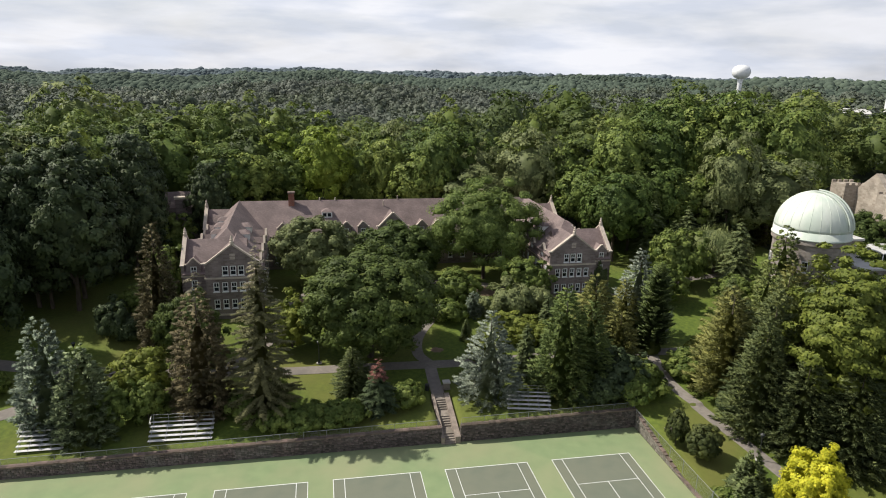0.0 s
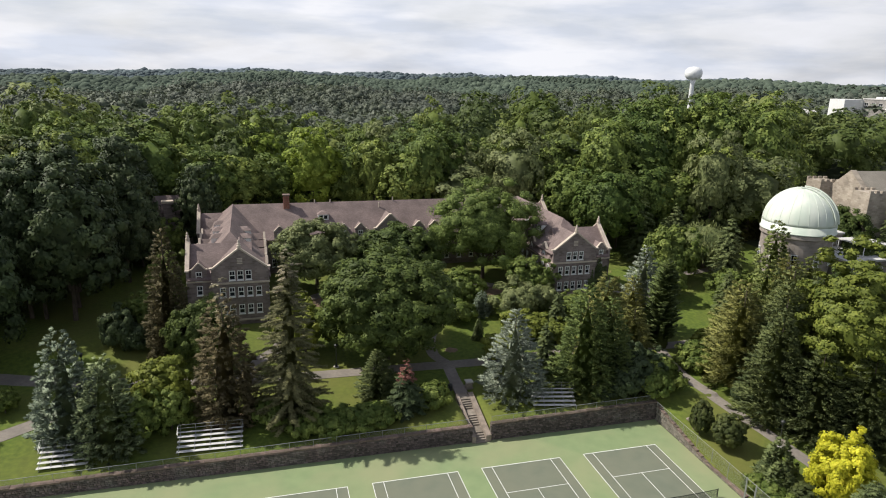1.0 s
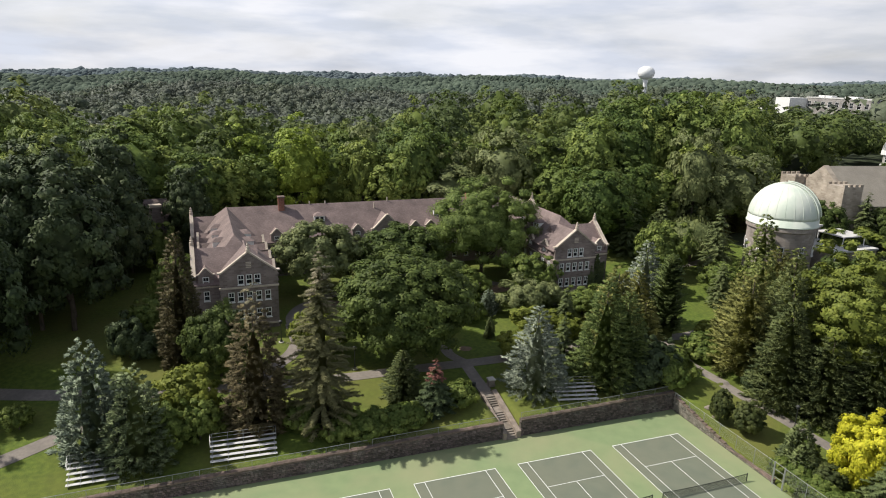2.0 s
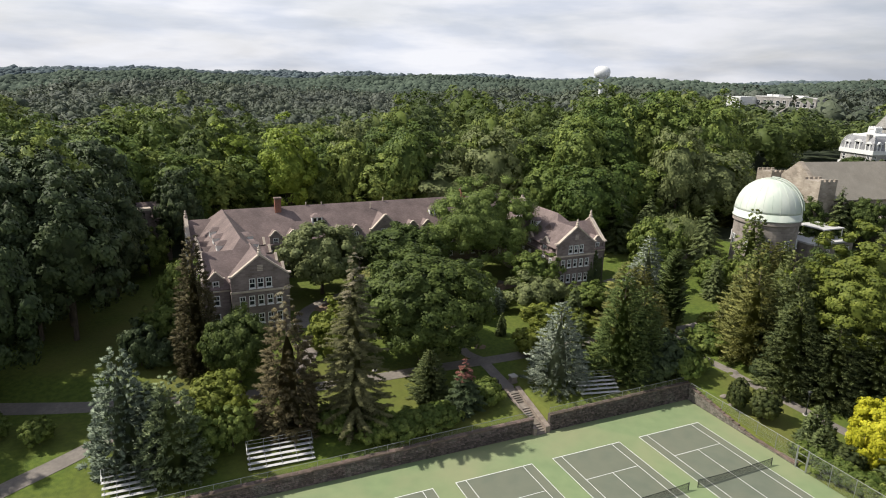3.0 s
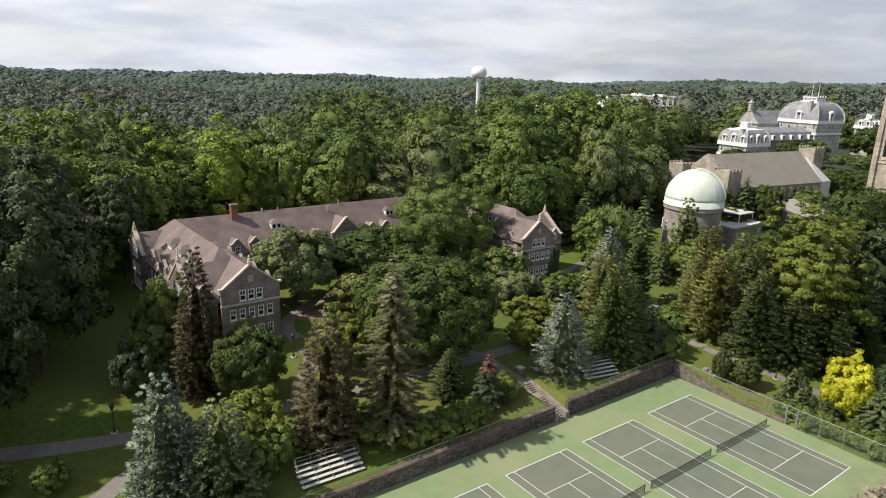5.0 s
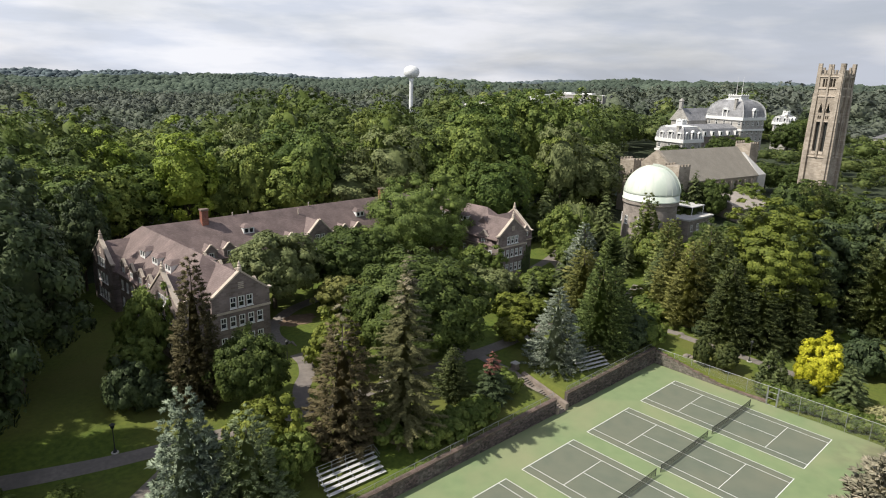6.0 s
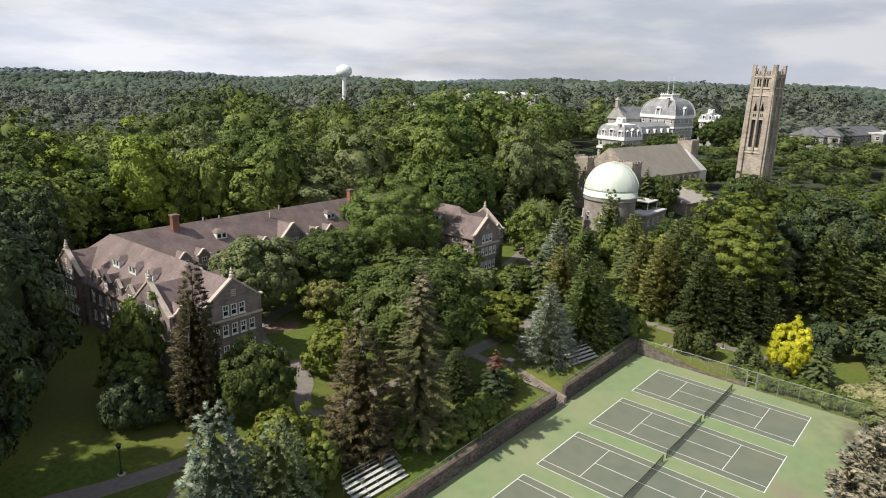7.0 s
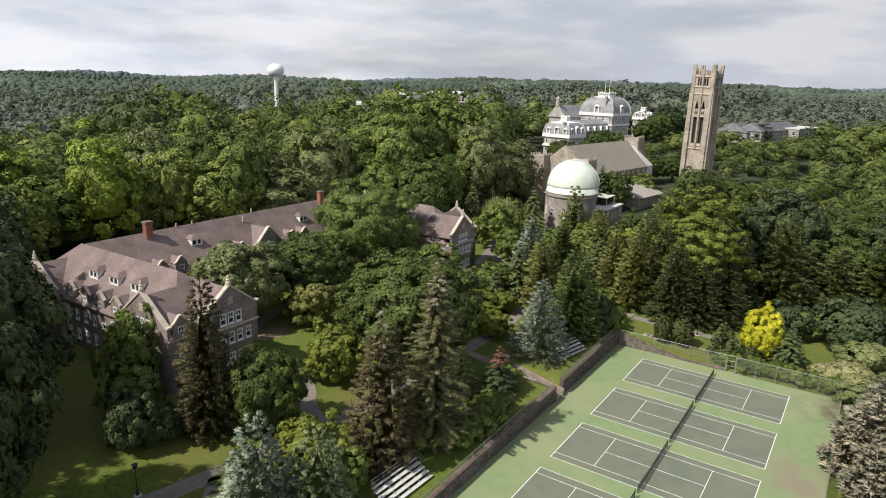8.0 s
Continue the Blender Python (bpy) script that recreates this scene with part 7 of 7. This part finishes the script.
# reaches west past the view, where unseen trees are added for their shade
near = scatter(10.4, 60, 232, 5, is_wood, -48)
near = [p for p in near if not (p[0] > 70 and p[1] < 24 and p[2] * 10 % 1 < 0.35)]
near.sort(key=lambda p: math.hypot(p[0] + 60, p[1] + 50))
for k, (x, y, a, b, c) in enumerate(near[:205]):
    t = FOREST[int(a * 7) % 7]
    low = low_part(x, y)
    if x > 70 and y < 24 and k % 2:
        t = FOREST[1]
    elif x > 70 and y < 24:
        place(T_PINE, x, y, b * 360, 1.0 + 0.2 * c, 0.75 + 0.3 * b)
        continue
    place(t, x, y, b * 360, (0.72 + 0.45 * c) * (0.4 + 0.6 * low), (0.78 + 0.42 * b) * low)
place(FOREST_BRIGHT, -27.2, 107, 0, 1.05, 1.08)
for k, (x, y) in enumerate(((66, 106), (73, 103), (80, 98.5), (87, 94.5), (93, 91), (98, 87), (76, 112), (90, 104))):
    place(FOREST[(0, 2, 4, 6)[k % 4]], x, y, k * 77, 1.12, (45.8 - gz(x, y)) / 27.5)
place(FOREST_BRIGHT, -40, 118, 90, 0.9, 0.98)


def crowd(name, pts, arrays, material, label, small=0.55):
    """Many trees joined into one body of woodland."""
    vs, fs, ns, ts, n = [], [], [], [], 0
    for x, y, a, b, c in pts:
        v, f, q = arrays[int(a * len(arrays)) % len(arrays)]
        co, si = math.cos(b * 6.28), math.sin(b * 6.28)
        low = low_part(x, y)
        stand = 1 + 0.22 * math.sin(x / 41 + 1.3 * math.sin(y / 67)) * math.sin(y / 37 + 0.8 * math.sin(x / 53))
        s = (small + (1.4 - small) * c * c) * (0.35 + 0.65 * low) * stand
        w = v * [s, s, s * (0.7 + 0.42 * b) * (0.35 + 0.65 * low)]
        vs.append(np.stack([w[:, 0] * co - w[:, 1] * si + x, w[:, 0] * si + w[:, 1] * co + y, w[:, 2] + gz(x, y)], 1))
        ns.append(np.stack([q[:, 0] * co - q[:, 1] * si, q[:, 0] * si + q[:, 1] * co, q[:, 2]], 1))
        ts.append(np.full(len(w), (a * 7.31 + c * 3.17) % 1.0, dtype=np.float32))
        fs.append(f + n)
        n += len(w)
    ob = new(name, raw_mesh(name, np.concatenate(vs), np.concatenate(fs), material, np.concatenate(ns)))
    at = ob.data.attributes.new("tone", "FLOAT", "POINT")
    at.data.foreach_set("value", np.concatenate(ts))
    return tagged(ob, label, "woods", kind="stuff")


mid_kinds = [crown_arrays(rg(60 + k), 8.6, 8, 25, 38, 32, 0.56, 0.235, ragged=0.2, core="deep", form=0.72) for k in range(6)]
behind_kinds = [crown_arrays(rg(70 + k), 8.8, 9, 25, 22, 17, 0.92, 0.30, ragged=0.2, core="one", form=0.78) for k in range(6)]
valley_kinds = [crown_arrays(rg(80 + k), 9.8, 3, 19.5 + 0.8 * (k % 3), 12, 6, 1.7, 0.40, ragged=0.16, core="one", form=0.82) for k in range(8)]
crowd("woods_near", near[205:] + scatter(11.8, 232, 320, 6, is_wood), mid_kinds, L_WOODS, "dense green deciduous woodland behind the hall")
crowd("woods_behind", scatter(12.2, 320, 480, 7, is_wood), behind_kinds, L_WOODS, "rounded green woodland crowns beyond the campus")


def low_crown(rng, r, h):
    """A crown on the skyline, of few faces."""
    turn = np.array(Euler(rng.uniform(0, 6, 3)).to_matrix())
    u = ICO_V @ turn.T
    v = u * (1 + 0.13 * rng.uniform(-1, 1, (len(u), 1)))
    return join([(v * [r * rng.uniform(0.8, 1.25), r * rng.uniform(0.8, 1.2), h * rng.uniform(0.8, 1.15)] + [0, 0, 2], ICO_F[u[ICO_F].mean(1)[:, 2] > -0.3], u)])


def valley(x, y):
    """The near slopes of the valley to the north-west."""
    return math.atan2(x + 60, y + 50) < 0.55 and math.hypot(x + 60, y + 50) < 1550 and math.hypot(x - 386, (y - 1205) * 0.7) > 34


crowd("woods_middle", scatter(15, 480, 1150, 8, lambda x, y: True, rows=1.16) + scatter(16, 1150, 1550, 11, valley, rows=1.16), valley_kinds, L_HAZEVALLEY, "wooded valley and slopes beyond the hall", 0.85)
crowd("woods_far", scatter(13, 1150, 2250, 9, lambda x, y: not valley(x, y) and math.hypot(x - 386, (y - 1205) * 0.7) > 34, rows=1.16) + scatter(17, 2250, 3000, 10, lambda x, y: True, rows=1.16), [low_crown(rg(90 + k), 10.4, 9.5) for k in range(7)], L_HAZECANOPY, "wooded hills beyond the valley", 0.6)
back = crowd("backdrop", scatter(27, 3000, 4150, 12, lambda x, y: True, rows=1.16), [low_crown(rg(97 + k), 16, 12) for k in range(6)], L_HAZEHILLS, "distant wooded hills up to the skyline", 0.75)
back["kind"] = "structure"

hall_m = HALL.matrix_basis
for u_, v_, w_, h_, seed in ((38.7, 1.78, 3.6, 8.6, 3), (36.2, -0.02, 1.5, 6.0, 4)):
    at_ = hall_m @ Vector((u_, v_, 0))
    ivy(at_.x, at_.y, at_.z, w_, h_, 1.2, "dark green ivy climbing the stone wing", seed)

# ---- bleachers ----


def bleacher(x, y, turn, width, label):
    b = thing("bleacher", pose(x, y, gz(x, y), 0, 0, turn), label, "bleachers", "bleachers above the courts")
    rows, rise, run = 5, 0.34, 0.62
    for r in range(rows):
        bm = bmesh.new()
        z, yy = 0.42 + rise * r, run * r
        box(bm, 0, width, yy, yy + 0.26, z - 0.05, z)
        part("seat_plank", bm, ALU, b)
        if r:
            bm = bmesh.new()
            box(bm, 0, width, yy - 0.34, yy - 0.09, z - 0.42, z - 0.37)
            part("foot_plank", bm, ALU, b)
    n = 5
    for k in range(n):
        xx = 0.25 + (width - 0.5) * k / (n - 1)
        bm = bmesh.new()
        top = 0.42 + rise * (rows - 1)
        ye = run * (rows - 1) + 0.13
        tube(bm, (xx, 0.13, 0.36), (xx, ye, top - 0.06), 0.035, 0.035, 5)
        tube(bm, (xx, 0.0, 0.02), (xx, ye, 0.02), 0.03, 0.03, 5)
        for r in range(0, rows, 2):
            tube(bm, (xx, run * r + 0.13, 0.0), (xx, run * r + 0.13, 0.36 + rise * r), 0.03, 0.03, 5)
        tube(bm, (xx, 0.13, 0.05), (xx, ye, top - 0.1), 0.02, 0.02, 4)
        part("frame", bm, METAL, b)
        bm = bmesh.new()
        tube(bm, (xx, ye + 0.18, top - 0.3), (xx, ye + 0.18, top + 0.95), 0.03, 0.03, 5)
        part("rail_post", bm, METAL, b)
    for z in (0.45, 0.92):
        bm = bmesh.new()
        tube(bm, (0, ye + 0.18, top + z), (width, ye + 0.18, top + z), 0.028, 0.028, 5)
        for xx in (0.02, width - 0.02):
            tube(bm, (xx, ye + 0.18, top + z), (xx, run * 2.3, top + z - rise * 1.7), 0.025, 0.025, 5)
        part("guard_rail", bm, METAL, b)
    return b


bleacher(-51.9, 8.6, -2, 8.0, "aluminium bleacher with five rows of bench planks")
bleacher(-3.7, 8.9, -12, 6.3, "aluminium bleacher in the shade of a spruce")
bleacher(-67.6, 8.9, 0, 5.6, "short aluminium bleacher under a blue spruce")

# ---- fences ----


def rail_fence(x0, x1, label):
    f = thing("wall_fence", pose(x0, 6.45, 0), label, "fence", kind="structure")
    n = max(2, int(round((x1 - x0) / 3.0)))
    for k in range(n + 1):
        x = x0 + (x1 - x0) * k / n
        bm = bmesh.new()
        tube(bm, (x - x0, 0, wall_top(x) - 0.2), (x - x0, 0, wall_top(x) + 0.92), 0.03, 0.03, 6)
        part("post", bm, METAL, f)
        if k < n:
            xb = x0 + (x1 - x0) * (k + 1) / n
            bm = bmesh.new()
            tube(bm, (x - x0, 0, wall_top(x) + 0.9), (xb - x0, 0, wall_top(xb) + 0.9), 0.03, 0.03, 6)
            part("rail", bm, METAL, f)
            bm = bmesh.new()
            m = int((xb - x) / 0.16)
            for j in range(m):
                for s in (-1, 1):
                    a = x + (xb - x) * j / m
                    c = min(max(a + s * 0.85, x), xb)
                    ta, tc = wall_top(a), wall_top(c)
                    h = 0.88 * abs(c - a) / 0.85
                    tube(bm, (a - x0, 0.005 * s, ta + 0.02), (c - x0, 0.005 * s, tc + 0.02 + h), 0.0045, 0.0045, 3, False)
            w = part("wire_mesh", bm, METAL, f)
            w["kind"] = "stuff"


rail_fence(-77, -14.2, "low wire fence with a steel rail on the wall")
rail_fence(-10.9, 14.6, "low wire fence with a steel rail beside the steps")


def chain_fence(p, q, label, gate=None, foot=None, top=3.1):
    """A tall chain-link fence from p to q: posts, top rail, diagonal wires."""
    p, q = Vector((*p, 0)), Vector((*q, 0))
    u = (q - p).normalized()
    length = (q - p).length
    f = thing("chain_link_fence", Matrix.Translation(p), label, "fence", kind="structure")
    foot = foot or (lambda c: 0.0)
    n = max(1, int(round(length / 3.0)))
    for k in range(n + 1):
        s = length * k / n
        bm = bmesh.new()
        tube(bm, u * s + Vector((0, 0, foot(p + u * s) - 0.1)), u * s + Vector((0, 0, top)), 0.04, 0.04, 6)
        tube(bm, u * s + Vector((0, 0, top)), u * s + Vector((0, 0, top + 0.06)), 0.055, 0.02, 6)
        part("post", bm, METAL, f)
        if k == n:
            break
        e = length * (k + 1) / n
        bm = bmesh.new()
        tube(bm, u * s + Vector((0, 0, top - 0.03)), u * e + Vector((0, 0, top - 0.03)), 0.028, 0.028, 6)
        part("top_rail", bm, METAL, f)
        bm = bmesh.new()
        z0, z1 = foot(p + u * (s + e) / 2) + 0.03, top - 0.05
        h = z1 - z0
        step = 0.17
        j = s - h
        while j < e:
            for sg in (1, -1):
                a0, a1 = (j, j + h) if sg > 0 else (j + h, j)
                t0, t1 = 0.0, 1.0
                lo, hi = min(a0, a1), max(a0, a1)
                c0, c1 = max(lo, s), min(hi, e)
                if c1 - c0 > 0.05:
                    za = z0 + h * ((c0 - lo) / h if sg > 0 else 1 - (c0 - lo) / h)
                    zb = z0 + h * ((c1 - lo) / h if sg > 0 else 1 - (c1 - lo) / h)
                    tube(bm, u * c0 + Vector((0, 0, za)), u * c1 + Vector((0, 0, zb)), 0.005, 0.005, 3, False)
            j += step
        if bm.verts:
            w = part("wire_mesh", bm, METAL, f)
            w["kind"] = "stuff"
        else:
            bm.free()
    return f


def side_top(p):
    return min(max(0.5 + (p.y + 14) / 20 * 2.25, 0.45), 2.7) - 0.05


chain_fence((14.55, 5.6), (14.55, -13.2), "tall chain-link fence along the side wall", foot=side_top)
chain_fence((14.55, -14.9), (14.55, -30.6), "tall chain-link fence along the courts", foot=lambda p: 0.0)
chain_fence((14.55, -30.8), (-60, -30.8), "tall chain-link fence behind the baselines", foot=lambda p: 0.0)
gt = thing("court_gate", pose(14.55, -14.05, 0), "chain-link gate between two thick posts", "gate")
for y in (-0.75, 0.75):
    bm = bmesh.new()
    tube(bm, (0, y, -0.1), (0, y, 3.2), 0.07, 0.07, 8)
    part("gate_post", bm, METAL, gt)
bm = bmesh.new()
for z in (0.1, 1.2, 2.2):
    tube(bm, (0, -0.66, z), (0, 0.66, z), 0.028, 0.028, 6)
for y in (-0.66, 0.66):
    tube(bm, (0, y, 0.1), (0, y, 2.2), 0.028, 0.028, 6)
part("gate_frame", bm, METAL, gt)
bm = bmesh.new()
tube(bm, (0, -0.75, 3.1), (0, 0.75, 3.1), 0.03, 0.03, 6)
part("header", bm, METAL, gt)

# ---- lamp posts ----


def lamp(x, y, label="black cast-iron lamp post beside the path"):
    l = thing("lamp_post", pose(x, y, gz(x, y)), label, "lamp post", "lamp posts on the paths")
    bm = bmesh.new()
    lathe(bm, [(0.22, -0.1), (0.22, 0.25), (0.12, 0.45), (0.07, 0.7), (0.055, 3.1), (0.10, 3.2)], 10)
    part("post", bm, DARKMETAL, l)
    bm = bmesh.new()
    lathe(bm, [(0.10, 3.2), (0.22, 3.35), (0.25, 3.6), (0.22, 3.75)], 10)
    part("lantern", bm, GLASS, l)
    bm = bmesh.new()
    lathe(bm, [(0.34, 3.72), (0.30, 3.8), (0.05, 3.98)], 10)
    part("cap", bm, DARKMETAL, l)
    bm = bmesh.new()
    lathe(bm, [(0.45, -0.1), (0.45, 0.07), (0.40, 0.09)], 12)
    part("footing", bm, CONCRETE, l)


for x, y in ((-67.4, 31.1), (-40.2, 38.0), (26.2, -5.7), (-30, 27.2), (8.5, 27.6), (30.5, 28.5)):
    lamp(x, y)

# ---- beds and boulders ----


def patch(name, x, y, rx, ry, material, label, seed):
    """A low uneven bed on the ground."""
    rnd = random.Random(seed)
    bm = bmesh.new()
    ring, n = [], 22
    for k in range(n):
        a = 2 * math.pi * k / n
        q = rnd.uniform(0.82, 1.12)
        px, py = x + rx * q * math.cos(a), y + ry * q * math.sin(a)
        ring.append(bm.verts.new((px, py, gz(px, py) + 0.02)))
    c = bm.verts.new((x, y, gz(x, y) + 0.16))
    for k in range(n):
        bm.faces.new((ring[k], ring[(k + 1) % n], c))
    return tagged(part(name, bm, material), label, "planting bed", kind="structure")


patch("bed_1", -30.5, 52.0, 4.2, 2.6, MULCH, "bare brown earth under the court trees", 1)
patch("bed_2", 4.0, 52.5, 7.5, 2.6, MULCH, "reddish mulch bed before the hall", 2)
patch("bed_3", 31.0, 7.0, 2.2, 4.0, MULCH, "brown mulch under the conifers", 3)
patch("bed_4", -37.6, 12.8, 2.4, 2.0, MULCH, "brown earth ring under a spruce", 4)
patch("bed_5", -45.8, 14.6, 2.4, 2.0, MULCH, "brown earth ring under a brown spruce", 5)
patch("bed_6", -10.2, 29.5, 1.1, 1.0, MULCH, "mulch ring round a young tree", 6)
for k, (x, y, s) in enumerate(((17.6, 1.8, 0.5), (17.9, 0.9, 0.45), (16.9, -0.2, 0.35), (18.3, 1.6, 0.3))):
    bm = bmesh.new()
    bmesh.ops.create_icosphere(bm, subdivisions=2, radius=s)
    rnd = random.Random(k)
    for v in bm.verts:
        v.co = Vector((v.co.x * 1.3, v.co.y, v.co.z * 0.6)) * rnd.uniform(0.85, 1.15)
    bo = part("boulder", bm, STEP_STONE)
    bo.location = (x, y, gz(x, y) + s * 0.2)
    tagged(bo, "pale rough boulder on the lawn", "boulder", "boulders beside the courts")

# the patterns that the trees were copied from are taken away
for t in (T_MAPLE, T_MAPLE2, T_LOCUST, T_GREY, T_SMALL, T_YSMALL, T_GOLD, T_BIGYEL, T_WILLOW, T_BLUE, T_BLUE2, T_SPRUCE, T_SILVER, T_SPRUCE2, T_BROWN, T_SPARSE, T_OLIVE, T_THIN, T_REDTOP, T_SHRUB, T_VASE, T_YEW, T_TALL, T_PINE, T_PALE, T_FIR, T_DARKSPRUCE, T_ARB, T_TUFT, T_CONE, T_DARKBUSH, T_OLIVEBUSH, T_BRIGHT, T_DARKBROWN, *FOREST, FOREST_BRIGHT):
    for o in (*t.children_recursive, t):
        bpy.data.objects.remove(o)
